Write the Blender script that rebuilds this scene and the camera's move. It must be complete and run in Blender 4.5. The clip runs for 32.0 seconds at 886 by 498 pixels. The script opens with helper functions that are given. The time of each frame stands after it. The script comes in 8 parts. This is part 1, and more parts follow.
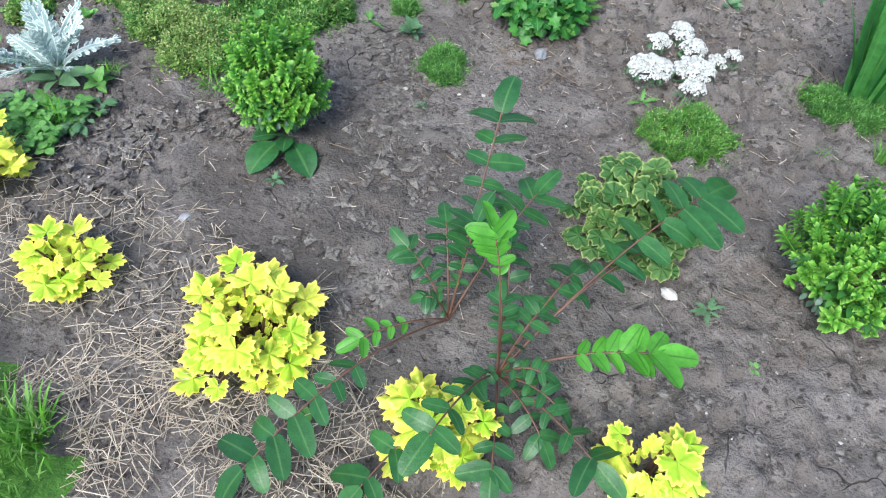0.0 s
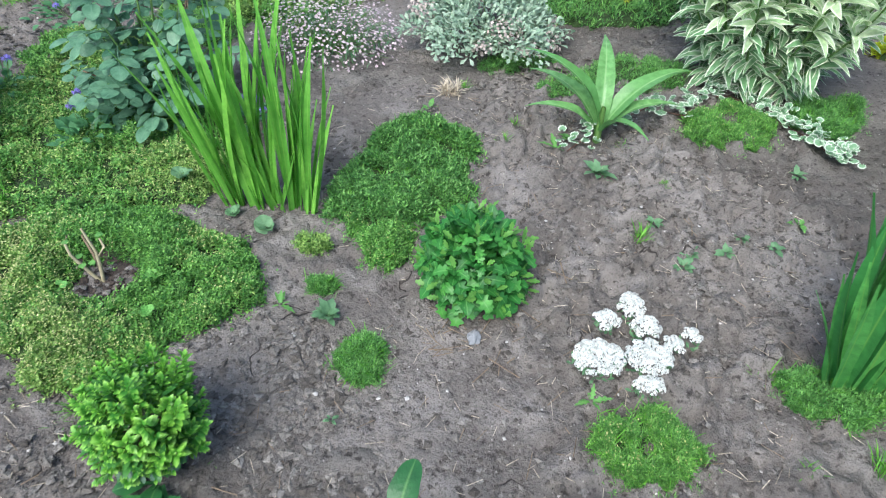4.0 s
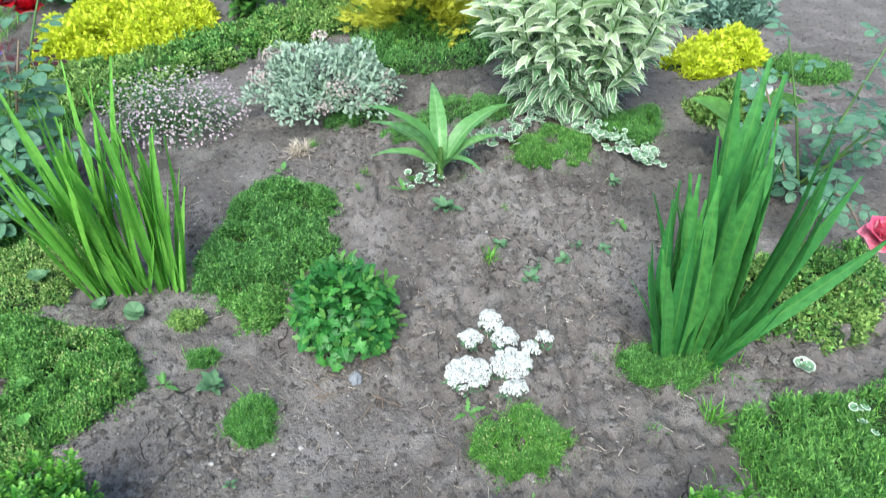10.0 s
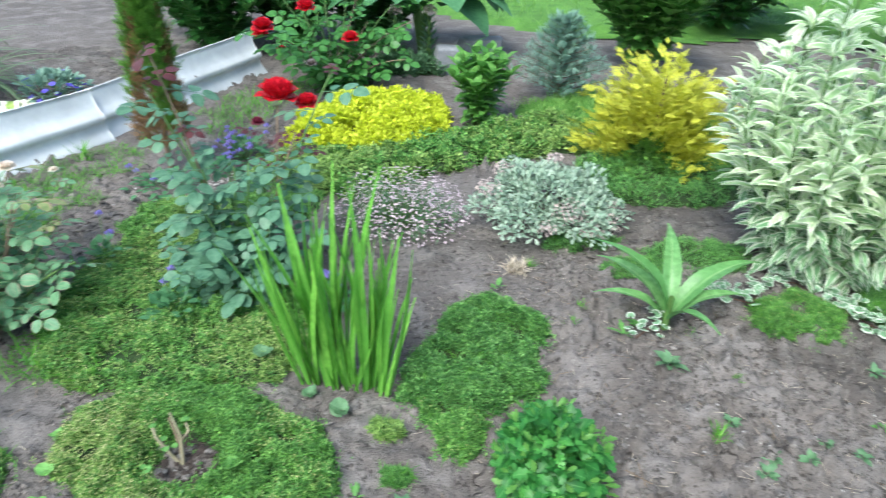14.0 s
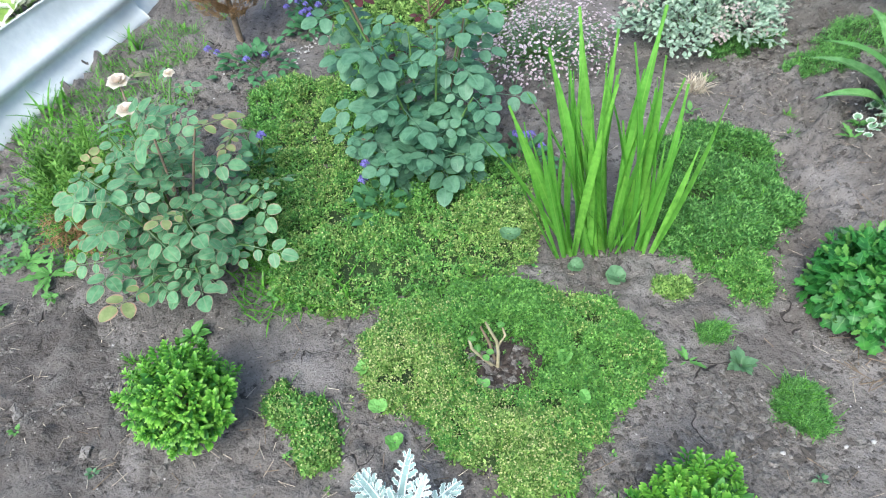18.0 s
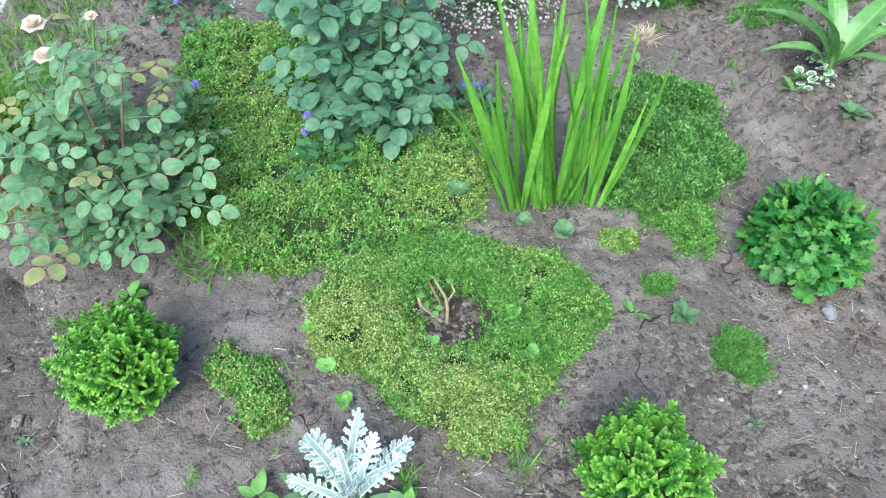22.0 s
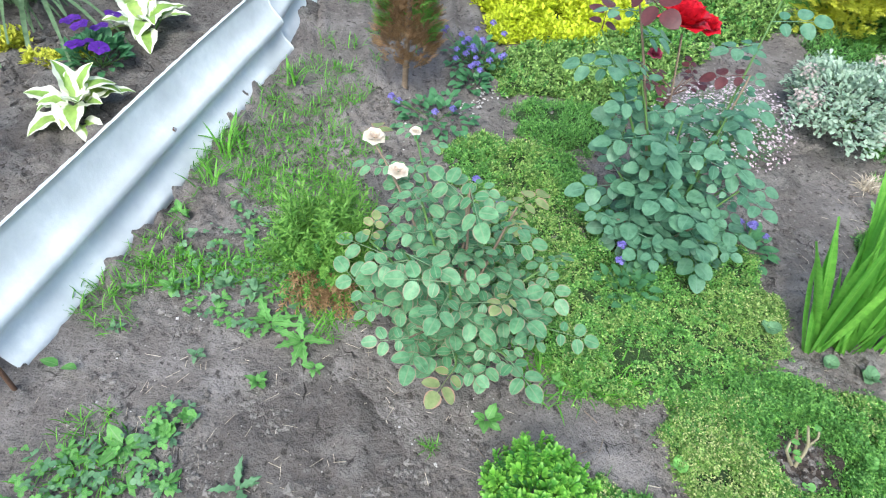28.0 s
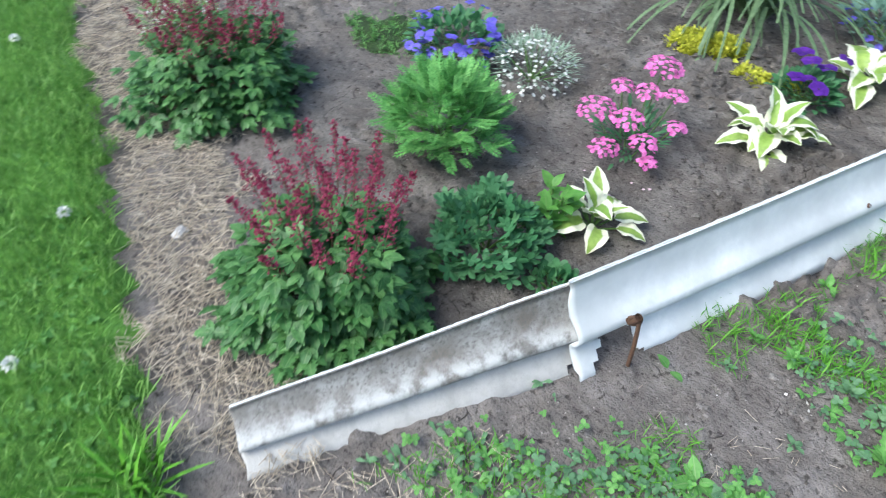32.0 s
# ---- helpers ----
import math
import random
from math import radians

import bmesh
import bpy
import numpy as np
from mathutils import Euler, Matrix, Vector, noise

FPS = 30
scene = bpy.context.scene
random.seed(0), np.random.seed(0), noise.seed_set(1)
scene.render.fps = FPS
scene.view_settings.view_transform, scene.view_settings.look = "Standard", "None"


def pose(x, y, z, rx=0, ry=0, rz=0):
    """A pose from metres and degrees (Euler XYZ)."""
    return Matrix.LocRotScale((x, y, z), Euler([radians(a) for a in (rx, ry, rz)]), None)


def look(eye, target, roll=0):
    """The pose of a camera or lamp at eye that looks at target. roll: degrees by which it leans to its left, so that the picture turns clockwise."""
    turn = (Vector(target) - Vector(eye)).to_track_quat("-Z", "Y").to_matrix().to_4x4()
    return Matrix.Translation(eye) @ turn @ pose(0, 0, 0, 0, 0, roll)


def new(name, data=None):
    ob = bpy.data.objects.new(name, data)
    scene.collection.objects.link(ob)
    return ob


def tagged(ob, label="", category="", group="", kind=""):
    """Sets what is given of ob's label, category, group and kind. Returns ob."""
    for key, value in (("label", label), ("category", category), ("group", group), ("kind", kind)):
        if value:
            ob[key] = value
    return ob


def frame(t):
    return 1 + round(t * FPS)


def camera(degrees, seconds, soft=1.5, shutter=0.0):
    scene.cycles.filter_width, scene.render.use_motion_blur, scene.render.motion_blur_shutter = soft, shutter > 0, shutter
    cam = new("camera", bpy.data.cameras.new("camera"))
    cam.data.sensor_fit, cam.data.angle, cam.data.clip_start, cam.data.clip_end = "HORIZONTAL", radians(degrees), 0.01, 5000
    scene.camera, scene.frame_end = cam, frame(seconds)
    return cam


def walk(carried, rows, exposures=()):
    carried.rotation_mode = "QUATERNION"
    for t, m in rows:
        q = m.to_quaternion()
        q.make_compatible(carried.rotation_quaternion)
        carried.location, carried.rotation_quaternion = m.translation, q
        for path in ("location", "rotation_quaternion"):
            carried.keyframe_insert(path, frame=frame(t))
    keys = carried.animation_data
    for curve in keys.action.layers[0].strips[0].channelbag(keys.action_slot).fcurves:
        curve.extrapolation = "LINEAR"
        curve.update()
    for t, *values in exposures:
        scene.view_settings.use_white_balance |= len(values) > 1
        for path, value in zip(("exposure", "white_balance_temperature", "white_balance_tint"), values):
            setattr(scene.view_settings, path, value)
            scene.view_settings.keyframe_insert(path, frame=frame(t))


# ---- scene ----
cam = camera(68.4, 32.0, soft=1.1, shutter=0.5)
PATH = [
    (0, (0.035, 0.302, 0.828), (0.047, 1.466, -0.798), 5.4),
    (0.5, (0.03, 0.309, 0.846), (0.016, 1.453, -0.795), 6.1),
    (1, (0.022, 0.308, 0.854), (-0.029, 1.47, -0.773), 5.7),
    (1.5, (0.053, 0.31, 0.88), (0.023, 1.579, -0.665), 4.6),
    (2, (0.057, 0.331, 0.914), (0.078, 1.733, -0.512), 4.5),
    (2.5, (0.049, 0.361, 0.937), (0.102, 1.822, -0.429), 4.3),
    (3, (0.086, 0.461, 0.926), (0.121, 1.958, -0.4), 3.1),
    (3.5, (0.115, 0.571, 0.903), (0.143, 2.065, -0.426), 3.3),
    (5.5, (0.139, 0.759, 0.864), (0.175, 2.177, -0.546), 2.5),
    (6, (0.131, 0.72, 0.874), (0.158, 2.126, -0.548), 0.7),
    (6.5, (0.134, 0.706, 0.878), (0.173, 2.131, -0.524), -0.4),
    (7, (0.113, 0.69, 0.882), (0.144, 2.137, -0.499), -1.5),
    (7.5, (0.109, 0.679, 0.878), (0.114, 2.142, -0.486), -2.6),
    (8, (0.114, 0.669, 0.881), (0.134, 2.131, -0.483), -2.4),
    (8.5, (0.123, 0.659, 0.891), (0.177, 2.128, -0.465), -2.2),
    (9, (0.138, 0.644, 0.918), (0.257, 2.14, -0.405), -1.8),
    (9.5, (0.176, 0.604, 0.928), (0.46, 2.098, -0.37), 0.6),
    (10, (0.172, 0.575, 0.968), (0.542, 2.094, -0.279), 1.2),
    (10.5, (0.122, 0.584, 0.987), (0.395, 2.192, -0.17), -0.9),
    (11, (0.082, 0.602, 1.012), (0.263, 2.27, -0.077), 1.3),
    (11.5, (0.071, 0.612, 1.012), (0.218, 2.317, -0.023), 3.1),
    (12, (0.072, 0.633, 1.01), (0.207, 2.356, 0.004), 5.1),
    (12.5, (0.096, 0.667, 0.986), (0.222, 2.37, -0.055), 5.9),
    (13, (0.112, 0.693, 0.997), (0.243, 2.388, -0.055), 5.6),
    (13.5, (0.096, 0.699, 1.01), (0.172, 2.409, -0.024), 4.3),
    (14, (0.04, 0.695, 0.998), (-0.064, 2.409, -0.028), 2.4),
    (14.5, (-0.037, 0.668, 0.993), (-0.278, 2.352, -0.059), 1.8),
    (15, (-0.146, 0.619, 0.969), (-0.48, 2.263, -0.121), 1.0),
    (15.5, (-0.26, 0.59, 0.949), (-0.589, 2.138, -0.274), 1.7),
    (17.5, (-0.486, 0.851, 0.978), (-0.642, 2.21, -0.481), -7.1),
    (18, (-0.604, 0.873, 1.025), (-0.545, 2.224, -0.449), -5.2),
    (18.5, (-0.631, 0.875, 1.029), (-0.53, 2.218, -0.45), -3.2),
    (19, (-0.581, 0.882, 1.016), (-0.428, 2.156, -0.518), -4.4),
    (19.5, (-0.549, 0.879, 1.025), (-0.349, 2.137, -0.516), -4.1),
    (20, (-0.54, 0.875, 1.019), (-0.321, 2.105, -0.543), -4.6),
    (20.5, (-0.568, 0.877, 1.021), (-0.333, 2.11, -0.537), -4.1),
    (21, (-0.577, 0.882, 1.02), (-0.361, 2.106, -0.547), -3.4),
    (21.5, (-0.593, 0.888, 1.014), (-0.387, 2.11, -0.556), -2.3),
    (22, (-0.601, 0.893, 1.013), (-0.405, 2.11, -0.562), -0.7),
    (22.5, (-0.61, 0.895, 1.005), (-0.442, 2.107, -0.577), 0.3),
    (23, (-0.638, 0.91, 1.008), (-0.629, 2.124, -0.581), -1.7),
    (23.5, (-0.689, 0.917, 1.011), (-0.84, 2.135, -0.569), -3.7),
    (24, (-0.738, 0.926, 1.027), (-0.99, 2.156, -0.53), -4.6),
    (24.5, (-0.863, 0.912, 1.036), (-1.125, 2.192, -0.478), -3.1),
    (25, (-0.951, 0.885, 1.041), (-1.103, 2.207, -0.453), -0.0),
    (25.5, (-1.043, 0.899, 1.033), (-1.218, 2.245, -0.436), 1.2),
    (27.5, (-1.316, 1.037, 1.087), (-1.012, 2.407, -0.338), 5.3),
    (28, (-1.346, 1.081, 1.082), (-0.996, 2.437, -0.345), 7.8),
    (28.5, (-1.356, 1.109, 1.067), (-1.106, 2.462, -0.383), 6.2),
    (29, (-1.446, 1.121, 1.048), (-1.209, 2.441, -0.435), 4.0),
    (29.5, (-1.557, 1.093, 1.018), (-1.311, 2.374, -0.498), 1.9),
    (30, (-1.684, 1.124, 1.032), (-1.504, 2.401, -0.496), 4.5),
    (30.5, (-1.748, 1.153, 1.026), (-1.776, 2.437, -0.507), 4.1),
    (31, (-1.809, 1.126, 1.053), (-2.109, 2.373, -0.481), 5.5),
    (31.5, (-1.811, 1.09, 1.063), (-2.477, 2.248, -0.425), 2.1),
    (32, (-1.75, 1.048, 1.086), (-2.603, 2.085, -0.396), 1.2),
]
walk(cam, [(t, look(eye, target, roll)) for t, eye, target, roll in PATH], [(0.0, 1.12, 6000, 7), (2.0, 1.12, 6000, 5), (7.5, 1.4, 6000, 5), (10.5, 1.27, 6000, 2), (12.0, 1.34, 6000, 3), (14.0, 1.32, 6000, 3), (18.0, 1.27, 6000, 4), (20.5, 1.37, 6000, 4), (22.8, 1.35, 6000, 4), (24.8, 1.5, 6000, 5), (28.5, 1.27, 6000, 4), (31.0, 1.08, 6000, 4), (32.0, 1.14, 6000, 5)])

# ---- light ----
world = bpy.data.worlds.new("sky")
scene.world = world
world.use_nodes = True
sky = world.node_tree.nodes.new("ShaderNodeTexSky")
sky.sky_type, sky.sun_disc = "NISHITA", False
sky.sun_elevation, sky.sun_rotation = radians(50), radians(-150)
sky.dust_density, sky.ozone_density, sky.air_density = 3.0, 0.6, 1.0
world.node_tree.links.new(sky.outputs[0], world.node_tree.nodes["Background"].inputs[0])
world.node_tree.nodes["Background"].inputs[1].default_value = 0.132
sun = bpy.data.lights.new("sun", "SUN")
sun.energy, sun.angle, sun.color = 1.65, radians(32), (1.0, 0.97, 0.92)
sun_ob = new("sun", sun)
sun_ob.matrix_world = look((-2.0, -4.0, 6.5), (0, 0, 0))

# ---- materials ----
def nodes_of(name):
    m = bpy.data.materials.new(name)
    m.use_nodes = True
    return m, m.node_tree, m.node_tree.nodes["Principled BSDF"]


def add(tree, kind, **settings):
    n = tree.nodes.new(kind)
    for k, v in settings.items():
        if k in n.inputs:
            n.inputs[k].default_value = v
    return n


def mixed(tree, fac, a, b, blend="MIX"):
    n = tree.nodes.new("ShaderNodeMix")
    n.data_type, n.blend_type = "RGBA", blend
    for slot, v in ((0, fac), (6, a), (7, b)):
        if isinstance(v, bpy.types.NodeSocket):
            tree.links.new(v, n.inputs[slot])
        else:
            n.inputs[slot].default_value = v if slot == 0 else (*v, 1)
    return n.outputs[2]


def ramp(tree, src, a, b):
    n = tree.nodes.new("ShaderNodeMapRange")
    tree.links.new(src, n.inputs[0])
    n.inputs[1].default_value, n.inputs[2].default_value = a, b
    return n.outputs[0]


def noise_of(tree, scale, detail=4.0, rough=0.6, world_space=False):
    n = add(tree, "ShaderNodeTexNoise", Scale=scale, Detail=detail, Roughness=rough)
    src = tree.nodes.new("ShaderNodeNewGeometry").outputs["Position"] if world_space else tree.nodes.new("ShaderNodeTexCoord").outputs["Object"]
    tree.links.new(src, n.inputs["Vector"])
    return n.outputs[0]


def bump_of(tree, bsdf, height, strength, distance):
    b = add(tree, "ShaderNodeBump", Strength=strength, Distance=distance)
    tree.links.new(height, b.inputs["Height"])
    tree.links.new(b.outputs[0], bsdf.inputs["Normal"])


def leaf_mat(name, dark, light, margin=None, rim=0.7, vein=None, rough=0.45, through_light=0.25, tip=None, island=True):
    """Leaf tissue: two greens mixed leaf by leaf, mottled, with a margin, a paler midrib and light shining through."""
    m, t, b = nodes_of(name)
    if island:
        r = t.nodes.new("ShaderNodeNewGeometry").outputs["Random Per Island"]
    else:
        r = t.nodes.new("ShaderNodeObjectInfo").outputs["Random"]
    col = mixed(t, r, dark, light)
    mott = noise_of(t, 60.0, 3.0, 0.6, True)
    col = mixed(t, ramp(t, mott, 0.35, 0.8), col, tuple(c * 0.72 for c in dark))
    uv = t.nodes.new("ShaderNodeUVMap")
    sep = t.nodes.new("ShaderNodeSeparateXYZ")
    t.links.new(uv.outputs[0], sep.inputs[0])
    off = t.nodes.new("ShaderNodeMath")
    off.operation = "SUBTRACT"
    t.links.new(sep.outputs[0], off.inputs[0])
    off.inputs[1].default_value = 0.5
    ab = t.nodes.new("ShaderNodeMath")
    ab.operation = "ABSOLUTE"
    t.links.new(off.outputs[0], ab.inputs[0])
    if vein:
        rib = t.nodes.new("ShaderNodeMapRange")
        t.links.new(ab.outputs[0], rib.inputs[0])
        rib.inputs[1].default_value, rib.inputs[2].default_value = 0.07, 0.0
        col = mixed(t, rib.outputs[0], col, vein)
    if tip:
        col = mixed(t, ramp(t, sep.outputs[1], 0.45, 1.0), col, tip)
    if margin:
        wob = noise_of(t, 45.0, 2.0, 0.6, True)
        edge = t.nodes.new("ShaderNodeMath")
        edge.operation = "MULTIPLY_ADD"
        t.links.new(wob, edge.inputs[0])
        edge.inputs[1].default_value = 0.22
        t.links.new(ab.outputs[0], edge.inputs[2])
        col = mixed(t, ramp(t, edge.outputs[0], rim * 0.5 + 0.08, rim * 0.5 + 0.14), col, margin)
    t.links.new(col, b.inputs["Base Color"])
    b.inputs["Roughness"].default_value = rough
    b.inputs["Specular IOR Level"].default_value = 0.35
    fine = noise_of(t, 220.0, 3.0, 0.6, True)
    bump_of(t, b, fine, 0.35, 0.002)
    tr = t.nodes.new("ShaderNodeBsdfTranslucent")
    t.links.new(col, tr.inputs[0])
    mx = t.nodes.new("ShaderNodeMixShader")
    mx.inputs[0].default_value = through_light
    t.links.new(b.outputs[0], mx.inputs[1])
    t.links.new(tr.outputs[0], mx.inputs[2])
    t.links.new(mx.outputs[0], t.nodes["Material Output"].inputs[0])
    return m


def plain_mat(name, a, b2, scale=30.0, rough=0.8, bump=0.3, depth=0.003, metal=0.0, lo=0.3, hi=0.7):
    m, t, b = nodes_of(name)
    n = noise_of(t, scale, 6.0, 0.65, True)
    n2 = noise_of(t, scale * 0.13, 3.0, 0.5, True)
    col = mixed(t, ramp(t, n, lo, hi), a, b2)
    col = mixed(t, ramp(t, n2, 0.35, 0.75), col, tuple(c * 0.75 for c in a))
    t.links.new(col, b.inputs["Base Color"])
    b.inputs["Roughness"].default_value, b.inputs["Metallic"].default_value = rough, metal
    bump_of(t, b, n, bump, depth)
    return m


def soil_mat(name, dark, light, pale, lumpy=0.6):
    """Settled soil: broad moist and dry patches, a smooth crust, pits and cracks with shade in their colour, grain and
    scattered grit.
    """
    m, t, b = nodes_of(name)
    broad, patchy = noise_of(t, 1.4, 4.0, 0.55, True), noise_of(t, 8.0, 5.0, 0.55, True)
    crumb, grain = noise_of(t, 62.0, 6.0, 0.62, True), noise_of(t, 230.0, 5.0, 0.65, True)
    c = mixed(t, ramp(t, broad, 0.36, 0.64), dark, light)
    c = mixed(t, ramp(t, patchy, 0.47, 0.64), c, pale)
    # Low spots of the crumb height are darkened as if shaded.
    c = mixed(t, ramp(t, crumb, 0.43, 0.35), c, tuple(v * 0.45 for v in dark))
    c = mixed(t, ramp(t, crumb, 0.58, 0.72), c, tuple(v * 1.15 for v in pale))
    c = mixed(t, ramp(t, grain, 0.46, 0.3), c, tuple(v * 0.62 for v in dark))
    grit = t.nodes.new("ShaderNodeTexVoronoi")
    grit.inputs["Scale"].default_value = 85.0
    t.links.new(t.nodes.new("ShaderNodeNewGeometry").outputs["Position"], grit.inputs["Vector"])
    sparse = t.nodes.new("ShaderNodeMath")
    sparse.operation = "MULTIPLY"
    t.links.new(ramp(t, grit.outputs["Distance"], 0.17, 0.1), sparse.inputs[0])
    t.links.new(ramp(t, grit.outputs["Color"], 0.68, 0.72), sparse.inputs[1])
    c = mixed(t, sparse.outputs[0], c, (0.38, 0.36, 0.33))
    crack = t.nodes.new("ShaderNodeTexVoronoi")
    crack.feature = "DISTANCE_TO_EDGE"
    crack.inputs["Scale"].default_value = 7.0
    bent = t.nodes.new("ShaderNodeVectorMath")
    bent.operation = "MULTIPLY_ADD"
    wave = t.nodes.new("ShaderNodeTexNoise")
    place = t.nodes.new("ShaderNodeNewGeometry").outputs["Position"]
    wave.inputs["Scale"].default_value = 16.0
    t.links.new(place, wave.inputs["Vector"])
    t.links.new(wave.outputs["Color"], bent.inputs[0])
    bent.inputs[1].default_value = (0.07, 0.07, 0.0)
    t.links.new(place, bent.inputs[2])
    t.links.new(bent.outputs[0], crack.inputs["Vector"])
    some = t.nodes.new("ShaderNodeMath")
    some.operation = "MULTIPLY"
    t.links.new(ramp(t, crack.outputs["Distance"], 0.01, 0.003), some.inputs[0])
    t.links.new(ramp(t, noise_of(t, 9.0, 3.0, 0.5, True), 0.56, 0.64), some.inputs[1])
    # Cracks get a dark colour for the shade inside them.
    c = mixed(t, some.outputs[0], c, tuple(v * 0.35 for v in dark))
    t.links.new(c, b.inputs["Base Color"])
    b.inputs["Roughness"].default_value = 0.9
    b.inputs["Specular IOR Level"].default_value = 0.2
    h = crumb
    for src, w in ((patchy, lumpy), (grain, 0.4), (sparse.outputs[0], 0.15), (some.outputs[0], -0.4)):
        k = t.nodes.new("ShaderNodeMath")
        k.operation = "MULTIPLY_ADD"
        t.links.new(src, k.inputs[0])
        k.inputs[1].default_value = w
        t.links.new(h, k.inputs[2])
        h = k.outputs[0]
    bump_of(t, b, h, 0.85, 0.016)
    return m


def clod_mat(name, dark, pale):
    """Loose lumps, each with its own moisture."""
    m, t, b = nodes_of(name)
    c = mixed(t, t.nodes.new("ShaderNodeNewGeometry").outputs["Random Per Island"], dark, pale)
    n = noise_of(t, 160.0, 5.0, 0.65, True)
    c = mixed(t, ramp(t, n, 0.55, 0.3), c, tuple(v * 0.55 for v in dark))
    t.links.new(c, b.inputs["Base Color"])
    b.inputs["Roughness"].default_value = 0.92
    b.inputs["Specular IOR Level"].default_value = 0.2
    bump_of(t, b, n, 0.7, 0.006)
    return m


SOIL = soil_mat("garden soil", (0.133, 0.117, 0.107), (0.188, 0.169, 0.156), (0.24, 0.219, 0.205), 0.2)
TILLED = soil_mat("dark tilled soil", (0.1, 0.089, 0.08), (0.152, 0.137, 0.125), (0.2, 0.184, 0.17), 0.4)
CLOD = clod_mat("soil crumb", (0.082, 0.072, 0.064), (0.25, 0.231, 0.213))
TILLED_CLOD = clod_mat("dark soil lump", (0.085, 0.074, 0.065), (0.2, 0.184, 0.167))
DARK_SOIL = plain_mat("moist dark soil", (0.03, 0.022, 0.018), (0.07, 0.052, 0.042), 70.0, 0.95, 0.8, 0.006)
STONE = plain_mat("pale pebble stone", (0.42, 0.4, 0.38), (0.62, 0.6, 0.57), 80.0, 0.8, 0.3)
GREY_STONE = plain_mat("grey slate stone", (0.2, 0.21, 0.23), (0.34, 0.35, 0.37), 90.0, 0.75, 0.4)
STRAW = leaf_mat("dry straw", (0.42, 0.35, 0.26), (0.76, 0.68, 0.55), rough=0.7, through_light=0.1)
TWIG = plain_mat("dry twig bark", (0.17, 0.12, 0.08), (0.3, 0.23, 0.16), 120.0, 0.85)
PALE_STEM = plain_mat("bare pale cane", (0.27, 0.24, 0.14), (0.42, 0.38, 0.26), 90.0, 0.7)
GREEN_STEM = plain_mat("green stem", (0.07, 0.16, 0.03), (0.14, 0.25, 0.07), 90.0, 0.6, 0.2)
RED_STEM = plain_mat("reddish stem", (0.1, 0.045, 0.03), (0.2, 0.105, 0.065), 90.0, 0.55, 0.2)
RUST = plain_mat("rusty iron", (0.1, 0.055, 0.035), (0.2, 0.11, 0.07), 150.0, 0.85, 0.6, 0.002, 0.3)
SLATE_NEW = plain_mat("pale fibre cement", (0.63, 0.66, 0.67), (0.76, 0.78, 0.78), 45.0, 0.75, 0.35, 0.002)
def weathered_sheet(name):
    """Old fibre cement: grey film, brown lichen blotches, a pale streak, the fold's shade as a darker band, a pale
    lower flange.
    """
    m, t, b = nodes_of(name)
    big, mid, fine = noise_of(t, 9.0, 5.0, 0.6, True), noise_of(t, 26.0, 6.0, 0.65, True), noise_of(t, 140.0, 5.0, 0.65, True)
    c = mixed(t, ramp(t, mid, 0.42, 0.66), (0.21, 0.2, 0.185), (0.34, 0.335, 0.32))
    c = mixed(t, ramp(t, big, 0.47, 0.62), c, (0.16, 0.14, 0.12))
    c = mixed(t, ramp(t, fine, 0.5, 0.34), c, (0.13, 0.125, 0.115))
    sep = t.nodes.new("ShaderNodeSeparateXYZ")
    t.links.new(t.nodes.new("ShaderNodeUVMap").outputs[0], sep.inputs[0])
    v = sep.outputs[1]
    streak = t.nodes.new("ShaderNodeMath")
    streak.operation = "MULTIPLY"
    t.links.new(ramp(t, v, 0.2, 0.34), streak.inputs[0])
    t.links.new(ramp(t, mid, 0.38, 0.56), streak.inputs[1])
    c = mixed(t, streak.outputs[0], c, (0.5, 0.5, 0.49))
    # Darker band on the undercut: the fold's shadow put into the colour.
    c = mixed(t, ramp(t, v, 0.4, 0.48), c, mixed(t, ramp(t, mid, 0.42, 0.62), (0.2, 0.195, 0.185), (0.3, 0.295, 0.28)))
    c = mixed(t, ramp(t, v, 0.62, 0.74), c, mixed(t, ramp(t, mid, 0.45, 0.7), (0.46, 0.45, 0.43), (0.36, 0.35, 0.33)))
    t.links.new(c, b.inputs["Base Color"])
    b.inputs["Roughness"].default_value = 0.88
    bump_of(t, b, fine, 0.6, 0.003)
    return m


SLATE_OLD = weathered_sheet("weathered fibre cement")
OLD_WOOD = plain_mat("weathered dark wood", (0.07, 0.06, 0.055), (0.15, 0.13, 0.12), 60.0, 0.9, 0.5)

BOX = leaf_mat("box leaf", (0.055, 0.22, 0.025), (0.17, 0.43, 0.045), rough=0.33, tip=(0.29, 0.56, 0.08), island=False)
# Box leaf again, with the shade of the ball's underside in its colour.
BOX_LOW = leaf_mat("blue-green box leaf with shade in its colour", (0.09, 0.18, 0.11), (0.2, 0.3, 0.22), rough=0.4)
CHRYS = leaf_mat("chrysanthemum leaf", (0.03, 0.16, 0.03), (0.1, 0.34, 0.055), rough=0.42, vein=(0.12, 0.3, 0.08), through_light=0.2, island=False)
HEU = leaf_mat("lime coral bells leaf", (0.4, 0.66, 0.035), (0.88, 0.87, 0.12), margin=(0.92, 0.84, 0.14), rim=0.84, rough=0.5, through_light=0.18, island=False)
SANG = leaf_mat("dark glossy leaflet", (0.03, 0.12, 0.04), (0.055, 0.19, 0.05), rough=0.33, vein=(0.1, 0.22, 0.07), island=False)
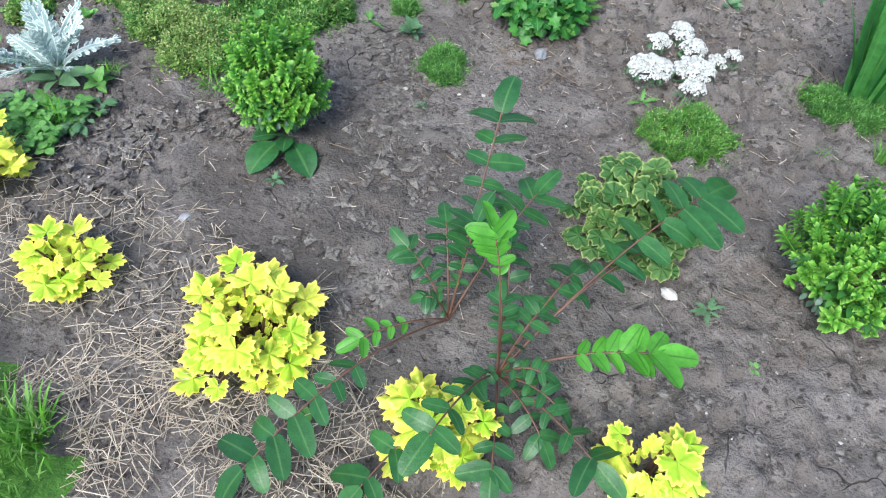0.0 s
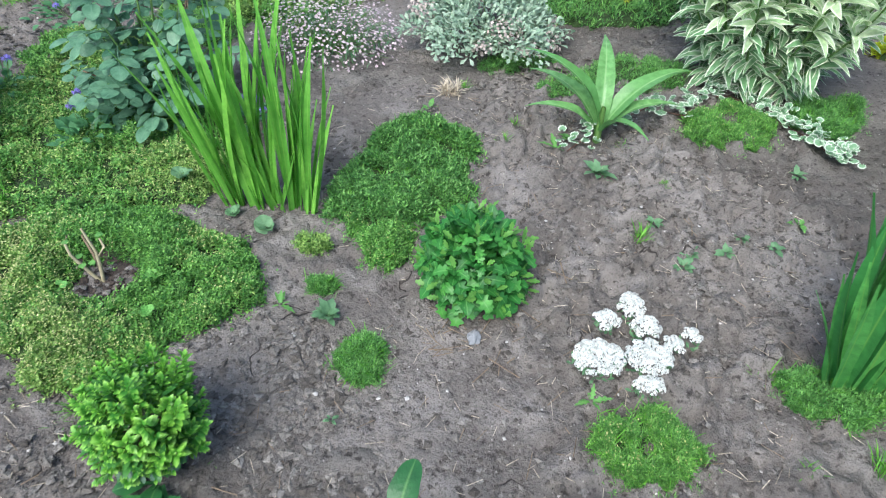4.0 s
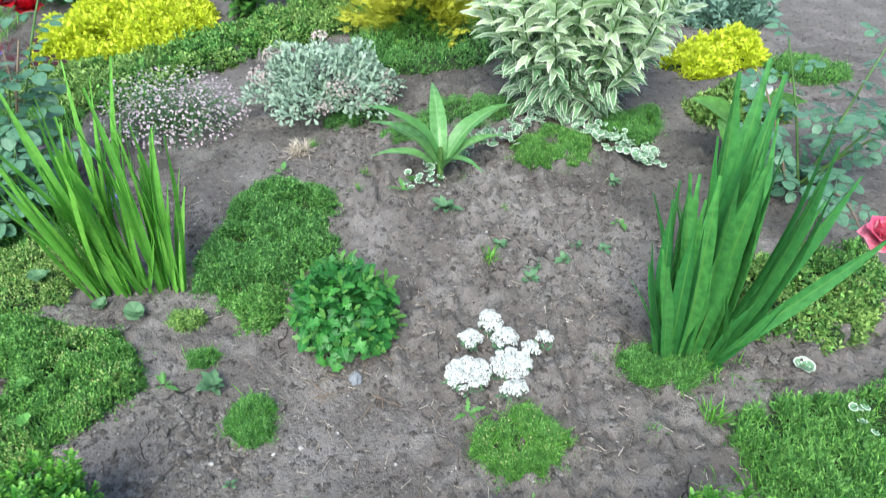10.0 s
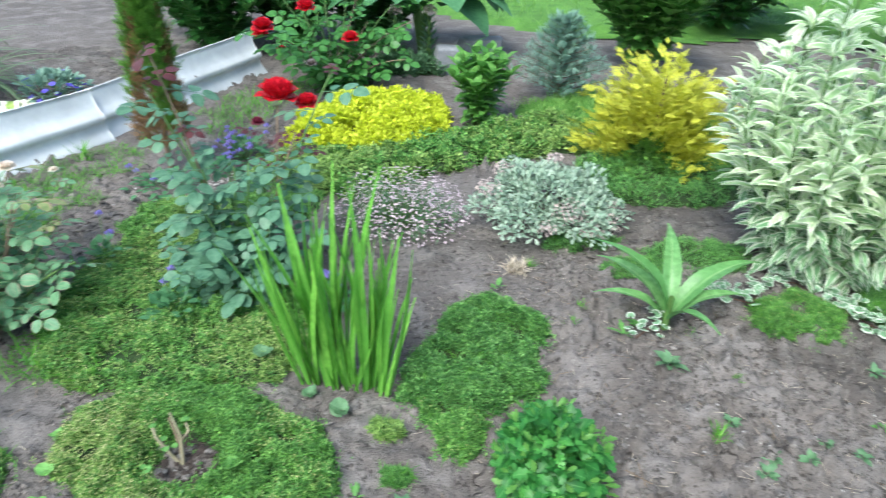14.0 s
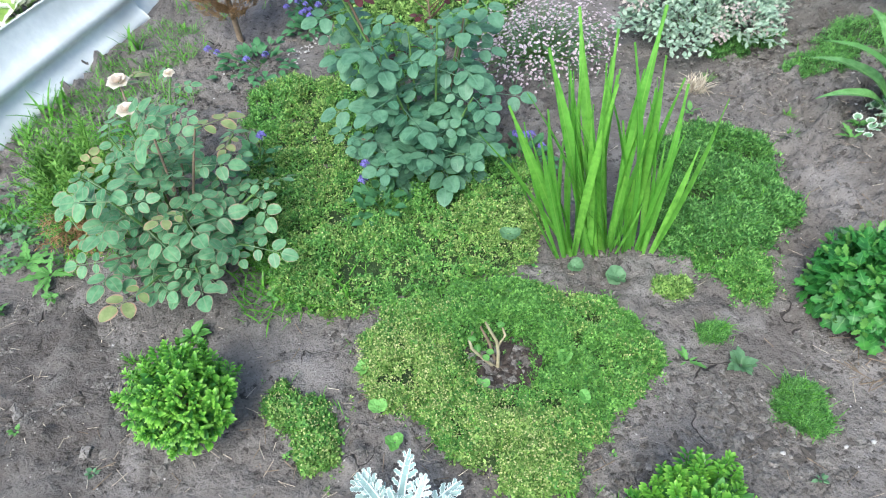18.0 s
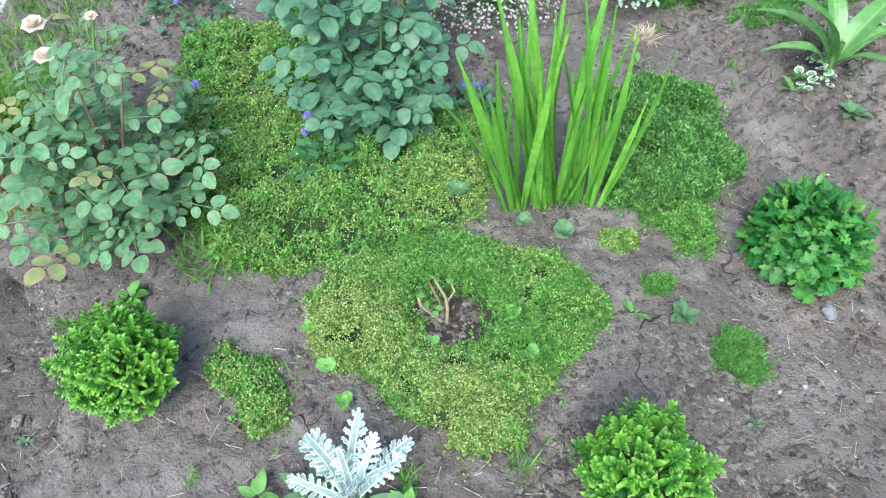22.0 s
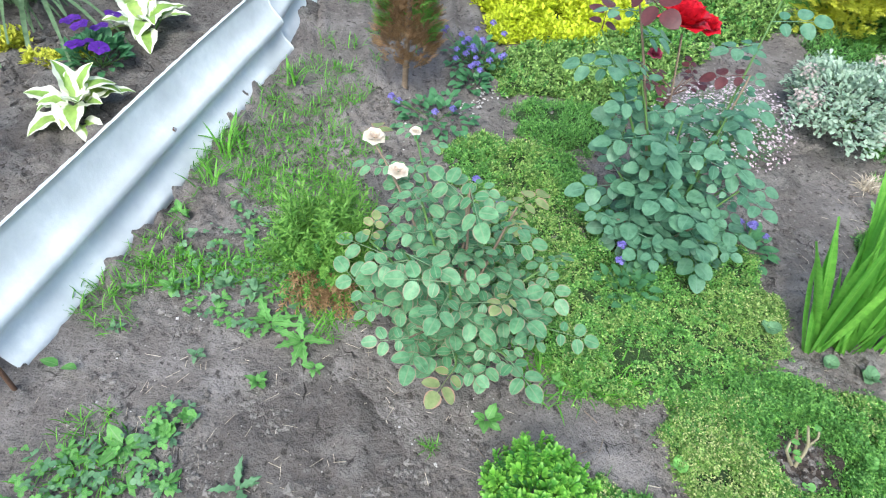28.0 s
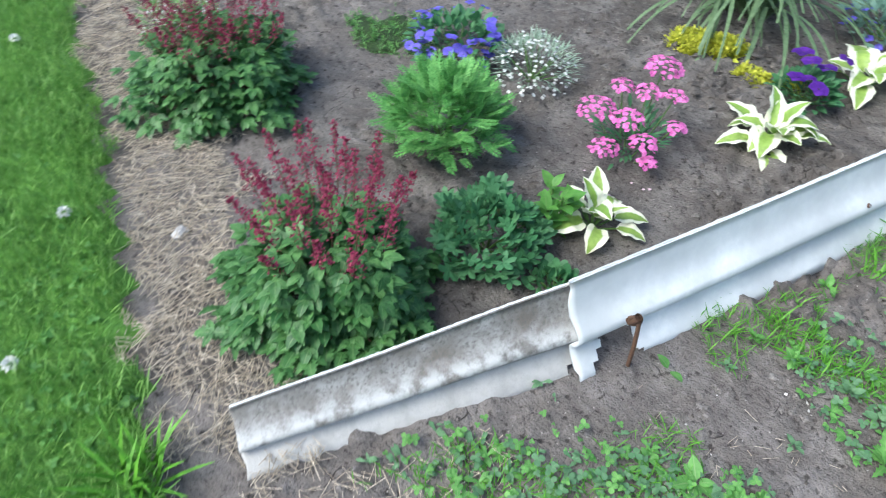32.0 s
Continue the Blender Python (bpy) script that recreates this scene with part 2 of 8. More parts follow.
SANG_NEW = leaf_mat("fresh bright leaflet", (0.08, 0.3, 0.03), (0.13, 0.42, 0.05), rough=0.35, vein=(0.05, 0.15, 0.03), island=False)
GERAN = leaf_mat("yellow-edged geranium leaf", (0.05, 0.15, 0.035), (0.14, 0.28, 0.075), margin=(0.34, 0.42, 0.14), rim=0.9, rough=0.55, island=False)
MAT_G = leaf_mat("green cushion sprig", (0.038, 0.16, 0.028), (0.31, 0.6, 0.14), rough=0.5, through_light=0.14)
MAT_Y = leaf_mat("yellow-green cushion sprig", (0.07, 0.18, 0.03), (0.46, 0.66, 0.19), rough=0.55, through_light=0.14)
MAT_D = leaf_mat("deep green cushion sprig", (0.035, 0.15, 0.03), (0.29, 0.58, 0.16), rough=0.45, through_light=0.14)
# Near-black green: the shade between cushion shoots is put into this colour.
MAT_BASE = plain_mat("cushion undergrowth with gap shade in its colour", (0.014, 0.036, 0.008), (0.05, 0.1, 0.02), 140.0, 0.9, 0.9, 0.01)
SEED = leaf_mat("straw-yellow seed head", (0.4, 0.47, 0.16), (0.68, 0.68, 0.36), rough=0.7)
GRASS = leaf_mat("grass blade", (0.07, 0.24, 0.02), (0.18, 0.45, 0.045), rough=0.45)
LAWN_BLADE = leaf_mat("mown grass blade", (0.12, 0.3, 0.05), (0.32, 0.54, 0.15), rough=0.5)
LAWN = plain_mat("lawn thatch", (0.06, 0.17, 0.02), (0.13, 0.3, 0.04), 60.0, 0.9, 0.8, 0.01)
GLAD = leaf_mat("sword leaf", (0.13, 0.38, 0.05), (0.26, 0.58, 0.09), rough=0.42, vein=(0.22, 0.45, 0.08), through_light=0.35, island=False)
GLAD_D = leaf_mat("deep green sword leaf", (0.05, 0.22, 0.055), (0.13, 0.4, 0.09), rough=0.42, vein=(0.14, 0.33, 0.07), through_light=0.3, island=False)
CANNA = leaf_mat("broad fresh leaf", (0.12, 0.3, 0.085), (0.22, 0.44, 0.16), vein=(0.24, 0.42, 0.17), rough=0.26, island=False)
SILVER = leaf_mat("silver felted leaf", (0.28, 0.4, 0.37), (0.46, 0.57, 0.54), margin=(0.72, 0.79, 0.78), rim=0.66, rough=0.85, through_light=0.1, island=False)
SILV_MOUND = leaf_mat("grey-green felted leaf", (0.26, 0.39, 0.27), (0.5, 0.6, 0.48), rough=0.8)
PINKISH = leaf_mat("faded pinkish bloom", (0.5, 0.4, 0.38), (0.66, 0.58, 0.54), rough=0.8)
# Whitened upper leaf and darker lower leaf: top light and lower shade in the colours.
VARIEG = leaf_mat("white-edged leaf", (0.4, 0.62, 0.3), (0.82, 0.9, 0.64), margin=(0.88, 0.92, 0.78), rim=0.62, rough=0.4, through_light=0.42)
VARIEG_LOW = leaf_mat("lower white-edged leaf with shade in its green", (0.15, 0.33, 0.14), (0.34, 0.52, 0.28), margin=(0.78, 0.84, 0.68), rim=0.68, rough=0.5, through_light=0.3)
HOSTA = leaf_mat("white-edged hosta leaf", (0.24, 0.4, 0.07), (0.36, 0.5, 0.12), margin=(0.82, 0.83, 0.66), rim=0.46, rough=0.4, island=False)
GLECH = leaf_mat("white-edged creeper leaf", (0.16, 0.32, 0.16), (0.24, 0.4, 0.24), margin=(0.58, 0.66, 0.55), rim=0.78, rough=0.6)
ROSE_P = leaf_mat("pale rose leaf with reddish edge", (0.06, 0.2, 0.085), (0.24, 0.45, 0.23), margin=(0.3, 0.24, 0.16), rim=0.9, vein=(0.2, 0.3, 0.16), rough=0.42)
ROSE_NEW = leaf_mat("young yellowish rose leaf", (0.2, 0.3, 0.1), (0.38, 0.4, 0.18), margin=(0.42, 0.26, 0.18), rim=0.8, rough=0.4)
ROSE_BL = leaf_mat("blue-green rose leaf", (0.055, 0.17, 0.095), (0.2, 0.36, 0.22), vein=(0.13, 0.25, 0.16), rough=0.42)
ROSE_RED_L = leaf_mat("young maroon rose leaf", (0.08, 0.025, 0.03), (0.16, 0.05, 0.05), rough=0.4)
RED = leaf_mat("red rose petal", (0.56, 0.006, 0.02), (0.8, 0.02, 0.05), rough=0.5)
CREAM = leaf_mat("cream rose petal", (0.88, 0.76, 0.64), (0.93, 0.88, 0.78), rough=0.5, through_light=0.45)
WHITE = leaf_mat("white petal", (0.72, 0.74, 0.7), (0.85, 0.86, 0.84), rough=0.6)
LILAC = leaf_mat("lilac-blue floret", (0.2, 0.17, 0.55), (0.36, 0.3, 0.75), rough=0.6)
VIOLET = leaf_mat("violet petal", (0.06, 0.01, 0.22), (0.14, 0.03, 0.36), rough=0.5)
BLUEV = leaf_mat("blue-violet petal", (0.1, 0.08, 0.55), (0.22, 0.18, 0.75), rough=0.5)
PINK_RED = leaf_mat("rose-pink petal", (0.82, 0.1, 0.22), (0.9, 0.42, 0.5), rough=0.5)
PINK = leaf_mat("pink petal", (0.72, 0.12, 0.46), (0.85, 0.3, 0.62), rough=0.5)
PALE_PINK = leaf_mat("pale pink floret", (0.66, 0.5, 0.56), (0.82, 0.72, 0.75), rough=0.6)
MAROON = leaf_mat("dark red plume", (0.2, 0.02, 0.055), (0.42, 0.07, 0.14), rough=0.7)
YELLOW = leaf_mat("golden stonecrop sprig", (0.6, 0.7, 0.03), (0.86, 0.92, 0.08), rough=0.5, through_light=0.3)
GOLD = leaf_mat("golden conifer spray", (0.5, 0.55, 0.05), (0.82, 0.8, 0.12), rough=0.55)
SPRUCE = leaf_mat("blue-green needle", (0.18, 0.33, 0.25), (0.34, 0.5, 0.39), rough=0.6)
THUJA = leaf_mat("thuja spray", (0.1, 0.26, 0.035), (0.25, 0.46, 0.09), rough=0.6)
BROWN = leaf_mat("browned conifer spray", (0.28, 0.17, 0.08), (0.46, 0.3, 0.16), rough=0.8)
BUSH = leaf_mat("fresh bush leaf", (0.11, 0.31, 0.055), (0.23, 0.48, 0.11), rough=0.4, vein=(0.15, 0.3, 0.08), through_light=0.42)
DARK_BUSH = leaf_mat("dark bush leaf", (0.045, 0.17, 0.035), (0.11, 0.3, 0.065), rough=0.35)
ASTILBE = leaf_mat("astilbe leaf", (0.035, 0.13, 0.035), (0.15, 0.33, 0.1), rough=0.45, vein=(0.15, 0.26, 0.1))
FERNY = leaf_mat("feathery marigold leaf", (0.1, 0.32, 0.075), (0.25, 0.54, 0.16), rough=0.6)
PEONY = leaf_mat("matt green leaf", (0.06, 0.2, 0.08), (0.13, 0.3, 0.13), rough=0.5)
WEED = leaf_mat("weed leaf", (0.09, 0.27, 0.055), (0.2, 0.43, 0.11), rough=0.55, vein=(0.2, 0.34, 0.13))
MALLOW = leaf_mat("light green round leaf", (0.17, 0.42, 0.09), (0.3, 0.58, 0.17), rough=0.5, island=False)
WEED_B = leaf_mat("grey-green weed leaf", (0.095, 0.22, 0.1), (0.2, 0.35, 0.18), rough=0.6)
ORN = leaf_mat("arching grass blade", (0.1, 0.18, 0.08), (0.22, 0.32, 0.17), rough=0.5)

# ---- mesh helpers ----
rng = np.random.default_rng(7)
U = rng.uniform


def gnoise(x, y, seed=0):
    """Smooth value noise in -1..1 on arrays."""
    xi, yi = np.floor(x).astype(int), np.floor(y).astype(int)
    fx, fy = x - xi, y - yi
    fx, fy = fx * fx * (3 - 2 * fx), fy * fy * (3 - 2 * fy)

    def h(a, b):
        if seed == 1:
            v = np.sin(a * 127.1 + b * 311.7 + seed * 74.7) * 43758.5453
            return (v - np.floor(v)) * 2 - 1
        k = (a * 374761393 + b * 668265263 + seed * 974711) & 0xFFFFFFFF
        k = ((k ^ (k >> 13)) * 1274126177) & 0xFFFFFFFF
        k = ((k ^ (k >> 15)) * 2246822519) & 0xFFFFFFFF
        return ((k ^ (k >> 16)) & 0xFFFF) / 32767.5 - 1

    return (h(xi, yi) * (1 - fx) + h(xi + 1, yi) * fx) * (1 - fy) + (h(xi, yi + 1) * (1 - fx) + h(xi + 1, yi + 1) * fx) * fy


def land(x, y):
    """The lie of the bed without its crumbs."""
    x, y = np.asarray(x, float), np.asarray(y, float)
    h = 0.045 / (1 + np.exp(-(x - 0.35) * 6)) / (1 + np.exp(-(y - 1.55) * 6))
    h = h - 0.035 * np.exp(-(((x - 0.0) / 0.5) ** 2 + ((y - 1.3) / 0.5) ** 2))
    return h + 0.008 * gnoise(x * 2.1, y * 2.1, 1)


def crumbs(x, y):
    rough = 0.3 + 1.7 * np.clip(gnoise(x * 2.3 + 3, y * 2.3, 5) * 0.9 + 0.35 * gnoise(x * 6, y * 6, 16) + 0.12, 0, 1)
    lump = np.clip(gnoise(x * 19 + 0.3 * gnoise(x * 40, y * 40, 13), y * 19, 6), 0, 1) ** 1.5
    fine = np.clip(gnoise(x * 43, y * 43, 7), -0.2, 1)
    h = 0.003 * gnoise(x * 9, y * 9, 2) + 0.012 * lump + 0.003 * gnoise(x * 27, y * 27, 3) + 0.009 * fine + 0.009 * gnoise(x * 61, y * 61, 4)
    dents = np.clip(gnoise(x * 7.3, y * 7.3, 15) - 0.45, 0, 1) * 0.012
    return h * rough * 1.15 - dents - 0.004


def settled(x, y):
    """The plan was paced from three stands; this draws their shares together. The strip along the edging is the measure and stays."""
    def step(v):
        return 1 / (1 + np.exp(-v))
    near = step((1.12 - y) * 14)
    far = step((y - 2.1) * 10)
    mid = 1 - near - far
    dx = near * (0.022 - 0.07 * (x - 0.12) ** 2) + mid * (0.01 - 0.07 * (x - 0.15) ** 2) + far * (-0.01 - 0.072 * (x - 0.1) ** 2 - 0.02 * (y - 2.4))
    dy = near * (-0.03 - 0.017 * x) - mid * (0.03 + 0.05 * (y - 1.4)) * (x - 0.2) - far * (0.07 + 0.062 * (y - 2)) * (x - 0.25 + 0.12 * (y - 2.4))
    free = (1 - step((-0.12 - x) * 14) * step((2.6 - y) * 8) * step((y - 1.08) * 14)) * step((x + 0.9) * 14)
    return x + dx * free, y + dy * free


def at(x, y, dz=0.0):
    return np.array([x, y, float(land(x, y)) + dz])


def fix(v):
    return v / np.maximum(np.linalg.norm(v, axis=-1, keepdims=True), 1e-9)


def turned(n, d, up):
    """n turns whose y runs along d and whose z leans to up."""
    d = fix(np.broadcast_to(np.asarray(d, float), (n, 3)))
    x = fix(np.cross(d, np.broadcast_to(np.asarray(up, float), (n, 3)) + 1e-4))
    return np.stack([x, d, np.cross(x, d)], -1)


def strip(width, rows=5, bend=0.4, fold=0.15, cols=2, wave=0.0, stalk=0.0):
    """A leaf of length 1 along y: width(t) its half width; bend its droop in radians, fold the raised sides."""
    ts = np.linspace(0, 1, rows + 1)
    ang = bend * (ts - 0.5 * 0)
    step = 1.0 / rows
    y = np.concatenate([[0], np.cumsum(np.cos(ang[:-1]) * step)])
    z = np.concatenate([[0], np.cumsum(-np.sin(ang[:-1]) * step)])
    us = np.linspace(-1, 1, cols + 1)
    w = np.array([max(width(t), 0.006) for t in ts])
    V = np.zeros((rows + 1, cols + 1, 3))
    V[..., 0] = w[:, None] * us
    V[..., 1] = y[:, None] + stalk
    V[..., 2] = z[:, None] + fold * w[:, None] * np.abs(us) + wave * w[:, None] * np.abs(us) * np.sin(ts * 17)[:, None]
    T = np.stack(np.broadcast_arrays(us[None] * 0.5 + 0.5, ts[:, None]), -1)
    i = np.arange(rows)[:, None] * (cols + 1) + np.arange(cols)[None]
    F = np.stack([i, i + 1, i + cols + 2, i + cols + 1], -1).reshape(-1, 4)
    return V.reshape(-1, 3), F, T.reshape(-1, 2)


def lobed(lobes=5, deep=0.25, rings=3, seg=28, cup=0.12, notch=25, teeth=0.0, wave=0.05):
    """A rounded leaf about 1 across with its stalk at the origin; edge lobed and toothed."""
    a = np.radians(np.linspace(-180 + notch, 180 - notch, seg + 1))
    r = 0.5 * (1 - deep * (0.5 - 0.5 * np.cos(a * lobes + np.pi * (lobes % 2 == 0))) - teeth * (np.arange(seg + 1) % 2))
    rr = np.linspace(0.03, 1, rings + 1)
    V = np.zeros((rings + 1, seg + 1, 3))
    V[..., 0] = rr[:, None] * r * np.sin(a)
    V[..., 1] = rr[:, None] * r * np.cos(a) + 0.12
    V[..., 2] = cup * rr[:, None] ** 2 * 0.5 + wave * rr[:, None] * np.cos(a * lobes * 1.0)
    T = np.stack(np.broadcast_arrays(0.5 + rr[:, None] * 0.5, (a / (2 * np.pi) + 0.5)[None]), -1)
    i = np.arange(rings)[:, None] * (seg + 1) + np.arange(seg)[None]
    F = np.stack([i, i + 1, i + seg + 2, i + seg + 1], -1).reshape(-1, 4)
    return V.reshape(-1, 3), F, T.reshape(-1, 2)


def frilly(seg=60, cup=0.1, wave=0.04, rings=3, deep=0.36):
    """A leaf of five lobes, each with three blunt teeth, about 1 across."""
    a = np.radians(np.linspace(-158, 158, seg + 1))
    gap = np.abs((a + np.radians(31)) % np.radians(62) - np.radians(31)) / np.radians(31)
    r = 0.53 * (1 - deep * gap ** 2.2) * (1 - 0.17 * (0.5 - 0.5 * np.cos(a * 360 / 20.7))) * (0.93 + 0.07 * np.cos(a))
    rr = np.linspace(0.03, 1, rings + 1)
    V = np.zeros((rings + 1, seg + 1, 3))
    V[..., 0] = rr[:, None] * r * np.sin(a)
    V[..., 1] = rr[:, None] * r * np.cos(a) + 0.2
    V[..., 2] = cup * rr[:, None] ** 2 * 0.5 + wave * rr[:, None] * np.cos(gap * 3.14)
    T = np.stack(np.broadcast_arrays(0.5 + rr[:, None] * 0.5, (a / (2 * np.pi) + 0.5)[None]), -1)
    i = np.arange(rings)[:, None] * (seg + 1) + np.arange(seg)[None]
    F = np.stack([i, i + 1, i + seg + 2, i + seg + 1], -1).reshape(-1, 4)
    return V.reshape(-1, 3), F, T.reshape(-1, 2)


OVATE = lambda w: (lambda t: w * np.sin(np.pi * min(t ** 0.75, 1)) ** 0.8)
LANCE = lambda w: (lambda t: w * np.sin(np.pi * t ** 0.8) ** 1.0)
ROUND = lambda w: (lambda t: w * np.sqrt(max(0, 1 - (2 * t - 1) ** 2)))
SWORD = lambda w: (lambda t: w * (0.65 + 0.35 * np.sin(np.pi * min(t * 1.1, 1))) * (1 - max(0, (t - 0.7) / 0.3) ** 1.6))
SPOON = lambda w: (lambda t: w * (0.18 + 0.82 * np.sin(np.pi * np.clip((t - 0.25) / 0.75, 0, 1)) ** 0.7) * (1 if t < 0.98 else 0.3))


def spread(tpl, P, R, S):
    """Copies of a template at places P with turns R and sizes S."""
    V, F, T = tpl
    n = len(P)
    S = np.broadcast_to(np.asarray(S, float), (n,)) if np.ndim(S) < 2 else S
    W = V[None] * (S[:, None, None] if np.ndim(S) == 1 else S[:, None, :])
    W = np.einsum("nij,nvj->nvi", R, W) + np.asarray(P)[:, None]
    G = F[None] + (np.arange(n) * len(V))[:, None, None]
    return W.reshape(-1, 3), G.reshape(-1, 4), np.tile(T, (n, 1))


def joined(pieces):
    V, F, T, k = [], [], [], 0
    for v, f, t in pieces:
        V.append(v), F.append(f + k), T.append(t)
        k += len(v)
    return np.concatenate(V), np.concatenate(F), np.concatenate(T)


def tube(path, r0, r1=None, sides=6):
    """A tapered round stem along points."""
    p = np.asarray(path, float)
    n = len(p)
    d = fix(np.gradient(p, axis=0))
    ref = np.where(np.abs(d[:, 2:3]) > 0.9, np.array([[1.0, 0, 0]]), np.array([[0, 0, 1.0]]))
    a = fix(np.cross(d, ref))
    b = np.cross(d, a)
    r = np.linspace(r0, r0 if r1 is None else r1, n)[:, None, None]
    th = np.linspace(0, 2 * np.pi, sides, endpoint=False)
    V = p[:, None] + r * (np.cos(th)[None, :, None] * a[:, None] + np.sin(th)[None, :, None] * b[:, None])
    i, j = np.arange(n - 1)[:, None] * sides, np.arange(sides)[None]
    k = (np.arange(sides)[None] + 1) % sides
    F = np.stack([i + j, i + k, i + sides + k, i + sides + j], -1).reshape(-1, 4)
    T = np.tile(np.stack([np.full(sides, 0.5), np.full(sides, 0.5)], -1), (n, 1))
    return V.reshape(-1, 3), F, T


def arch(a, b, lift=0.0, n=6):
    """Points from a to b, raised in the middle."""
    t = np.linspace(0, 1, n)[:, None]
    return np.asarray(a) * (1 - t) + np.asarray(b) * t + np.array([0, 0, 1.0]) * lift * 4 * t * (1 - t)


def mesh_of(name, data, mat, smooth=True):
    V, F, T = data
    me = bpy.data.meshes.new(name)
    me.vertices.add(len(V))
    me.vertices.foreach_set("co", np.asarray(V, np.float32).ravel())
    me.loops.add(F.size)
    me.loops.foreach_set("vertex_index", F.astype(np.int32).ravel())
    me.polygons.add(len(F))
    me.polygons.foreach_set("loop_start", np.arange(0, F.size, 4, dtype=np.int32))
    me.polygons.foreach_set("use_smooth", np.full(len(F), smooth))
    uv = me.uv_layers.new(name="UVMap")
    uv.data.foreach_set("uv", np.asarray(T, np.float32)[F.ravel()].ravel())
    me.update(calc_edges=True)
    me.validate()
    me.materials.append(mat)
    return me


def part(name, data, mat, parent, label="", smooth=True):
    """ONE mesh under a thing or part; data in the parent's space."""
    me = data if isinstance(data, bpy.types.Mesh) else mesh_of(name, data, mat, smooth)
    ob = new(name, me)
    ob.parent = parent
    return tagged(ob, label)


def thing(name, x, y, label, category, group="", kind="", dz=0.0):
    ob = new(name)
    if len(label.split()) < 4:
        label += " growing on bare soil"
    ob.location = at(*settled(x, y), dz)
    ob.empty_display_size = 0.05
    return tagged(ob, label, category, group, kind)


def placed(name, me, parent, P, R, S):
    """Parts that share a mesh, one for each place."""
    S = np.broadcast_to(np.asarray(S, float), (len(P),))
    out = []
    for p, r, s in zip(P, R, S):
        ob = new(name, me if not isinstance(me, (list, tuple)) else me[int(rng.integers(len(me)))])
        ob.parent = parent
        m = Matrix(np.vstack([np.hstack([r * s, np.asarray(p)[:, None]]), [0, 0, 0, 1]]).tolist())
        ob.matrix_local = m
        out.append(ob)
    return out


def dome(n, flat=0.0, low=-0.2):
    """n directions spread over a dome."""
    z = low + (1 - low) * (np.arange(n) + 0.5) / n
    a = np.arange(n) * 2.39996 + U(0, 0.5, n)
    r = np.sqrt(np.maximum(0, 1 - z * z))
    return np.stack([r * np.cos(a), r * np.sin(a), z], -1)


def polar(n, tilt0, tilt1, a0=0, a1=2 * np.pi):
    """n directions at tilts (radians up from level) round an axis."""
    a, e = U(a0, a1, n), U(tilt0, tilt1, n)
    return np.stack([np.cos(a) * np.cos(e), np.sin(a) * np.cos(e), np.sin(e)], -1)


UPZ = np.array([0, 0, 1.0])

# ---- the large structure: ground and lawns ----
def graded(lo, hi, step, far):
    inner = np.arange(lo, hi + step, step)
    out = [step]
    while sum(out) < far:
        out.append(out[-1] * 1.35)
    grow = np.cumsum(out)
    return np.concatenate([lo - grow[::-1], inner, inner[-1] + grow])


gx, gy = graded(-2.4, 1.2, 0.0085, 70), graded(0.45, 2.7, 0.0085, 70)
GX, GY = np.meshgrid(gx, gy)
i = np.arange(len(gy) - 1)[:, None] * len(gx) + np.arange(len(gx) - 1)[None]
near = np.clip(1 - (np.maximum(np.abs(GX + 0.75) - 2.6, np.abs(GY - 1.9) - 1.8)) / 1.5, 0, 1)
gv = np.stack([GX, GY, land(GX, GY) * near + crumbs(GX, GY) * near], -1).reshape(-1, 3)
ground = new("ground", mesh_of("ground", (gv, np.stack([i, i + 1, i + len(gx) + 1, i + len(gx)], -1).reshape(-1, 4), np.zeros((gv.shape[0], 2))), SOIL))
tagged(ground, "bare grey-brown crumbly garden soil with small clods", "ground", kind="structure")


def inside(x, y, poly):
    x, y = np.asarray(x), np.asarray(y)
    p = np.asarray(poly)
    res = np.zeros(x.shape, bool)
    j = len(p) - 1
    for k in range(len(p)):
        a, b = p[k], p[j]
        hit = ((a[1] > y) != (b[1] > y)) & (x < (b[0] - a[0]) * (y - a[1]) / (b[1] - a[1] + 1e-12) + a[0])
        res ^= hit
        j = k
    return res


def scatter(poly, n, ragged=0.0):
    """n places inside an outline, whose edge is frayed by noise."""
    p = np.asarray(poly)
    lo, hi = p.min(0) - ragged, p.max(0) + ragged
    got = np.zeros((0, 2))
    while len(got) < n:
        q = U(lo, hi, (n * 2, 2))
        j = q + ragged * np.stack([gnoise(q[:, 0] * 14, q[:, 1] * 14, 8), gnoise(q[:, 0] * 14, q[:, 1] * 14, 9)], -1) * 1.6
        got = np.concatenate([got, q[inside(j[:, 0], j[:, 1], p)]])
    return got[:n]


def frayed(x, y, ragged):
    """Places shifted as scatter() shifts them."""
    return x + 1.6 * ragged * gnoise(x * 14, y * 14, 8), y + 1.6 * ragged * gnoise(x * 14, y * 14, 9)


def edge_gap(x, y, poly):
    """Distance to the outline."""
    p = np.asarray(poly, float)
    d = np.full(np.shape(x), 9.0)
    for a, b in zip(p, np.roll(p, -1, 0)):
        ab = b - a
        t = np.clip(((x - a[0]) * ab[0] + (y - a[1]) * ab[1]) / (ab @ ab + 1e-12), 0, 1)
        d = np.minimum(d, np.hypot(x - a[0] - t * ab[0], y - a[1] - t * ab[1]))
    return d


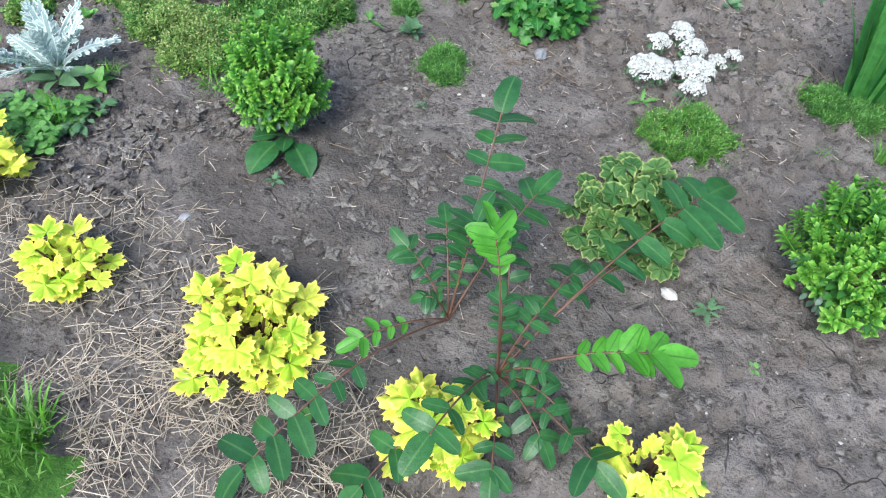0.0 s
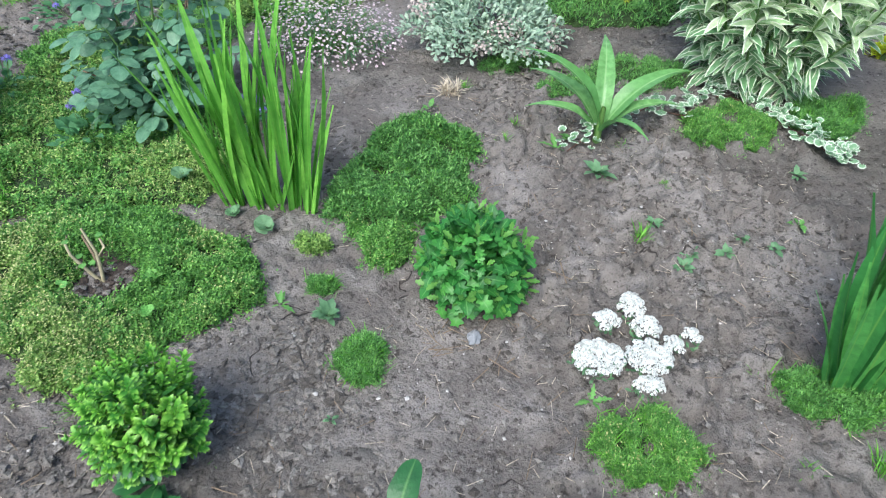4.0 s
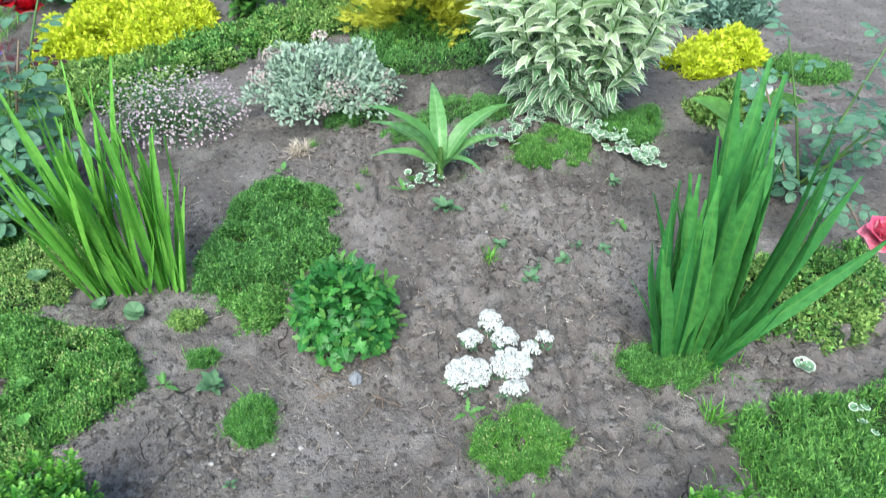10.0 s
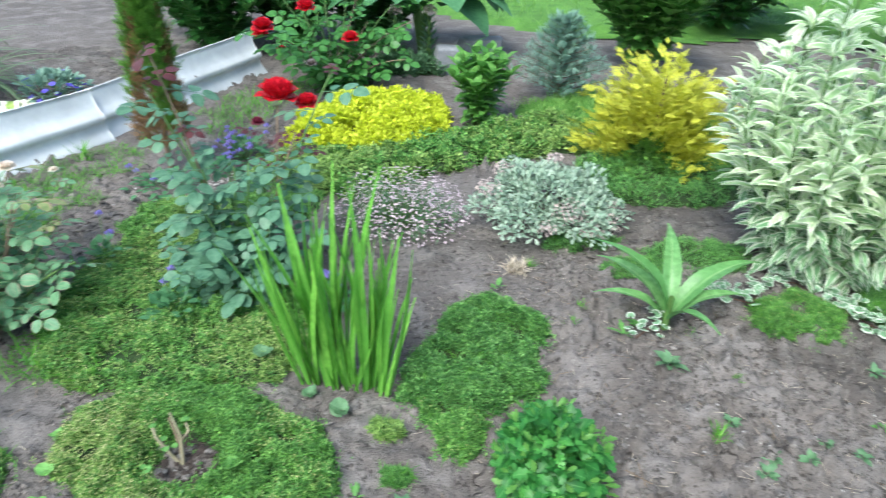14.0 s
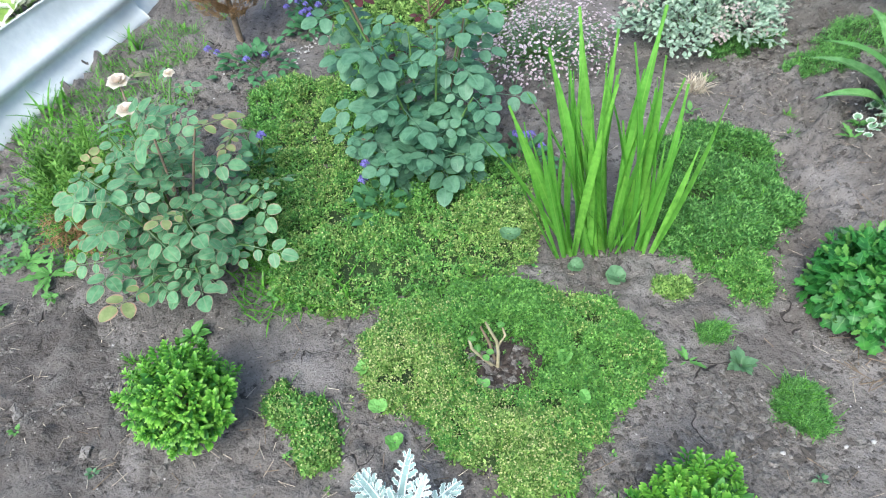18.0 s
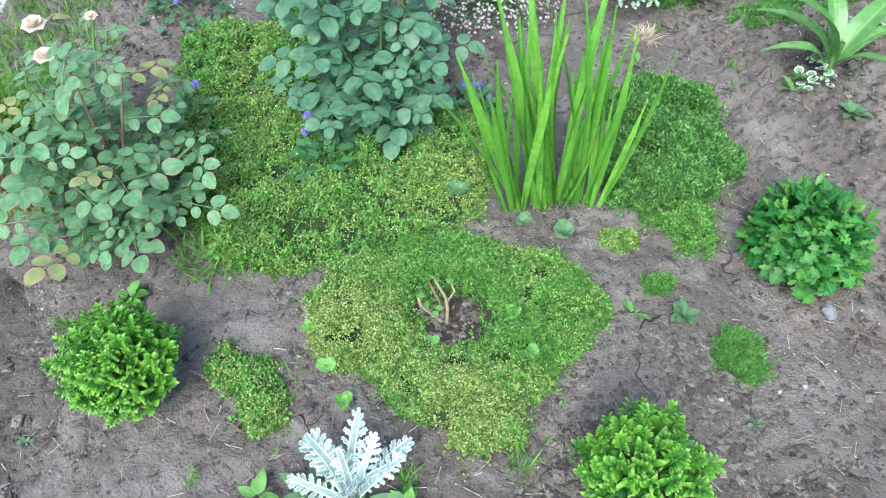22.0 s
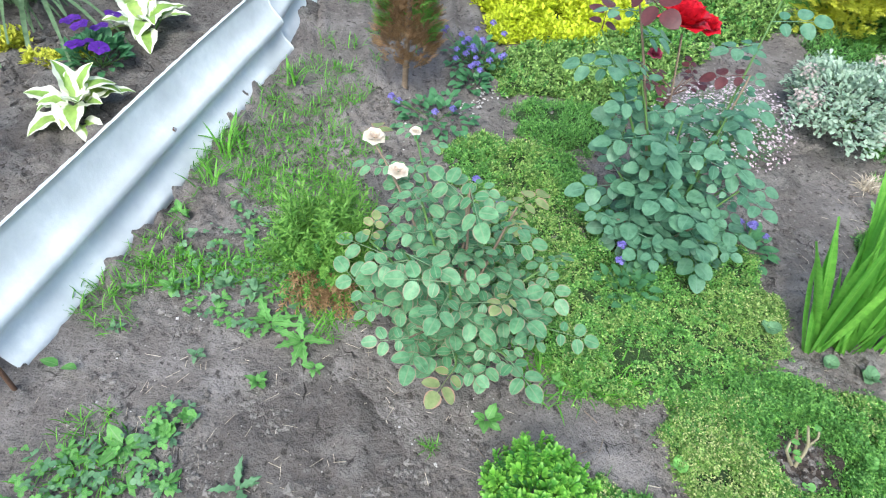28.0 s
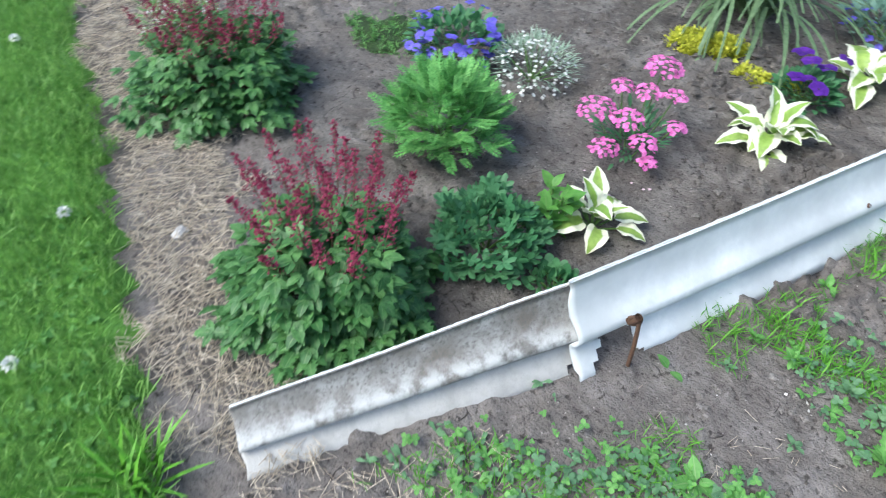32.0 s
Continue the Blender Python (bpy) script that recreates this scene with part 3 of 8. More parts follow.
def patch(name, poly, mat, label, category, lift=0.006, step=0.014, rough=1.0):
    """A sheet of another soil that dips under the ground at its rim."""
    p = np.asarray(poly, float)
    X, Y = np.meshgrid(np.arange(p[:, 0].min() - 0.05, p[:, 0].max() + 0.05, step), np.arange(p[:, 1].min() - 0.05, p[:, 1].max() + 0.05, step))
    gap = edge_gap(X, Y, p) * np.where(inside(X, Y, p), 1, -1) + 0.03 * gnoise(X * 8, Y * 8, 61)
    Z = land(X, Y) + crumbs(X, Y) * rough + np.clip(gap * 0.5, -0.03, lift) + 0.012 * np.clip(gnoise(X * 23, Y * 23, 62), 0, 1)
    k = np.arange(X.shape[0] - 1)[:, None] * X.shape[1] + np.arange(X.shape[1] - 1)[None]
    F = np.stack([k, k + 1, k + X.shape[1] + 1, k + X.shape[1]], -1).reshape(-1, 4)
    F = F[(gap.ravel()[F] > -0.04).any(1)]
    return tagged(new(name, mesh_of(name, (np.stack([X, Y, Z], -1).reshape(-1, 3), F, np.zeros((X.size, 2))), mat)), label, category, kind="structure")


def lawn(name, poly, n, label, tall=0.05, step=0.06, dense=None):
    """A grass sheet with real blades."""
    p = np.asarray(poly, float)
    xs, ys = np.arange(p[:, 0].min(), p[:, 0].max() + step, step), np.arange(p[:, 1].min(), p[:, 1].max() + step, step)
    X, Y = np.meshgrid(xs, ys)
    ins = inside(X, Y, p)
    gap = edge_gap(X, Y, p) * np.where(ins, 1, -1)
    Z = land(X, Y) + np.where(ins, 0.026, -0.03) + 0.004 * gnoise(X * 9, Y * 9, 11)
    k = np.arange(len(ys) - 1)[:, None] * len(xs) + np.arange(len(xs) - 1)[None]
    F = np.stack([k, k + 1, k + len(xs) + 1, k + len(xs)], -1).reshape(-1, 4)
    F = F[(gap.ravel()[F] > -step * 1.2).any(1)]
    base = new(name, mesh_of(name, (np.stack([X, Y, Z], -1).reshape(-1, 3), F, np.zeros((X.size, 2))), LAWN))
    tagged(base, label, "lawn", kind="structure")
    q = scatter(dense or poly, n, 0.03)
    d = polar(n, 0.55, 1.5)
    tpl = strip(SWORD(0.026), 3, 0.5, 0.2, 1)
    data = spread(tpl, np.column_stack([q, land(q[:, 0], q[:, 1]) + 0.016]), turned(n, d, U(-1, 1, (n, 3))), U(0.5, 1.25, n) * tall)
    tagged(part("grass", data, LAWN_BLADE, base, "fresh green mown grass blades"), kind="stuff")
    return base

# ---- kinds of plants ----
def rosette_data(n, leaf, tilt0, tilt1, s0, s1, z=0.0, spread_r=0.004):
    d = polar(n, tilt0, tilt1)
    d[:, :2] = fix(np.column_stack([np.cos(np.arange(n) * 2.4), np.sin(np.arange(n) * 2.4), np.zeros(n)]))[:, :2] * np.linalg.norm(d[:, :2], axis=1, keepdims=True)
    P = np.column_stack([d[:, :2] * spread_r, np.full(n, z)])
    return spread(leaf, P, turned(n, d, UPZ), U(s0, s1, n))


BOX_LEAF = strip(OVATE(0.27), 5, 0.7, 0.25)
BOX_SHOOTS = [mesh_of("shoot", joined([rosette_data(4, BOX_LEAF, 0.9, 1.4, 0.008, 0.012, 0.036), rosette_data(4, BOX_LEAF, 0.6, 1.1, 0.01, 0.015, 0.028), rosette_data(4, BOX_LEAF, 0.35, 0.9, 0.012, 0.016, 0.02), rosette_data(4, BOX_LEAF, 0.2, 0.7, 0.012, 0.016, 0.012), rosette_data(4, BOX_LEAF, 0.0, 0.5, 0.011, 0.015, 0.003), tube([(0, 0, -0.02), (0, 0, 0.036)], 0.0012, 0.0008, 4)]), BOX) for k in range(6)]


def box_shrub(x, y, r, h, shoots=190, label="", cut=0.9):
    """A small clipped box ball: shoots with whorls of leaves over a dense inside."""
    ob = thing("box_shrub", x, y, label, "shrub", "small box shrubs")
    c = np.array([0, 0, h * 0.52])
    d = dome(shoots, low=-0.55)
    bumpy = 1 + 0.1 * np.sin(d[:, 0] * 7 + x * 9) * np.cos(d[:, 1] * 6 + d[:, 2] * 5) + U(-0.24, 0.18, shoots)
    d = fix(d + U(-0.09, 0.09, (shoots, 3)))
    P = c + d * np.array([r, r, h * 0.5]) * bumpy[:, None] * cut
    dirs = fix(d + UPZ * 1.15 + U(-0.35, 0.35, (shoots, 3)))
    R = turned(shoots, dirs, U(-1, 1, (shoots, 3)))
    R = np.stack([R[..., 0], -R[..., 2], R[..., 1]], -1)
    placed("shoot", BOX_SHOOTS, ob, P - dirs * 0.014, R, U(0.7, 1.2, shoots))
    # Inner leaves take a darker green that stands in for shade inside the ball.
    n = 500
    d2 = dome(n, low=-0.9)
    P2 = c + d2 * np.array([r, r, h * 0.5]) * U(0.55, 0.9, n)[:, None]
    part("inner_foliage", spread(BOX_LEAF, P2, turned(n, fix(d2 + UPZ * 0.3), UPZ), U(0.015, 0.024, n)), DARK_BUSH, ob, "inner box leaves darkened in place of shade")
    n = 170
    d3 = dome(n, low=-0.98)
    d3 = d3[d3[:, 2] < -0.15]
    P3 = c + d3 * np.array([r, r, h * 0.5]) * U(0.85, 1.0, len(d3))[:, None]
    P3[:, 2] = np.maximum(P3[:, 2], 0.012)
    part("lower_foliage", spread(BOX_LEAF, P3, turned(len(d3), fix(d3 + [0, 0, -0.3]), UPZ), U(0.011, 0.018, len(d3))), BOX_LOW, ob, "lower leaves with underside shade in their dull colour")
    part("stem", joined([tube(arch((0, 0, -0.02), (0, 0, h * 0.5)), 0.008, 0.005)] + [tube(arch((0, 0, 0.03), c + v * r * 0.6), 0.004, 0.002) for v in dome(9, low=0.0)]), TWIG, ob, "brown woody stem")
    return ob


def lobed_blade(rows, bend, wide=0.27):
    """A chrysanthemum leaf: wedge-shaped foot, blunt side lobes and a lobed end."""
    return strip(lambda t: wide * (0.14 + 0.86 * np.sin(np.pi * np.clip(t, 0, 1) ** 1.3) ** 0.6) * (1 + 0.34 * np.sin(t * 21 + 0.2)), rows, bend, 0.25)


CHRYS_LEAVES = [mesh_of("leaf", lobed_blade(18, b), CHRYS) for b in (0.9, 0.5, 1.2)]
CHRYS_TIPS = [mesh_of("young_leaf", lobed_blade(12, b, 0.2), BUSH) for b in (0.3, -0.2)]


def chrysanthemum(x, y, r, h):
    """Leafy shoots over a dome: wide leaves below, small upright pale ones at each tip."""
    ob = thing("chrysanthemum", x, y, "rounded bright green chrysanthemum bush of lobed leaves on bare soil", "plant")
    n = 66
    d = fix(dome(n, low=-0.3) + U(-0.1, 0.1, (n, 3)))
    P = np.array([0, 0, h * 0.3]) + d * np.array([r, r, h * 0.66]) * (1 + U(-0.12, 0.08, n))[:, None] * 0.9
    P[:, 2] = np.maximum(P[:, 2], 0.025)
    axis = fix(d + UPZ * 0.6 + U(-0.2, 0.2, (n, 3)))
    R = turned(n, axis, U(-1, 1, (n, 3)))
    R = np.stack([R[..., 0], -R[..., 2], R[..., 1]], -1)
    for k, (e, size, z) in enumerate(((-0.2, 0.045, -0.022), (0.0, 0.045, -0.016), (0.2, 0.042, -0.01), (0.45, 0.038, -0.004), (0.7, 0.032, 0.0), (0.95, 0.028, 0.005), (1.2, 0.024, 0.007))):
        a = k * 2.4 + U(-0.4, 0.4, n)
        dl = np.column_stack([np.cos(a) * np.cos(e), np.sin(a) * np.cos(e), np.full(n, np.sin(e))])
        W = np.einsum("nij,nj->ni", R, dl)
        Q = P + axis * z + W * 0.004
        Q[:, 2] = np.maximum(Q[:, 2], 0.02)
        W[:, 2] = np.where(Q[:, 2] < 0.04, np.maximum(W[:, 2], -0.1), W[:, 2])
        young = k > 4
        placed("young_leaf" if young else "leaf", CHRYS_TIPS if young else CHRYS_LEAVES, ob, Q, turned(n, W, axis + UPZ * 0.3 + U(-0.3, 0.3, (n, 3))), size * U(0.75, 1.12, n) * np.where(d[:, 2] > 0.6, 0.85, 1.0))
    n = 300
    d = dome(n, low=-0.2)
    P = np.array([0, 0, h * 0.28]) + d * np.array([r, r, h * 0.66]) * U(0.45, 0.82, n)[:, None]
    P[:, 2] = np.maximum(P[:, 2], 0.015)
    tagged(part("inner_foliage", spread(lobed_blade(8, 0.5), P, turned(n, fix(d + U(-0.6, 0.6, (n, 3))), UPZ), U(0.03, 0.045, n)), CHRYS, ob, "shaded inner leaves"), kind="stuff")
    for v in dome(14, low=0.15):
        part("stem", tube(arch((0, 0, -0.01), v * np.array([r, r, h]) * 0.7), 0.004, 0.0025), GREEN_STEM, ob)
    return ob


HEU_LEAVES = [mesh_of("leaf", frilly(60, c, w, 3, dp), HEU) for c, w, dp in ((0.05, 0.03, 0.32), (-0.2, 0.05, 0.38), (0.15, 0.07, 0.34), (-0.1, 0.08, 0.4))]


def coral_bells(x, y, r, h, n, label):
    """Frilly leaves held level on thin stalks, with shaded gaps between."""
    ob = thing("coral_bells", x, y, label, "plant", "lime coral bells along the bed edge")
    n = int(n * 0.54)
    dd = dome(n, low=-0.1)
    tagged(part("inner_foliage", spread(frilly(30, 0.1, 0.04, 2), dd * np.array([r, r, h]) * U(0.3, 0.6, (n, 1)) + [0, 0, 0.008], turned(n, fix(dd + U(-0.5, 0.5, (n, 3))), UPZ), U(0.025, 0.038, n)), HEU, ob), kind="stuff")
    d = fix(dome(n, low=0.05) + U(-0.25, 0.25, (n, 3)) * [1, 1, 0.5])
    out = 0.92 + 0.14 * np.sin(np.arctan2(d[:, 1], d[:, 0]) * 3 + x * 20) + U(-0.26, 0.2, n)
    P = d * np.array([r * 0.78, r * 0.78, h * 0.86]) * out[:, None] + [0, 0, 0.012]
    dirs = fix(np.column_stack([d[:, :2], -0.12 - 0.1 * d[:, 2]]) + U(-0.45, 0.45, (n, 3)) * [1.3, 1.3, 0.6])
    placed("leaf", HEU_LEAVES, ob, P, turned(n, dirs, fix(d * 0.3 + UPZ * 1.2 + U(-0.35, 0.35, (n, 3)))), U(0.036, 0.066, n))
    part("stalk_tuft", joined([tube(arch((v[0] * 0.02, v[1] * 0.02, -0.01), p, 0.01), 0.0022, 0.0016, 5) for v, p in zip(d, P)]), RED_STEM, ob, "thin leaf stalks")
    return ob


LFT = [mesh_of("leaflet", strip(lambda t: 0.27 * (np.sin(np.pi * np.clip(0.04 + 0.95 * t, 0, 1) ** 0.85) ** 0.42) * (1 + 0.04 * np.sin(t * 75)), 14, b, f), m) for b, f, m in ((0.35, 0.12, SANG), (0.7, 0.2, SANG), (0.2, 0.5, SANG_NEW))]


def frond(ob, foot, tip, lift, pairs, size, fresh=False, bare=0.35):
    """A pinnate leaf: red stalk with opposite leaflets and one at its end."""
    pts = arch(foot, tip, lift, 14)
    st = part("leaf_stalk", tube(pts, 0.0018, 0.001, 6), RED_STEM, ob, "reddish leaf stalk")
    me = LFT[2] if fresh else None
    ts = np.linspace(bare, 0.95, pairs)
    P, D, S = [], [], []
    for t, s in zip(ts, np.linspace(0.55, 1.05, pairs)):
        k = t * 13
        a = int(min(k, 12))
        p = pts[a] + (pts[a + 1] - pts[a]) * (k - a)
        along = fix(pts[a + 1] - pts[a])
        side = fix(np.cross(along, UPZ))
        for sg in (-1, 1):
            P.append(p), D.append(fix(side * sg + along * (0.35 if not fresh else 0.6) + U(-0.3, 0.3, 3) + [0, 0, 0.05])), S.append(size * s * U(0.68, 1.1))
    P.append(pts[-1]), D.append(fix(pts[-1] - pts[-2])), S.append(size * 1.1)
    up = UPZ if not fresh else fix(np.array([0.2, -0.3, 1]))
    placed("leaflet", me or LFT[:2], st, P, turned(len(P), np.array(D), fix(up + U(-0.45, 0.45, (len(P), 3)))), S)




def ring(x, y, rx, ry, n=22, wob=0.12, rot=0.0, seed=0):
    """A wobbly oval outline."""
    a = np.linspace(0, 2 * np.pi, n, endpoint=False)
    r = 1 + wob * np.sin(3 * a + seed) * 0.6 + wob * np.sin(5 * a + seed * 2.3) * 0.5
    u, v = np.cos(a) * rx * r, np.sin(a) * ry * r
    c, s = np.cos(rot), np.sin(rot)
    return np.column_stack([x + c * u - s * v, y + s * u + c * v])


def kite(w, cup=0.06):
    """The smallest leaf: one folded four-cornered blade."""
    return np.array([(0, 0, 0), (w, 0.5, cup), (0, 1, -0.12), (-w, 0.5, cup)], float), np.array([[0, 1, 2, 3]]), np.array([(0.5, 0), (1, 0.5), (0.5, 1), (0, 0.5)], float)


NEEDLE = kite(0.07)
SPRIG_LEAF, LANCE_LEAF, FINE_LEAF = kite(0.27, 0.1), kite(0.17, 0.09), kite(0.1)


def whorl(leaf, n, low, high):
    """A leafy shoot tip: leaves in a spiral, level below and upright above."""
    a, e = np.arange(n) * 2.4 + U(0, 6.3), np.linspace(low, high, n) + U(-0.2, 0.2, n)
    d = np.column_stack([np.cos(a) * np.cos(e), np.sin(a) * np.cos(e), np.sin(e)])
    return spread(leaf, d * 0.06 + np.column_stack([np.zeros((n, 2)), np.linspace(-0.9, 0.2, n)]), turned(n, d, UPZ), np.linspace(1.0, 0.6, n))


def cushion(name, poly, h, n, size, mat, label, category="ground cover", needle=False, seed_n=0, mat2=None, ragged=0.02, hollow=None, tone=None, leaf=None):
    """A low mat of leafy shoots in small clumps, with an undergrowth sheet that bulges up inside its outline. tone: where the second colour grows."""
    p = np.asarray(poly, float)
    c = p.mean(0)
    ragged = min(ragged, 0.07 * float(np.ptp(p, axis=0).min()))
    ob = thing(name, c[0], c[1], label, category)
    z0 = float(land(*c))

    def swell(x, y):
        jx, jy = frayed(x, y, ragged)
        g = np.clip((edge_gap(jx, jy, p) * np.where(inside(jx, jy, p), 1, -1) + 0.012 * gnoise(x * 22, y * 22, 25)) / max(2.2 * h, 0.02), 0, 1)
        s = h * np.sqrt(1 - (1 - g) ** 2) * (0.78 + 0.3 * gnoise(x * 9, y * 9, 21) + 0.36 * gnoise(x * 26, y * 26, 22)) + 0.007 * gnoise(x * 60, y * 60, 23) * g
        if hollow is not None:
            s = s * np.clip((np.hypot(x - hollow[0], y - hollow[1]) - hollow[2]) / 0.04, 0, 1)
        return s

    def second(q):
        own = tone(q[:, 0], q[:, 1]) if tone else 0.0
        return gnoise(q[:, 0] * 6, q[:, 1] * 6, 31) * 0.8 + 0.4 * gnoise(q[:, 0] * 22, q[:, 1] * 22, 37) + own + U(-0.6, 0.6, len(q))

    step = max(0.016, np.ptp(p, axis=0).max() / 45)
    xs, ys = np.arange(p[:, 0].min() - step, p[:, 0].max() + 2 * step, step), np.arange(p[:, 1].min() - step, p[:, 1].max() + 2 * step, step)
    X, Y = np.meshgrid(xs, ys)
    fx, fy = frayed(X, Y, ragged)
    ins = inside(fx, fy, p)
    ins &= edge_gap(fx, fy, p) > 0.4 * step + 0.012
    if hollow is not None:
        ins &= np.hypot(X - hollow[0], Y - hollow[1]) > hollow[2]
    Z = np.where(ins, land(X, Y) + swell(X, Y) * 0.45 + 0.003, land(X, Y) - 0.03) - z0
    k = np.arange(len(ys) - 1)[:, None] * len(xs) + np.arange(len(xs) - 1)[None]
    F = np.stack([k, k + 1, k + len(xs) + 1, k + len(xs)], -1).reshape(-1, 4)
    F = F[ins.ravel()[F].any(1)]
    part("undergrowth", (np.stack([X - c[0], Y - c[1], Z], -1).reshape(-1, 3), F, np.zeros((X.size, 2))), MAT_BASE, ob, "dense undergrowth with painted shade between the shoots")
    leaf = leaf or (FINE_LEAF if needle else SPRIG_LEAF)
    near = c[1] < 2.25
    n = int(n * (1.35 if needle and near else 0.9 if near else 0.9))
    for m, share in ((mat, 1.0), (mat2, 1.0)):
        if m is None:
            continue
        q = scatter(poly, int(n * share), ragged)
        q = q[0.7 * gnoise(q[:, 0] * 26, q[:, 1] * 26, 22) + 0.5 * gnoise(q[:, 0] * 48, q[:, 1] * 48, 35) + 0.3 * gnoise(q[:, 0] * 13, q[:, 1] * 13, 36) > -0.46]
        if mat2 is not None:
            q = q[(second(q) > 0.12) == (m is mat2)]
        if hollow is not None:
            q = q[np.hypot(q[:, 0] - hollow[0], q[:, 1] - hollow[1]) > hollow[2] * 0.95]
        kk = len(q)
        if kk < 4:
            continue
        rim = rng.choice(kk, kk // 7)
        q[rim] += rng.normal(0, min(0.014, 0.12 * float(np.ptp(p, axis=0).min())), (len(rim), 2))
        z = land(q[:, 0], q[:, 1]) + swell(q[:, 0], q[:, 1]) - z0
        lean = fix(np.column_stack([U(-0.55, 0.55, (kk, 2)), np.ones(kk)]))
        R = turned(kk, lean, U(-1, 1, (kk, 3)))
        R = np.stack([R[..., 0], -R[..., 2], R[..., 1]], -1)
        data = [spread(whorl(leaf, 9 if needle else 7, *((0.3, 1.35) if needle else (0.05, 1.2))), np.column_stack([q - c, np.maximum(z + size * U(-1.7, 0.7, kk), 0.1 * size + land(q[:, 0], q[:, 1]) - z0)])[g], R[g], U(0.55, 1.3, len(g)) * size) for g in np.array_split(np.arange(kk), 4)]
        tagged(part("foliage", joined(data), m, ob), kind="stuff")
    bn = n // 14
    q = scatter(poly, bn, ragged)
    q += rng.normal(0, 0.01, (bn, 2))
    if hollow is not None:
        q = q[np.hypot(q[:, 0] - hollow[0], q[:, 1] - hollow[1]) > hollow[2]]
    bn = len(q)
    z = land(q[:, 0], q[:, 1]) + swell(q[:, 0], q[:, 1]) * 0.8 - z0
    if mat is not YELLOW:
        tagged(part("grass", spread(strip(SWORD(0.025), 3, 0.9, 0.2, 1), np.column_stack([q - c, z]), turned(bn, polar(bn, 0.4, 1.4), UPZ), U(1.4, 3.0, bn) * min(size, 0.012)), GRASS, ob), kind="stuff")
    if seed_n:
        q = scatter(poly, int(seed_n * 1.5), ragged)
        if hollow is not None:
            q = q[np.hypot(q[:, 0] - hollow[0], q[:, 1] - hollow[1]) > hollow[2]]
        q = q[second(q) > 0.0]
        kk = len(q)
        z = land(q[:, 0], q[:, 1]) + swell(q[:, 0], q[:, 1]) - z0 + size * U(0.3, 1.1, kk)
        tagged(part("seed", spread(strip(ROUND(0.45), 2, 0.6, 0.4), np.column_stack([q - c, z]), turned(kk, polar(kk, 0.2, 1.4), UPZ), U(0.002, 0.0042, kk)), SEED, ob, "tiny straw-yellow seed heads"), kind="stuff")
    return ob


def tuft(x, y, r, h, n, mat, label, name="grass_tuft", category="grass", tilt=0.6, w=0.03):
    """Fine blades from one point."""
    ob = thing(name, x, y, label, category)
    a = U(0, 2 * np.pi, n)
    rr = np.sqrt(U(0, 1, n)) * r * 0.5
    P = np.column_stack([np.cos(a) * rr, np.sin(a) * rr, np.full(n, -0.004)])
    part("grass", spread(strip(SWORD(w), 4, 0.7, 0.3, 1), P, turned(n, polar(n, tilt, 1.5), UPZ), U(0.5, 1.1, n) * h), mat, ob)
    return ob


def rosette_weed(x, y, r, n, mat, label, leaf=None, tilt=(0.1, 0.6), name="weed", lift=0.0):
    """A seedling of a few leaves flat on the soil."""
    ob = thing(name, x, y, label, "weed", "weeds on the bare soil")
    tpl = leaf or strip(lambda t: OVATE(0.27)(t) * (1 + 0.14 * np.sin(t * 40)), 9, 0.8, 0.25)
    n = n + 5 if leaf is None else n
    d = polar(n, *((0.05, 1.15) if leaf is None else tilt))
    ang = np.arange(n) * 2.4 + U(-0.5, 0.9, n)
    lev = np.linalg.norm(d[:, :2], axis=1)
    d = np.column_stack([np.cos(ang) * lev, np.sin(ang) * lev, d[:, 2]])
    me = mesh_of("leaf", tpl, mat)
    placed("leaf", me, ob, d * 0.004 + [0, 0, 0.006 + lift], turned(n, d, fix(UPZ + U(-0.4, 0.4, (n, 3)))), U(0.4, 1.05, n) * r * (0.7 if leaf is None else 1.0))
    return ob


def petals(n, w, tilt, size, bend=0.5, z=0.0, twist=0.0):
    a = np.arange(n) * 2 * np.pi / n + twist
    d = np.column_stack([np.cos(a) * np.cos(tilt), np.sin(a) * np.cos(tilt), np.full(n, np.sin(tilt))])
    return spread(strip(ROUND(w), 4, bend, 0.25), d * 0.08 * size + [0, 0, z], turned(n, d, UPZ), np.full(n, size))


def rose_bloom(size):
    """Layered petals, upright in the heart, spreading outside."""
    return joined([petals(5, 0.55, 1.5, size * 0.4, -0.9, size * 0.06, 0.2), petals(6, 0.55, 1.35, size * 0.46, -0.8, size * 0.04, 0.7), petals(6, 0.58, 1.15, size * 0.5, -0.5, size * 0.02, 0.1), petals(7, 0.58, 0.95, size * 0.52, -0.1, size * 0.01, 0.5), petals(7, 0.6, 0.7, size * 0.54, 0.3, 0.0, 0.2), petals(6, 0.6, 0.35, size * 0.52, 0.6, 0.0, 0.6)])


def open_bloom(size):
    """A loose pale rose: broad petals round a low heart."""
    return joined([petals(6, 0.6, 0.3, size * 0.55, 0.5, 0.0, 0.1), petals(6, 0.6, 0.6, size * 0.48, 0.2, size * 0.03, 0.6), petals(5, 0.6, 0.85, size * 0.36, -0.3, size * 0.07, 0.2), petals(5, 0.6, 0.75, size * 0.24, -0.9, size * 0.16, 0.8)])


def floret_data(size, n=5, w=0.42, tilt=0.3):
    return petals(n, w, tilt, size * 0.5, 0.4)


def tiny_floret(n=5):
    """The smallest flower: n folded petals."""
    a = np.arange(n) * 2 * np.pi / n
    d = np.column_stack([np.cos(a), np.sin(a), np.full(n, 0.35)])
    return spread(kite(0.36), d * 0.03, turned(n, d, UPZ), np.full(n, 0.52))


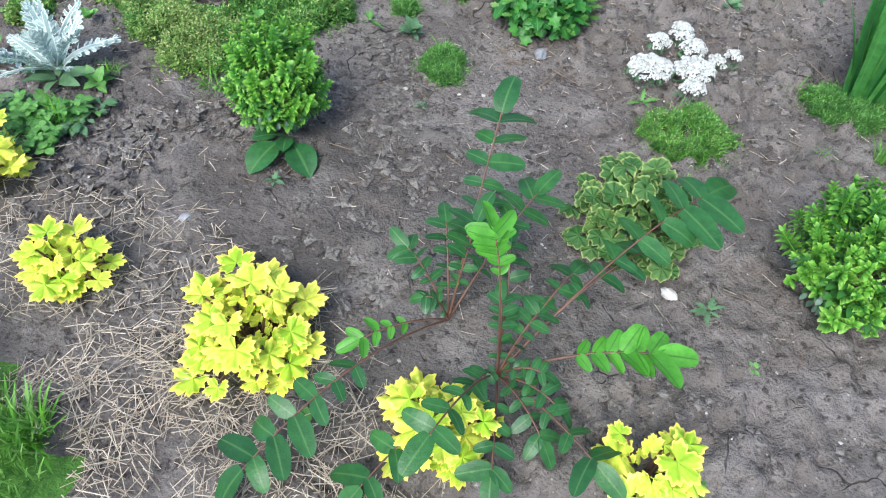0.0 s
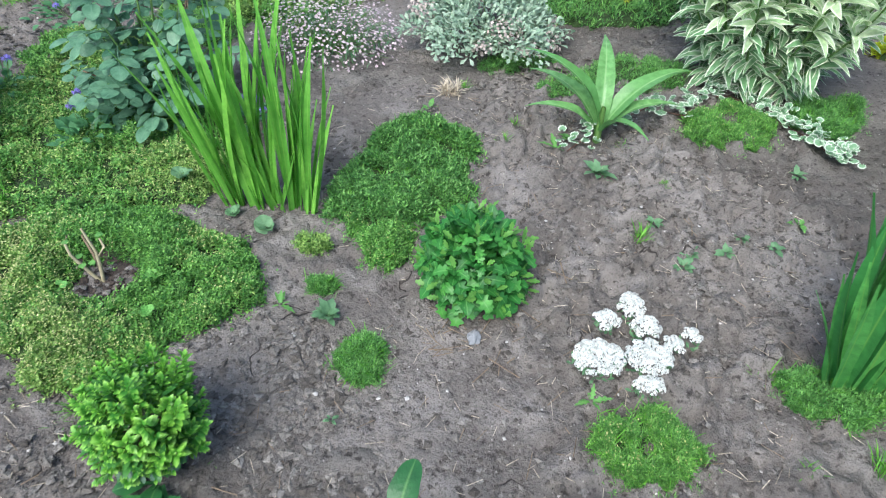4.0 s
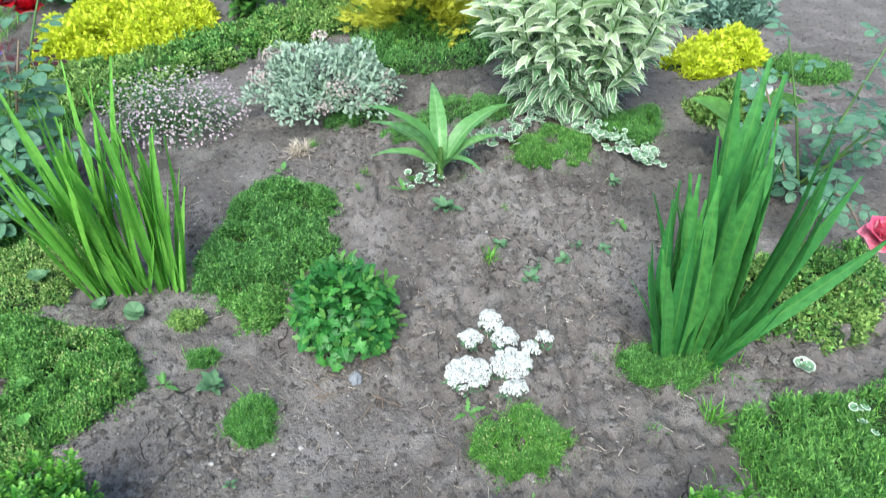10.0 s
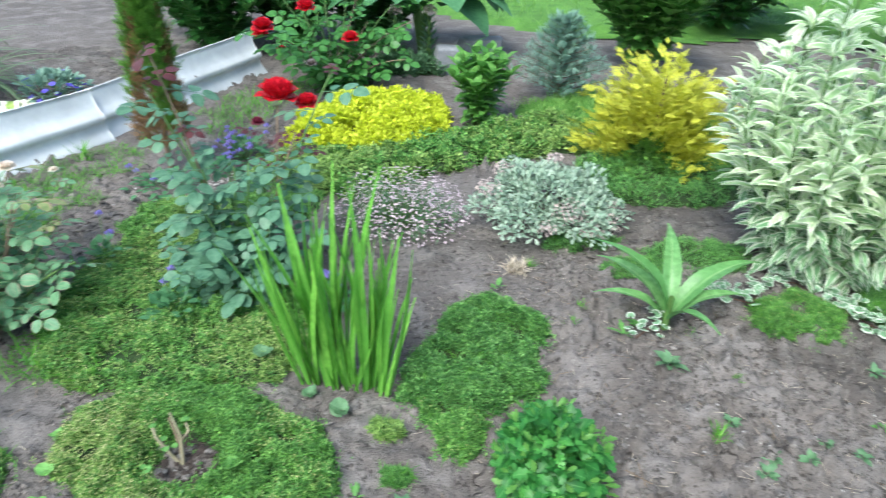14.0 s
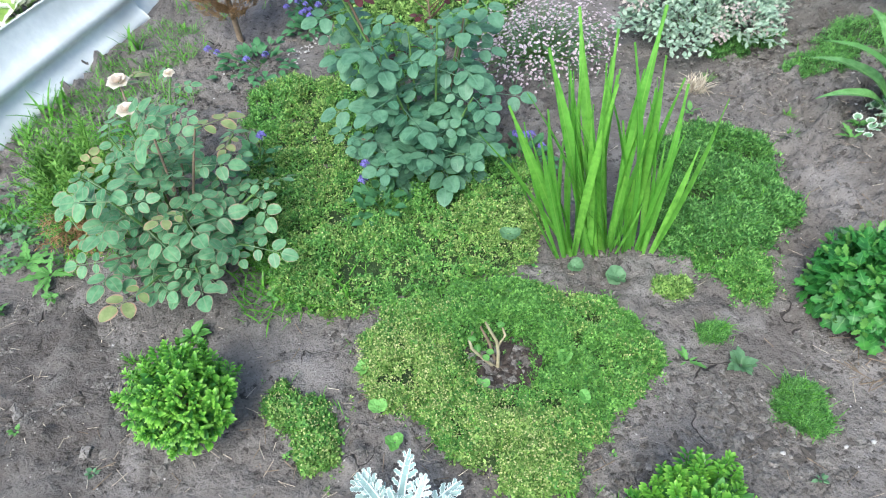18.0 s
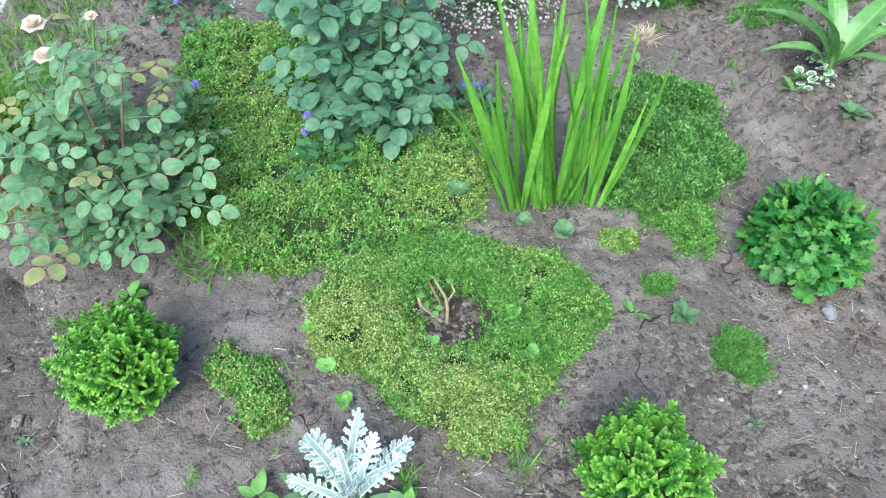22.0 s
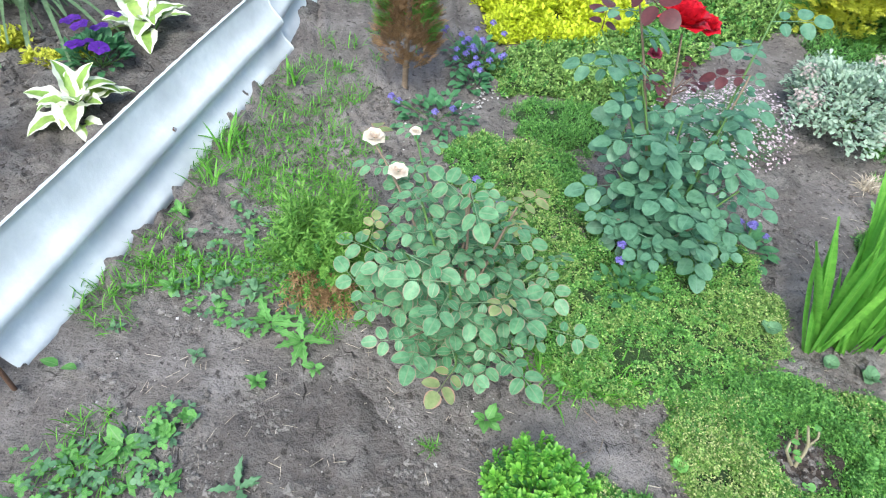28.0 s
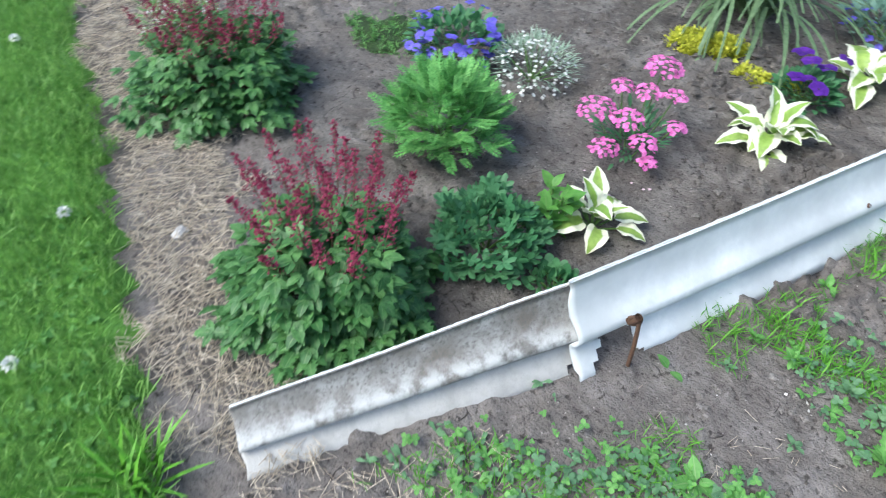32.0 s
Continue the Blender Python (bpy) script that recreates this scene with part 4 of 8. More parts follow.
ROSE_LEAFLET = strip(lambda t: 0.41 * np.sin(np.pi * np.clip(t, 0, 1) ** 0.86) ** 0.55 * (1 + 0.04 * np.sin(t * 60)), 10, 0.35, 0.14)


def rose_leaf_tpl():
    """Five separate leaflets on one stalk, length about 1."""
    out = []
    for p, ang, s in ((0.72, 0, 0.39), (0.55, 66, 0.34), (0.53, -62, 0.35), (0.2, 74, 0.26), (0.22, -78, 0.25)):
        a = radians(ang)
        d = np.array([[np.sin(a), np.cos(a), -0.12]])
        out.append(spread(ROSE_LEAFLET, [[0.04 * np.sin(a), p, -0.08 * p]], turned(1, d, UPZ + np.array([0.3 * np.sin(a), 0.12, 0])), [s]))
    out.append(tube(arch((0, -0.02, 0), (0, 0.74, -0.05), 0.01, 4), 0.012, 0.006, 4))
    return joined(out)


ROSE_LEAF = rose_leaf_tpl()


def rose_bush(x, y, name_label, canes, leaf_mat_, leaf_size, blooms, per_cane=9, young=None, low=0.15):
    """canes: end points above the foot. blooms: (cane end offset, size, mat)."""
    ob = thing("rose_bush", x, y, name_label, "rose bush", "roses")
    leaf_me = mesh_of("leaf", ROSE_LEAF, leaf_mat_)
    for k, tip in enumerate(canes):
        tip = np.asarray(tip, float)
        pts = arch((U(-0.02, 0.02), U(-0.02, 0.02), -0.02), tip, 0.12 * np.hypot(tip[0], tip[1]), 12)
        cane = part("cane", tube(pts, 0.0042, 0.002, 6), GREEN_STEM if k % 4 else TWIG, ob)
        ts = np.linspace(low, 1.0, per_cane)
        idx = np.clip((ts * 11).astype(int), 0, 11)
        ang = np.arange(per_cane) * 2.4 + k
        d = fix(np.column_stack([np.cos(ang), np.sin(ang), U(-0.25, 0.5, per_cane)]) + 0.25 * fix(np.array([tip[0], tip[1], 0.0])))
        lv = placed("leaf", leaf_me, cane, pts[idx], turned(per_cane, d, fix(UPZ * 1.3 + U(-0.5, 0.5, (per_cane, 3)) + [-0.15, -0.4, 0])), U(0.6, 1.2, per_cane) * leaf_size)
        if young is not None:
            if (tip[2] > 0.38) if young is young_me else k % 3 == 0:
                lv[-1].data = young
        if tip[2] > 0.38:
            for e in lv[1 : len(lv) // 2 : 2]:
                e.scale *= 0.6
    for pos, size, m in blooms:
        part("bloom", spread(open_bloom(size) if m is CREAM else rose_bloom(size), [pos], turned(1, fix(np.array([[U(-0.3, 0.3), 1, 0.1]])), UPZ), [1.0]), m, ob, "full double rose bloom")
    return ob


def leafy_mound(name, x, y, r, h, n, leaf, size, mat, label, category, low=-0.1, droop=0.0, inner=0.5, jitter=0.45, center=0.3, group="", lump=0.12):
    """Foliage of many small leaves over a mound with stems inside."""
    ob = thing(name, x, y, label, category, group)
    d = dome(n, low=low)
    bump = 1 + lump * np.sin(d[:, 0] * 6 + x * 5) * np.cos(d[:, 1] * 5 + y * 3)
    k = U(inner, 1.0, n) ** 0.6
    P = np.array([0, 0, h * center]) + d * np.array([r, r, h * (1 - center)]) * (bump * k)[:, None]
    P[:, 2] = np.maximum(P[:, 2], 0.01)
    dirs = fix(d + [0, 0, 0.35 - droop] + U(-jitter, jitter, (n, 3)))
    part("foliage", spread(leaf, P, turned(n, dirs, fix(d * 0.5 + UPZ)), U(0.7, 1.2, n) * size), mat, ob)
    for v in dome(12, low=0.05):
        part("stem", tube(arch((0, 0, -0.01), np.array([0, 0, h * center]) + v * np.array([r, r, h * (1 - center)]) * 0.85), 0.0035, 0.0015, 5), GREEN_STEM, ob)
    return ob

# ---- lawns, straw and loose soil ----
lawn("lawn_edge", [(-4.6, 2.1), (-2.98, 1.36), (-2.36, 1.07), (-1.5, 0.82), (-0.62, 0.68), (-0.52, 0.63), (-0.43, 0.55), (-0.38, 0.48), (-0.3, -0.4), (-5.2, -0.4), (-6.0, 2.4)], 40000, "bright green mown lawn with a few clover heads", 0.05, dense=[(-4.6, 2.1), (-2.98, 1.36), (-2.36, 1.07), (-1.5, 0.82), (-0.62, 0.68), (-0.43, 0.55), (-0.38, 0.48), (-0.5, 0.36), (-1.5, 0.6), (-2.3, 0.72), (-3.2, 0.85), (-4.8, 1.4)])
lawn("lawn_far", [(-0.2, 5.6), (0.8, 5.2), (1.8, 5.7), (3.4, 5.3), (6.5, 8.0), (5.0, 12.0), (-2.0, 12.0), (-2.5, 7.5)], 15000, "sunny lawn beyond the flower bed", 0.09, 0.12)
lawn("grass_strip", [(0.15, 3.62), (0.5, 3.3), (0.9, 3.2), (1.1, 3.45), (0.8, 3.7), (0.45, 3.78)], 3500, "strip of fresh grass between the shrubs", 0.05, 0.04)


patch("tilled_bed", [(-2.42, 1.32), (-2.2, 1.45), (-2.02, 1.75), (-1.72, 2.4), (-1.5, 3.0), (-1.1, 3.9), (-1.6, 4.6), (-3.2, 3.9), (-3.9, 2.6), (-3.3, 2.1), (-2.8, 1.75), (-2.6, 1.5)], TILLED, "dark tilled soil of the bed behind the edging", "soil")
patch("tilled_bed_2", [(0.05, 2.3), (0.5, 2.42), (1.0, 2.6), (0.9, 2.78), (0.5, 2.7), (0.1, 2.45), (-0.3, 2.3), (-0.2, 2.2)], TILLED, "darker tilled soil before the silver mound", "soil", 0.004, 0.012, 1.3)


DARKER_SOIL = soil_mat("dark loosened soil", (0.11, 0.097, 0.088), (0.125, 0.111, 0.101), (0.17, 0.154, 0.142), 0.3)
patch("loosened_soil", [(0.66, 1.98), (0.78, 2.1), (1.05, 2.06), (1.35, 2.1), (1.6, 1.8), (1.3, 1.6), (1.0, 1.62), (0.9, 1.78)], DARKER_SOIL, "darker loosened soil below the variegated shrub", "soil", 0.004, 0.013, 1.2)
patch("loosened_soil_2", [(-1.36, 1.8), (-1.24, 1.66), (-1.14, 1.47), (-1.22, 1.33), (-1.41, 1.31), (-1.6, 1.4), (-1.64, 1.57), (-1.54, 1.72)], DARKER_SOIL, "darker loosened soil before the pale rose", "soil", 0.002, 0.011, 1.15)
patch("loosened_soil_3", [(-0.42, 0.98), (-0.3, 1.16), (-0.08, 1.24), (0.12, 1.14), (0.1, 0.95), (-0.12, 0.84), (-0.34, 0.86)], DARKER_SOIL, "darker loosened soil beside a box shrub", "soil", 0.002, 0.011, 1.15)


def litter(name, poly, n, mat, long, thin, label, category, height=0.004, seedling=False):
    """Loose stalks lying criss-cross; one object of stuff."""
    q = scatter(poly, n, 0.06)
    c = q.mean(0)
    ob = thing(name, c[0], c[1], label, category, kind="stuff")
    z = land(q[:, 0], q[:, 1]) + crumbs(q[:, 0], q[:, 1]) - float(land(*c)) + U(0.002, height + 0.004, n)
    d = polar(n, -0.12, 0.16)
    S = np.column_stack([np.full(n, 1.0) * thin * U(0.7, 1.4, n), U(0.3, 1.0, n) * long, np.full(n, 1.0) * thin])
    bar = joined([tube(arch((0, -0.5, 0), (0, 0.5, 0), 0.04, 3), 0.5, 0.4, 3)])
    tagged(part("stalk", spread(bar, np.column_stack([q - c, z]), turned(n, d, UPZ), S), mat, ob), kind="stuff")
    return ob


litter("straw_mulch", [(-0.95, 0.98), (-0.6, 0.78), (-0.42, 0.56), (-0.25, 0.5), (0.05, 0.48), (-0.05, 0.72), (-0.25, 0.85), (-0.4, 0.98), (-0.65, 1.06)], 1500, STRAW, 0.042, 0.0012, "scattered dry straw stalks lying on soil", "straw", 0.012)
litter("straw_mulch", [(-0.6, 0.72), (-0.42, 0.54), (-0.25, 0.42), (0.05, 0.42), (-0.08, 0.64), (-0.36, 0.78)], 900, STRAW, 0.05, 0.0013, "thicker dry straw round the coral bells", "straw", 0.014)
litter("straw_mulch", [(-4.6, 2.2), (-3.6, 1.68), (-2.95, 1.38), (-2.38, 1.1), (-2.2, 1.2), (-2.32, 1.36), (-2.5, 1.4), (-2.78, 1.6), (-3.3, 1.85), (-4.3, 2.4)], 8500, STRAW, 0.055, 0.0015, "dense dry straw mulch along the lawn edge", "straw", 0.022)
litter("straw_mulch", [(-2.3, 1.14), (-2.0, 1.5), (-1.8, 1.45), (-1.45, 1.25), (-1.7, 1.05)], 900, STRAW, 0.05, 0.0016, "dry grass stalks among weeds", "straw")
litter("soil_litter", [(-1.9, 1.2), (-0.9, 1.1), (0.2, 0.75), (0.9, 0.9), (1.0, 1.9), (0.5, 2.4), (0.0, 2.3), (-0.3, 1.75), (0.1, 1.6), (-0.1, 1.2), (-0.9, 1.5), (-1.3, 1.9), (-1.8, 1.9)], 1000, STRAW, 0.03, 0.0012, "short dry stalks strewn over bare soil", "plant litter")
litter("twig_litter", [(-1.7, 1.3), (-0.8, 1.1), (0.6, 0.75), (0.9, 1.2), (0.7, 2.2), (0.0, 2.3), (0.1, 1.6), (-0.2, 1.3), (-1.0, 1.7)], 260, TWIG, 0.045, 0.0016, "small brown twigs on bare soil", "plant litter")
litter("twig_litter", ring(0.19, 1.46, 0.13, 0.06), 26, TWIG, 0.07, 0.0022, "dry stalks lying below the chrysanthemum", "plant litter")


def clods(name, poly, n, s0, s1, mat, label, flat=0.68, category="soil clods"):
    q = scatter(poly, n, 0.05)
    q = q[gnoise(q[:, 0] * 3.1, q[:, 1] * 3.1, 41) + 0.8 * gnoise(q[:, 0] * 13, q[:, 1] * 13, 42) > -0.15] if n > 200 else q
    n = len(q)
    c = q.mean(0)
    ob = thing(name, c[0], c[1], label, category, kind="stuff")
    th = np.linspace(0, 2 * np.pi, 4, endpoint=False)
    for k in range(4):
        rows = []
        for zz, rr in ((-0.4, 0.8), (0.15, 1.0), (0.52, 0.12)):
            rr = rr * (1 + U(-0.4, 0.4, 4))
            rows.append(np.column_stack([np.cos(th) * rr, np.sin(th) * rr, zz + U(-0.2, 0.2, 4)]))
        V = np.concatenate(rows)
        i, j = np.arange(2)[:, None] * 4, np.arange(4)[None]
        F = np.stack([i + j, i + (j + 1) % 4, i + 4 + (j + 1) % 4, i + 4 + j], -1).reshape(-1, 4)
        g = np.arange(k, n, 4)
        z = land(q[g, 0], q[g, 1]) + crumbs(q[g, 0], q[g, 1]) - float(land(*c))
        s = s0 * (s1 / s0) ** (U(0, 1, len(g)) ** 1.7)
        z = z + 0.15 * s
        S = np.column_stack([s, s * U(0.6, 1.0, len(g)), s * flat])
        a = U(0, 6.3, len(g))
        R = turned(len(g), np.column_stack([np.cos(a), np.sin(a), U(-0.2, 0.2, len(g))]), UPZ)
        tagged(part("clod", spread((V, F, np.full((12, 2), 0.5)), np.column_stack([q[g] - c, z]), R, S), mat, ob, smooth=False), kind="stuff")
    return ob


BED = [(-1.9, 1.3), (-0.9, 0.75), (0.0, 0.5), (1.0, 0.7), (1.05, 1.5), (1.2, 2.1), (0.6, 2.45), (0.0, 2.6), (-0.3, 2.2), (-1.2, 2.8), (-1.6, 2.4)]
clods("soil_clods", BED, 34000, 0.0017, 0.0098, CLOD, "small dry crumbs and clods of garden soil", 0.8)
clods("soil_clods", [(-0.6, 0.75), (0.0, 0.8), (0.05, 1.4), (-0.15, 1.45), (-0.35, 1.25), (-0.6, 1.15)], 2600, 0.003, 0.015, CLOD, "loose tilled soil clods beside a box shrub")
clods("soil_clods", [(-1.7, 1.25), (-1.15, 1.15), (-1.2, 1.45), (-1.45, 1.72), (-1.68, 1.55)], 2200, 0.003, 0.013, CLOD, "loose tilled clods on bare soil")
clods("soil_clods", [(0.1, 2.3), (0.6, 2.45), (1.0, 2.65), (0.6, 2.75), (0.2, 2.4)], 900, 0.004, 0.016, TILLED_CLOD, "dark tilled clods behind the broad-leaved plant")
clods("soil_clods", [(-2.4, 1.75), (-2.0, 1.85), (-1.6, 3.0), (-2.0, 3.2), (-2.6, 2.9), (-2.7, 2.3)], 6500, 0.004, 0.02, TILLED_CLOD, "dark crumbly tilled soil round the hostas")
clods("gravel", BED, 1100, 0.0014, 0.0042, STONE, "tiny pale pebbles scattered over soil", 0.7, "gravel")
clods("gravel", [(-0.88, 2.6), (-0.7, 2.66), (-0.72, 2.85), (-0.86, 2.8)], 90, 0.003, 0.007, STONE, "pale gravel patch between ground covers", 0.7, "gravel")


def stone(x, y, s, mat, label):
    ob = thing("stone", x, y, label, "stone", "stones on the soil")
    th = np.linspace(0, 2 * np.pi, 9, endpoint=False)
    rows = []
    for zz, rr in ((-0.45, 0.6), (-0.1, 1.0), (0.25, 0.9), (0.5, 0.5), (0.56, 0.03)):
        r2 = rr * (1 + U(-0.24, 0.24, 9))
        rows.append(np.column_stack([np.cos(th) * r2 * s, np.sin(th) * r2 * s * 0.72, (zz + U(-0.06, 0.06, 9)) * s]))
    i, j = np.arange(4)[:, None] * 9, np.arange(9)[None]
    F = np.stack([i + j, i + (j + 1) % 9, i + 9 + (j + 1) % 9, i + 9 + j], -1).reshape(-1, 4)
    ob2 = part("stone_body", (np.concatenate(rows), F, np.full((45, 2), 0.5)), mat, ob, smooth=False)
    ob2.location.z = 0.15 * s
    ob2.rotation_euler.z = x * 7
    return ob


for x, y, s, m, w in ((0.198, 1.42, 0.017, GREY_STONE, "grey angular stone below the chrysanthemum"), (0.375, 0.885, 0.014, STONE, "pale rounded stone beside the geranium"), (-0.375, 0.94, 0.011, GREY_STONE, "small grey stone on bare soil"), (0.085, 1.29, 0.0049, STONE, "white pebble on bare soil"), (-0.187, 1.66, 0.0063, STONE, "white pebble at the edge of a green mat"), (-0.062, 1.29, 0.0049, STONE, "white pebble on bare soil"), (0.704, 2.045, 0.0063, STONE, "white pebble near the creeper"), (0.557, 1.763, 0.0042, STONE, "white pebble on bare soil"), (-0.119, 1.409, 0.0056, STONE, "white pebble on bare soil"), (0.039, 1.288, 0.0042, STONE, "white pebble on bare soil"), (-2.855, 1.45, 0.022, STONE, "pale grey stone lying in straw"), (0.62, 2.02, 0.0042, STONE, "white pebble near the creeper"), (0.13, 1.0, 0.007, GREY_STONE, "grey pebble on bare soil")):
    stone(x, y, s, m, w)

# ---- corrugated edging sheets and the iron rod ----
PROFILE = [(0.0, 0.22), (0.004, 0.2), (0.012, 0.17), (0.024, 0.14), (0.04, 0.118), (0.053, 0.106), (0.058, 0.096), (0.055, 0.086), (0.047, 0.078), (0.043, 0.068), (0.046, 0.052), (0.056, 0.034), (0.071, 0.014), (0.082, -0.004), (0.09, -0.03)]


def edging(a, b, top_a, top_b, mat, label, seed, back=0.0, ragged=0.0, torn=None):
    """A corrugated fibre-cement sheet set on edge from a to b (its foot line), 6 mm thick."""
    a, b = np.array(a, float), np.array(b, float)
    ob = thing("edging_sheet", a[0], a[1], label, "edging", "corrugated edging sheets")
    along = (b - a) / np.linalg.norm(b - a)
    out = np.array([along[1], -along[0]])
    pr = np.array(PROFILE)
    n = 110
    length = np.linalg.norm(b - a)
    rows_f, rows_b = [], []
    z0 = float(land(*a))
    for k, t in enumerate(np.linspace(0, 1, n)):
        sc = (top_a * (1 - t) + top_b * t) / 0.22
        s = pr[:, 0] * 1.0 - 0.08 - back
        z = pr[:, 1] * sc + 0.002 * np.sin(t * 9 + seed)
        z = np.where(pr[:, 1] < 0.0, z + ragged * (0.5 + 0.5 * gnoise(np.array([t * 22.0]), np.array([seed * 1.0]), 3)[0]), z)
        end = 0.004 * gnoise(pr[:, 1] * 60, pr[:, 1] * 0 + seed + (0 if k < n / 2 else 5), 6) * (1 if k in (0, n - 1) else 0)
        c = (a + along * length * t)[None] + along[None] * end[:, None]
        nor = fix(np.column_stack([np.gradient(z), -np.gradient(s)])) * -0.006
        rows_f.append(np.column_stack([c + out[None] * s[:, None], z + z0]))
        rows_b.append(np.column_stack([c + out[None] * (s + nor[:, 0])[:, None], z + nor[:, 1] + z0]))
    m = len(pr)
    Vf, Vb = np.concatenate(rows_f), np.concatenate(rows_b)
    i = np.arange(n - 1)[:, None] * m + np.arange(m - 1)[None]
    F1 = np.stack([i, i + m, i + m + 1, i + 1], -1)
    if torn:
        ts = np.linspace(0, 1, n)[:-1, None] + 0.006 * np.sin(np.arange(m - 1) * 1.7)[None]
        row = (np.arange(m - 1)[None] - 7) / 7
        F1 = F1[~((ts > torn[0] + 0.012 - 0.03 * row) & (ts < torn[1] + 0.02 * row) & (row >= 0))]
    F1 = F1.reshape(-1, 4)
    o = n * m
    caps = []
    for r in (0, n - 1):
        j = np.arange(m - 1) + r * m
        caps.append(np.stack([j, j + 1, j + 1 + o, j + o], -1))
    for cidx in (0, m - 1):
        j = np.arange(n - 1) * m + cidx
        if torn and cidx:
            j = j[(np.linspace(0, 1, n)[:-1] <= torn[0]) | (np.linspace(0, 1, n)[:-1] >= torn[1])]
        caps.append(np.stack([j, j + m, j + m + o, j + o], -1))
    F = np.concatenate([F1, F1[:, ::-1] + o] + caps)
    V = np.concatenate([Vf, Vb]) - np.array([*a, z0])
    run = np.tile(np.linspace(0, 1, m), 2 * n)
    part("sheet", (V, F, np.column_stack([np.full(len(V), 0.5), run])), mat, ob)
    part("rim", tube(V[0 : n * m : m] + np.column_stack([np.zeros((n, 2)), 0.0016 * np.sin(np.arange(n) * 1.9) * np.cos(np.arange(n) * 0.7)]), 0.0027, 0.0027, 6), SLATE_NEW, ob, "pale broken top edge")
    for t, zz in (((0.55, 0.1),) if mat is SLATE_NEW else ()):
        p = along * length * t + out * (0.056 - 0.08 - back)
        part("nail_hole", tube([(p[0], p[1], zz), (p[0] + out[0] * 0.003, p[1] + out[1] * 0.003, zz + 0.002)], 0.006, 0.004, 7), RUST, ob, "dark nail hole")
    return ob


edging((-2.285, 1.189), (-1.958, 1.752), 0.085, 0.173, SLATE_OLD, "weathered blotchy grey corrugated sheet set on edge", 1, 0.012, 0.0, (0.95, 2.0))
edging((-1.968, 1.722), (-1.43, 3.03), 0.2, 0.185, SLATE_NEW, "pale grey corrugated sheet set on edge in soil", 2, 0.0, 0.012, (0.035, 0.085))
edging((-1.45, 2.99), (-1.13, 4.05), 0.18, 0.2, SLATE_NEW, "pale corrugated sheet behind the thuja", 3, 0.012, 0.006)

rod = thing("iron_rod", -1.905, 1.81, "rusty iron rod with a looped top in soil", "iron rod")
part("shaft", tube([(0, 0, -0.04), (-0.004, -0.002, 0.07), (-0.012, -0.004, 0.152)], 0.0045, 0.0045, 8), RUST, rod)
la = np.linspace(0, 2 * np.pi * 0.92, 14)
part("knob", tube([(-0.028, -0.006, 0.128), (-0.02, -0.004, 0.138), (-0.014, -0.003, 0.15)], 0.007, 0.009, 8), RUST, rod, "rusted lump at the rod's top")
part("loop", tube(np.column_stack([-0.02 + 0.01 * np.cos(la), -0.004 + 0.005 * np.cos(la), 0.136 + 0.01 * np.sin(la)]), 0.004, 0.004, 7), RUST, rod, "bent rusty loop")

# ---- cushions and mats ----
cushion("thyme_mat", [(-0.74, 1.6), (-0.71, 1.66), (-0.65, 1.7), (-0.51, 1.72), (-0.38, 1.67), (-0.26, 1.64), (-0.21, 1.58), (-0.2, 1.51), (-0.27, 1.42), (-0.34, 1.37), (-0.39, 1.34), (-0.41, 1.27), (-0.48, 1.28), (-0.55, 1.3), (-0.63, 1.37), (-0.69, 1.42), (-0.72, 1.49)], 0.05, 15500, 0.0092, MAT_G, "low green cushion mat with yellow seed heads round a stump", seed_n=6000, mat2=MAT_Y, hollow=(-0.485, 1.515, 0.056), tone=lambda x, y: np.clip((-0.47 - x) * 5 + (1.5 - y) * 2.5, -0.5, 0.35))
cushion("thyme_mat", [(-0.95, 1.75), (-0.99, 1.88), (-1.0, 2.03), (-1.0, 2.21), (-0.75, 2.24), (-0.62, 2.2), (-0.5, 2.12), (-0.36, 2.05), (-0.33, 1.9), (-0.36, 1.74), (-0.51, 1.7), (-0.65, 1.69), (-0.74, 1.65), (-0.85, 1.7)], 0.036, 12500, 0.0105, MAT_G, "green cushion mat with yellowed patches between roses", seed_n=4500, mat2=MAT_Y)
cushion("thyme_mat", [(-1.02, 2.47), (-0.91, 2.53), (-0.74, 2.49), (-0.62, 2.36), (-0.62, 2.16), (-0.74, 2.14), (-0.88, 2.16), (-1.03, 2.3)], 0.035, 4600, 0.012, MAT_G, "domed green cushion with yellowed patches behind a rose", seed_n=800, mat2=MAT_Y)
cushion("green_mat", [(-0.8, 2.6), (-0.7, 2.66), (-0.48, 2.65), (-0.45, 2.45), (-0.62, 2.4), (-0.78, 2.5)], 0.03, 2000, 0.018, MAT_G, "fine green mat beside the red rose", needle=True)
cushion("thyme_mat", [(-0.77, 2.87), (-0.61, 2.98), (-0.3, 2.97), (-0.33, 2.74), (-0.52, 2.67), (-0.75, 2.67)], 0.03, 2600, 0.017, MAT_Y, "pale yellow-green mat before the golden stonecrop", seed_n=800, mat2=MAT_G)
cushion("green_mat", [(-0.1, 1.89), (-0.03, 2.02), (0.04, 2.09), (0.17, 2.03), (0.24, 1.92), (0.22, 1.79), (0.13, 1.72), (0.05, 1.68), (-0.06, 1.68), (-0.13, 1.7), (-0.13, 1.79)], 0.062, 7500, 0.0135, MAT_D, "raised dark green leafy mat beside the chrysanthemum", mat2=MAT_G, tone=lambda x, y: -0.3 + 0 * x, leaf=LANCE_LEAF, ragged=0.035)
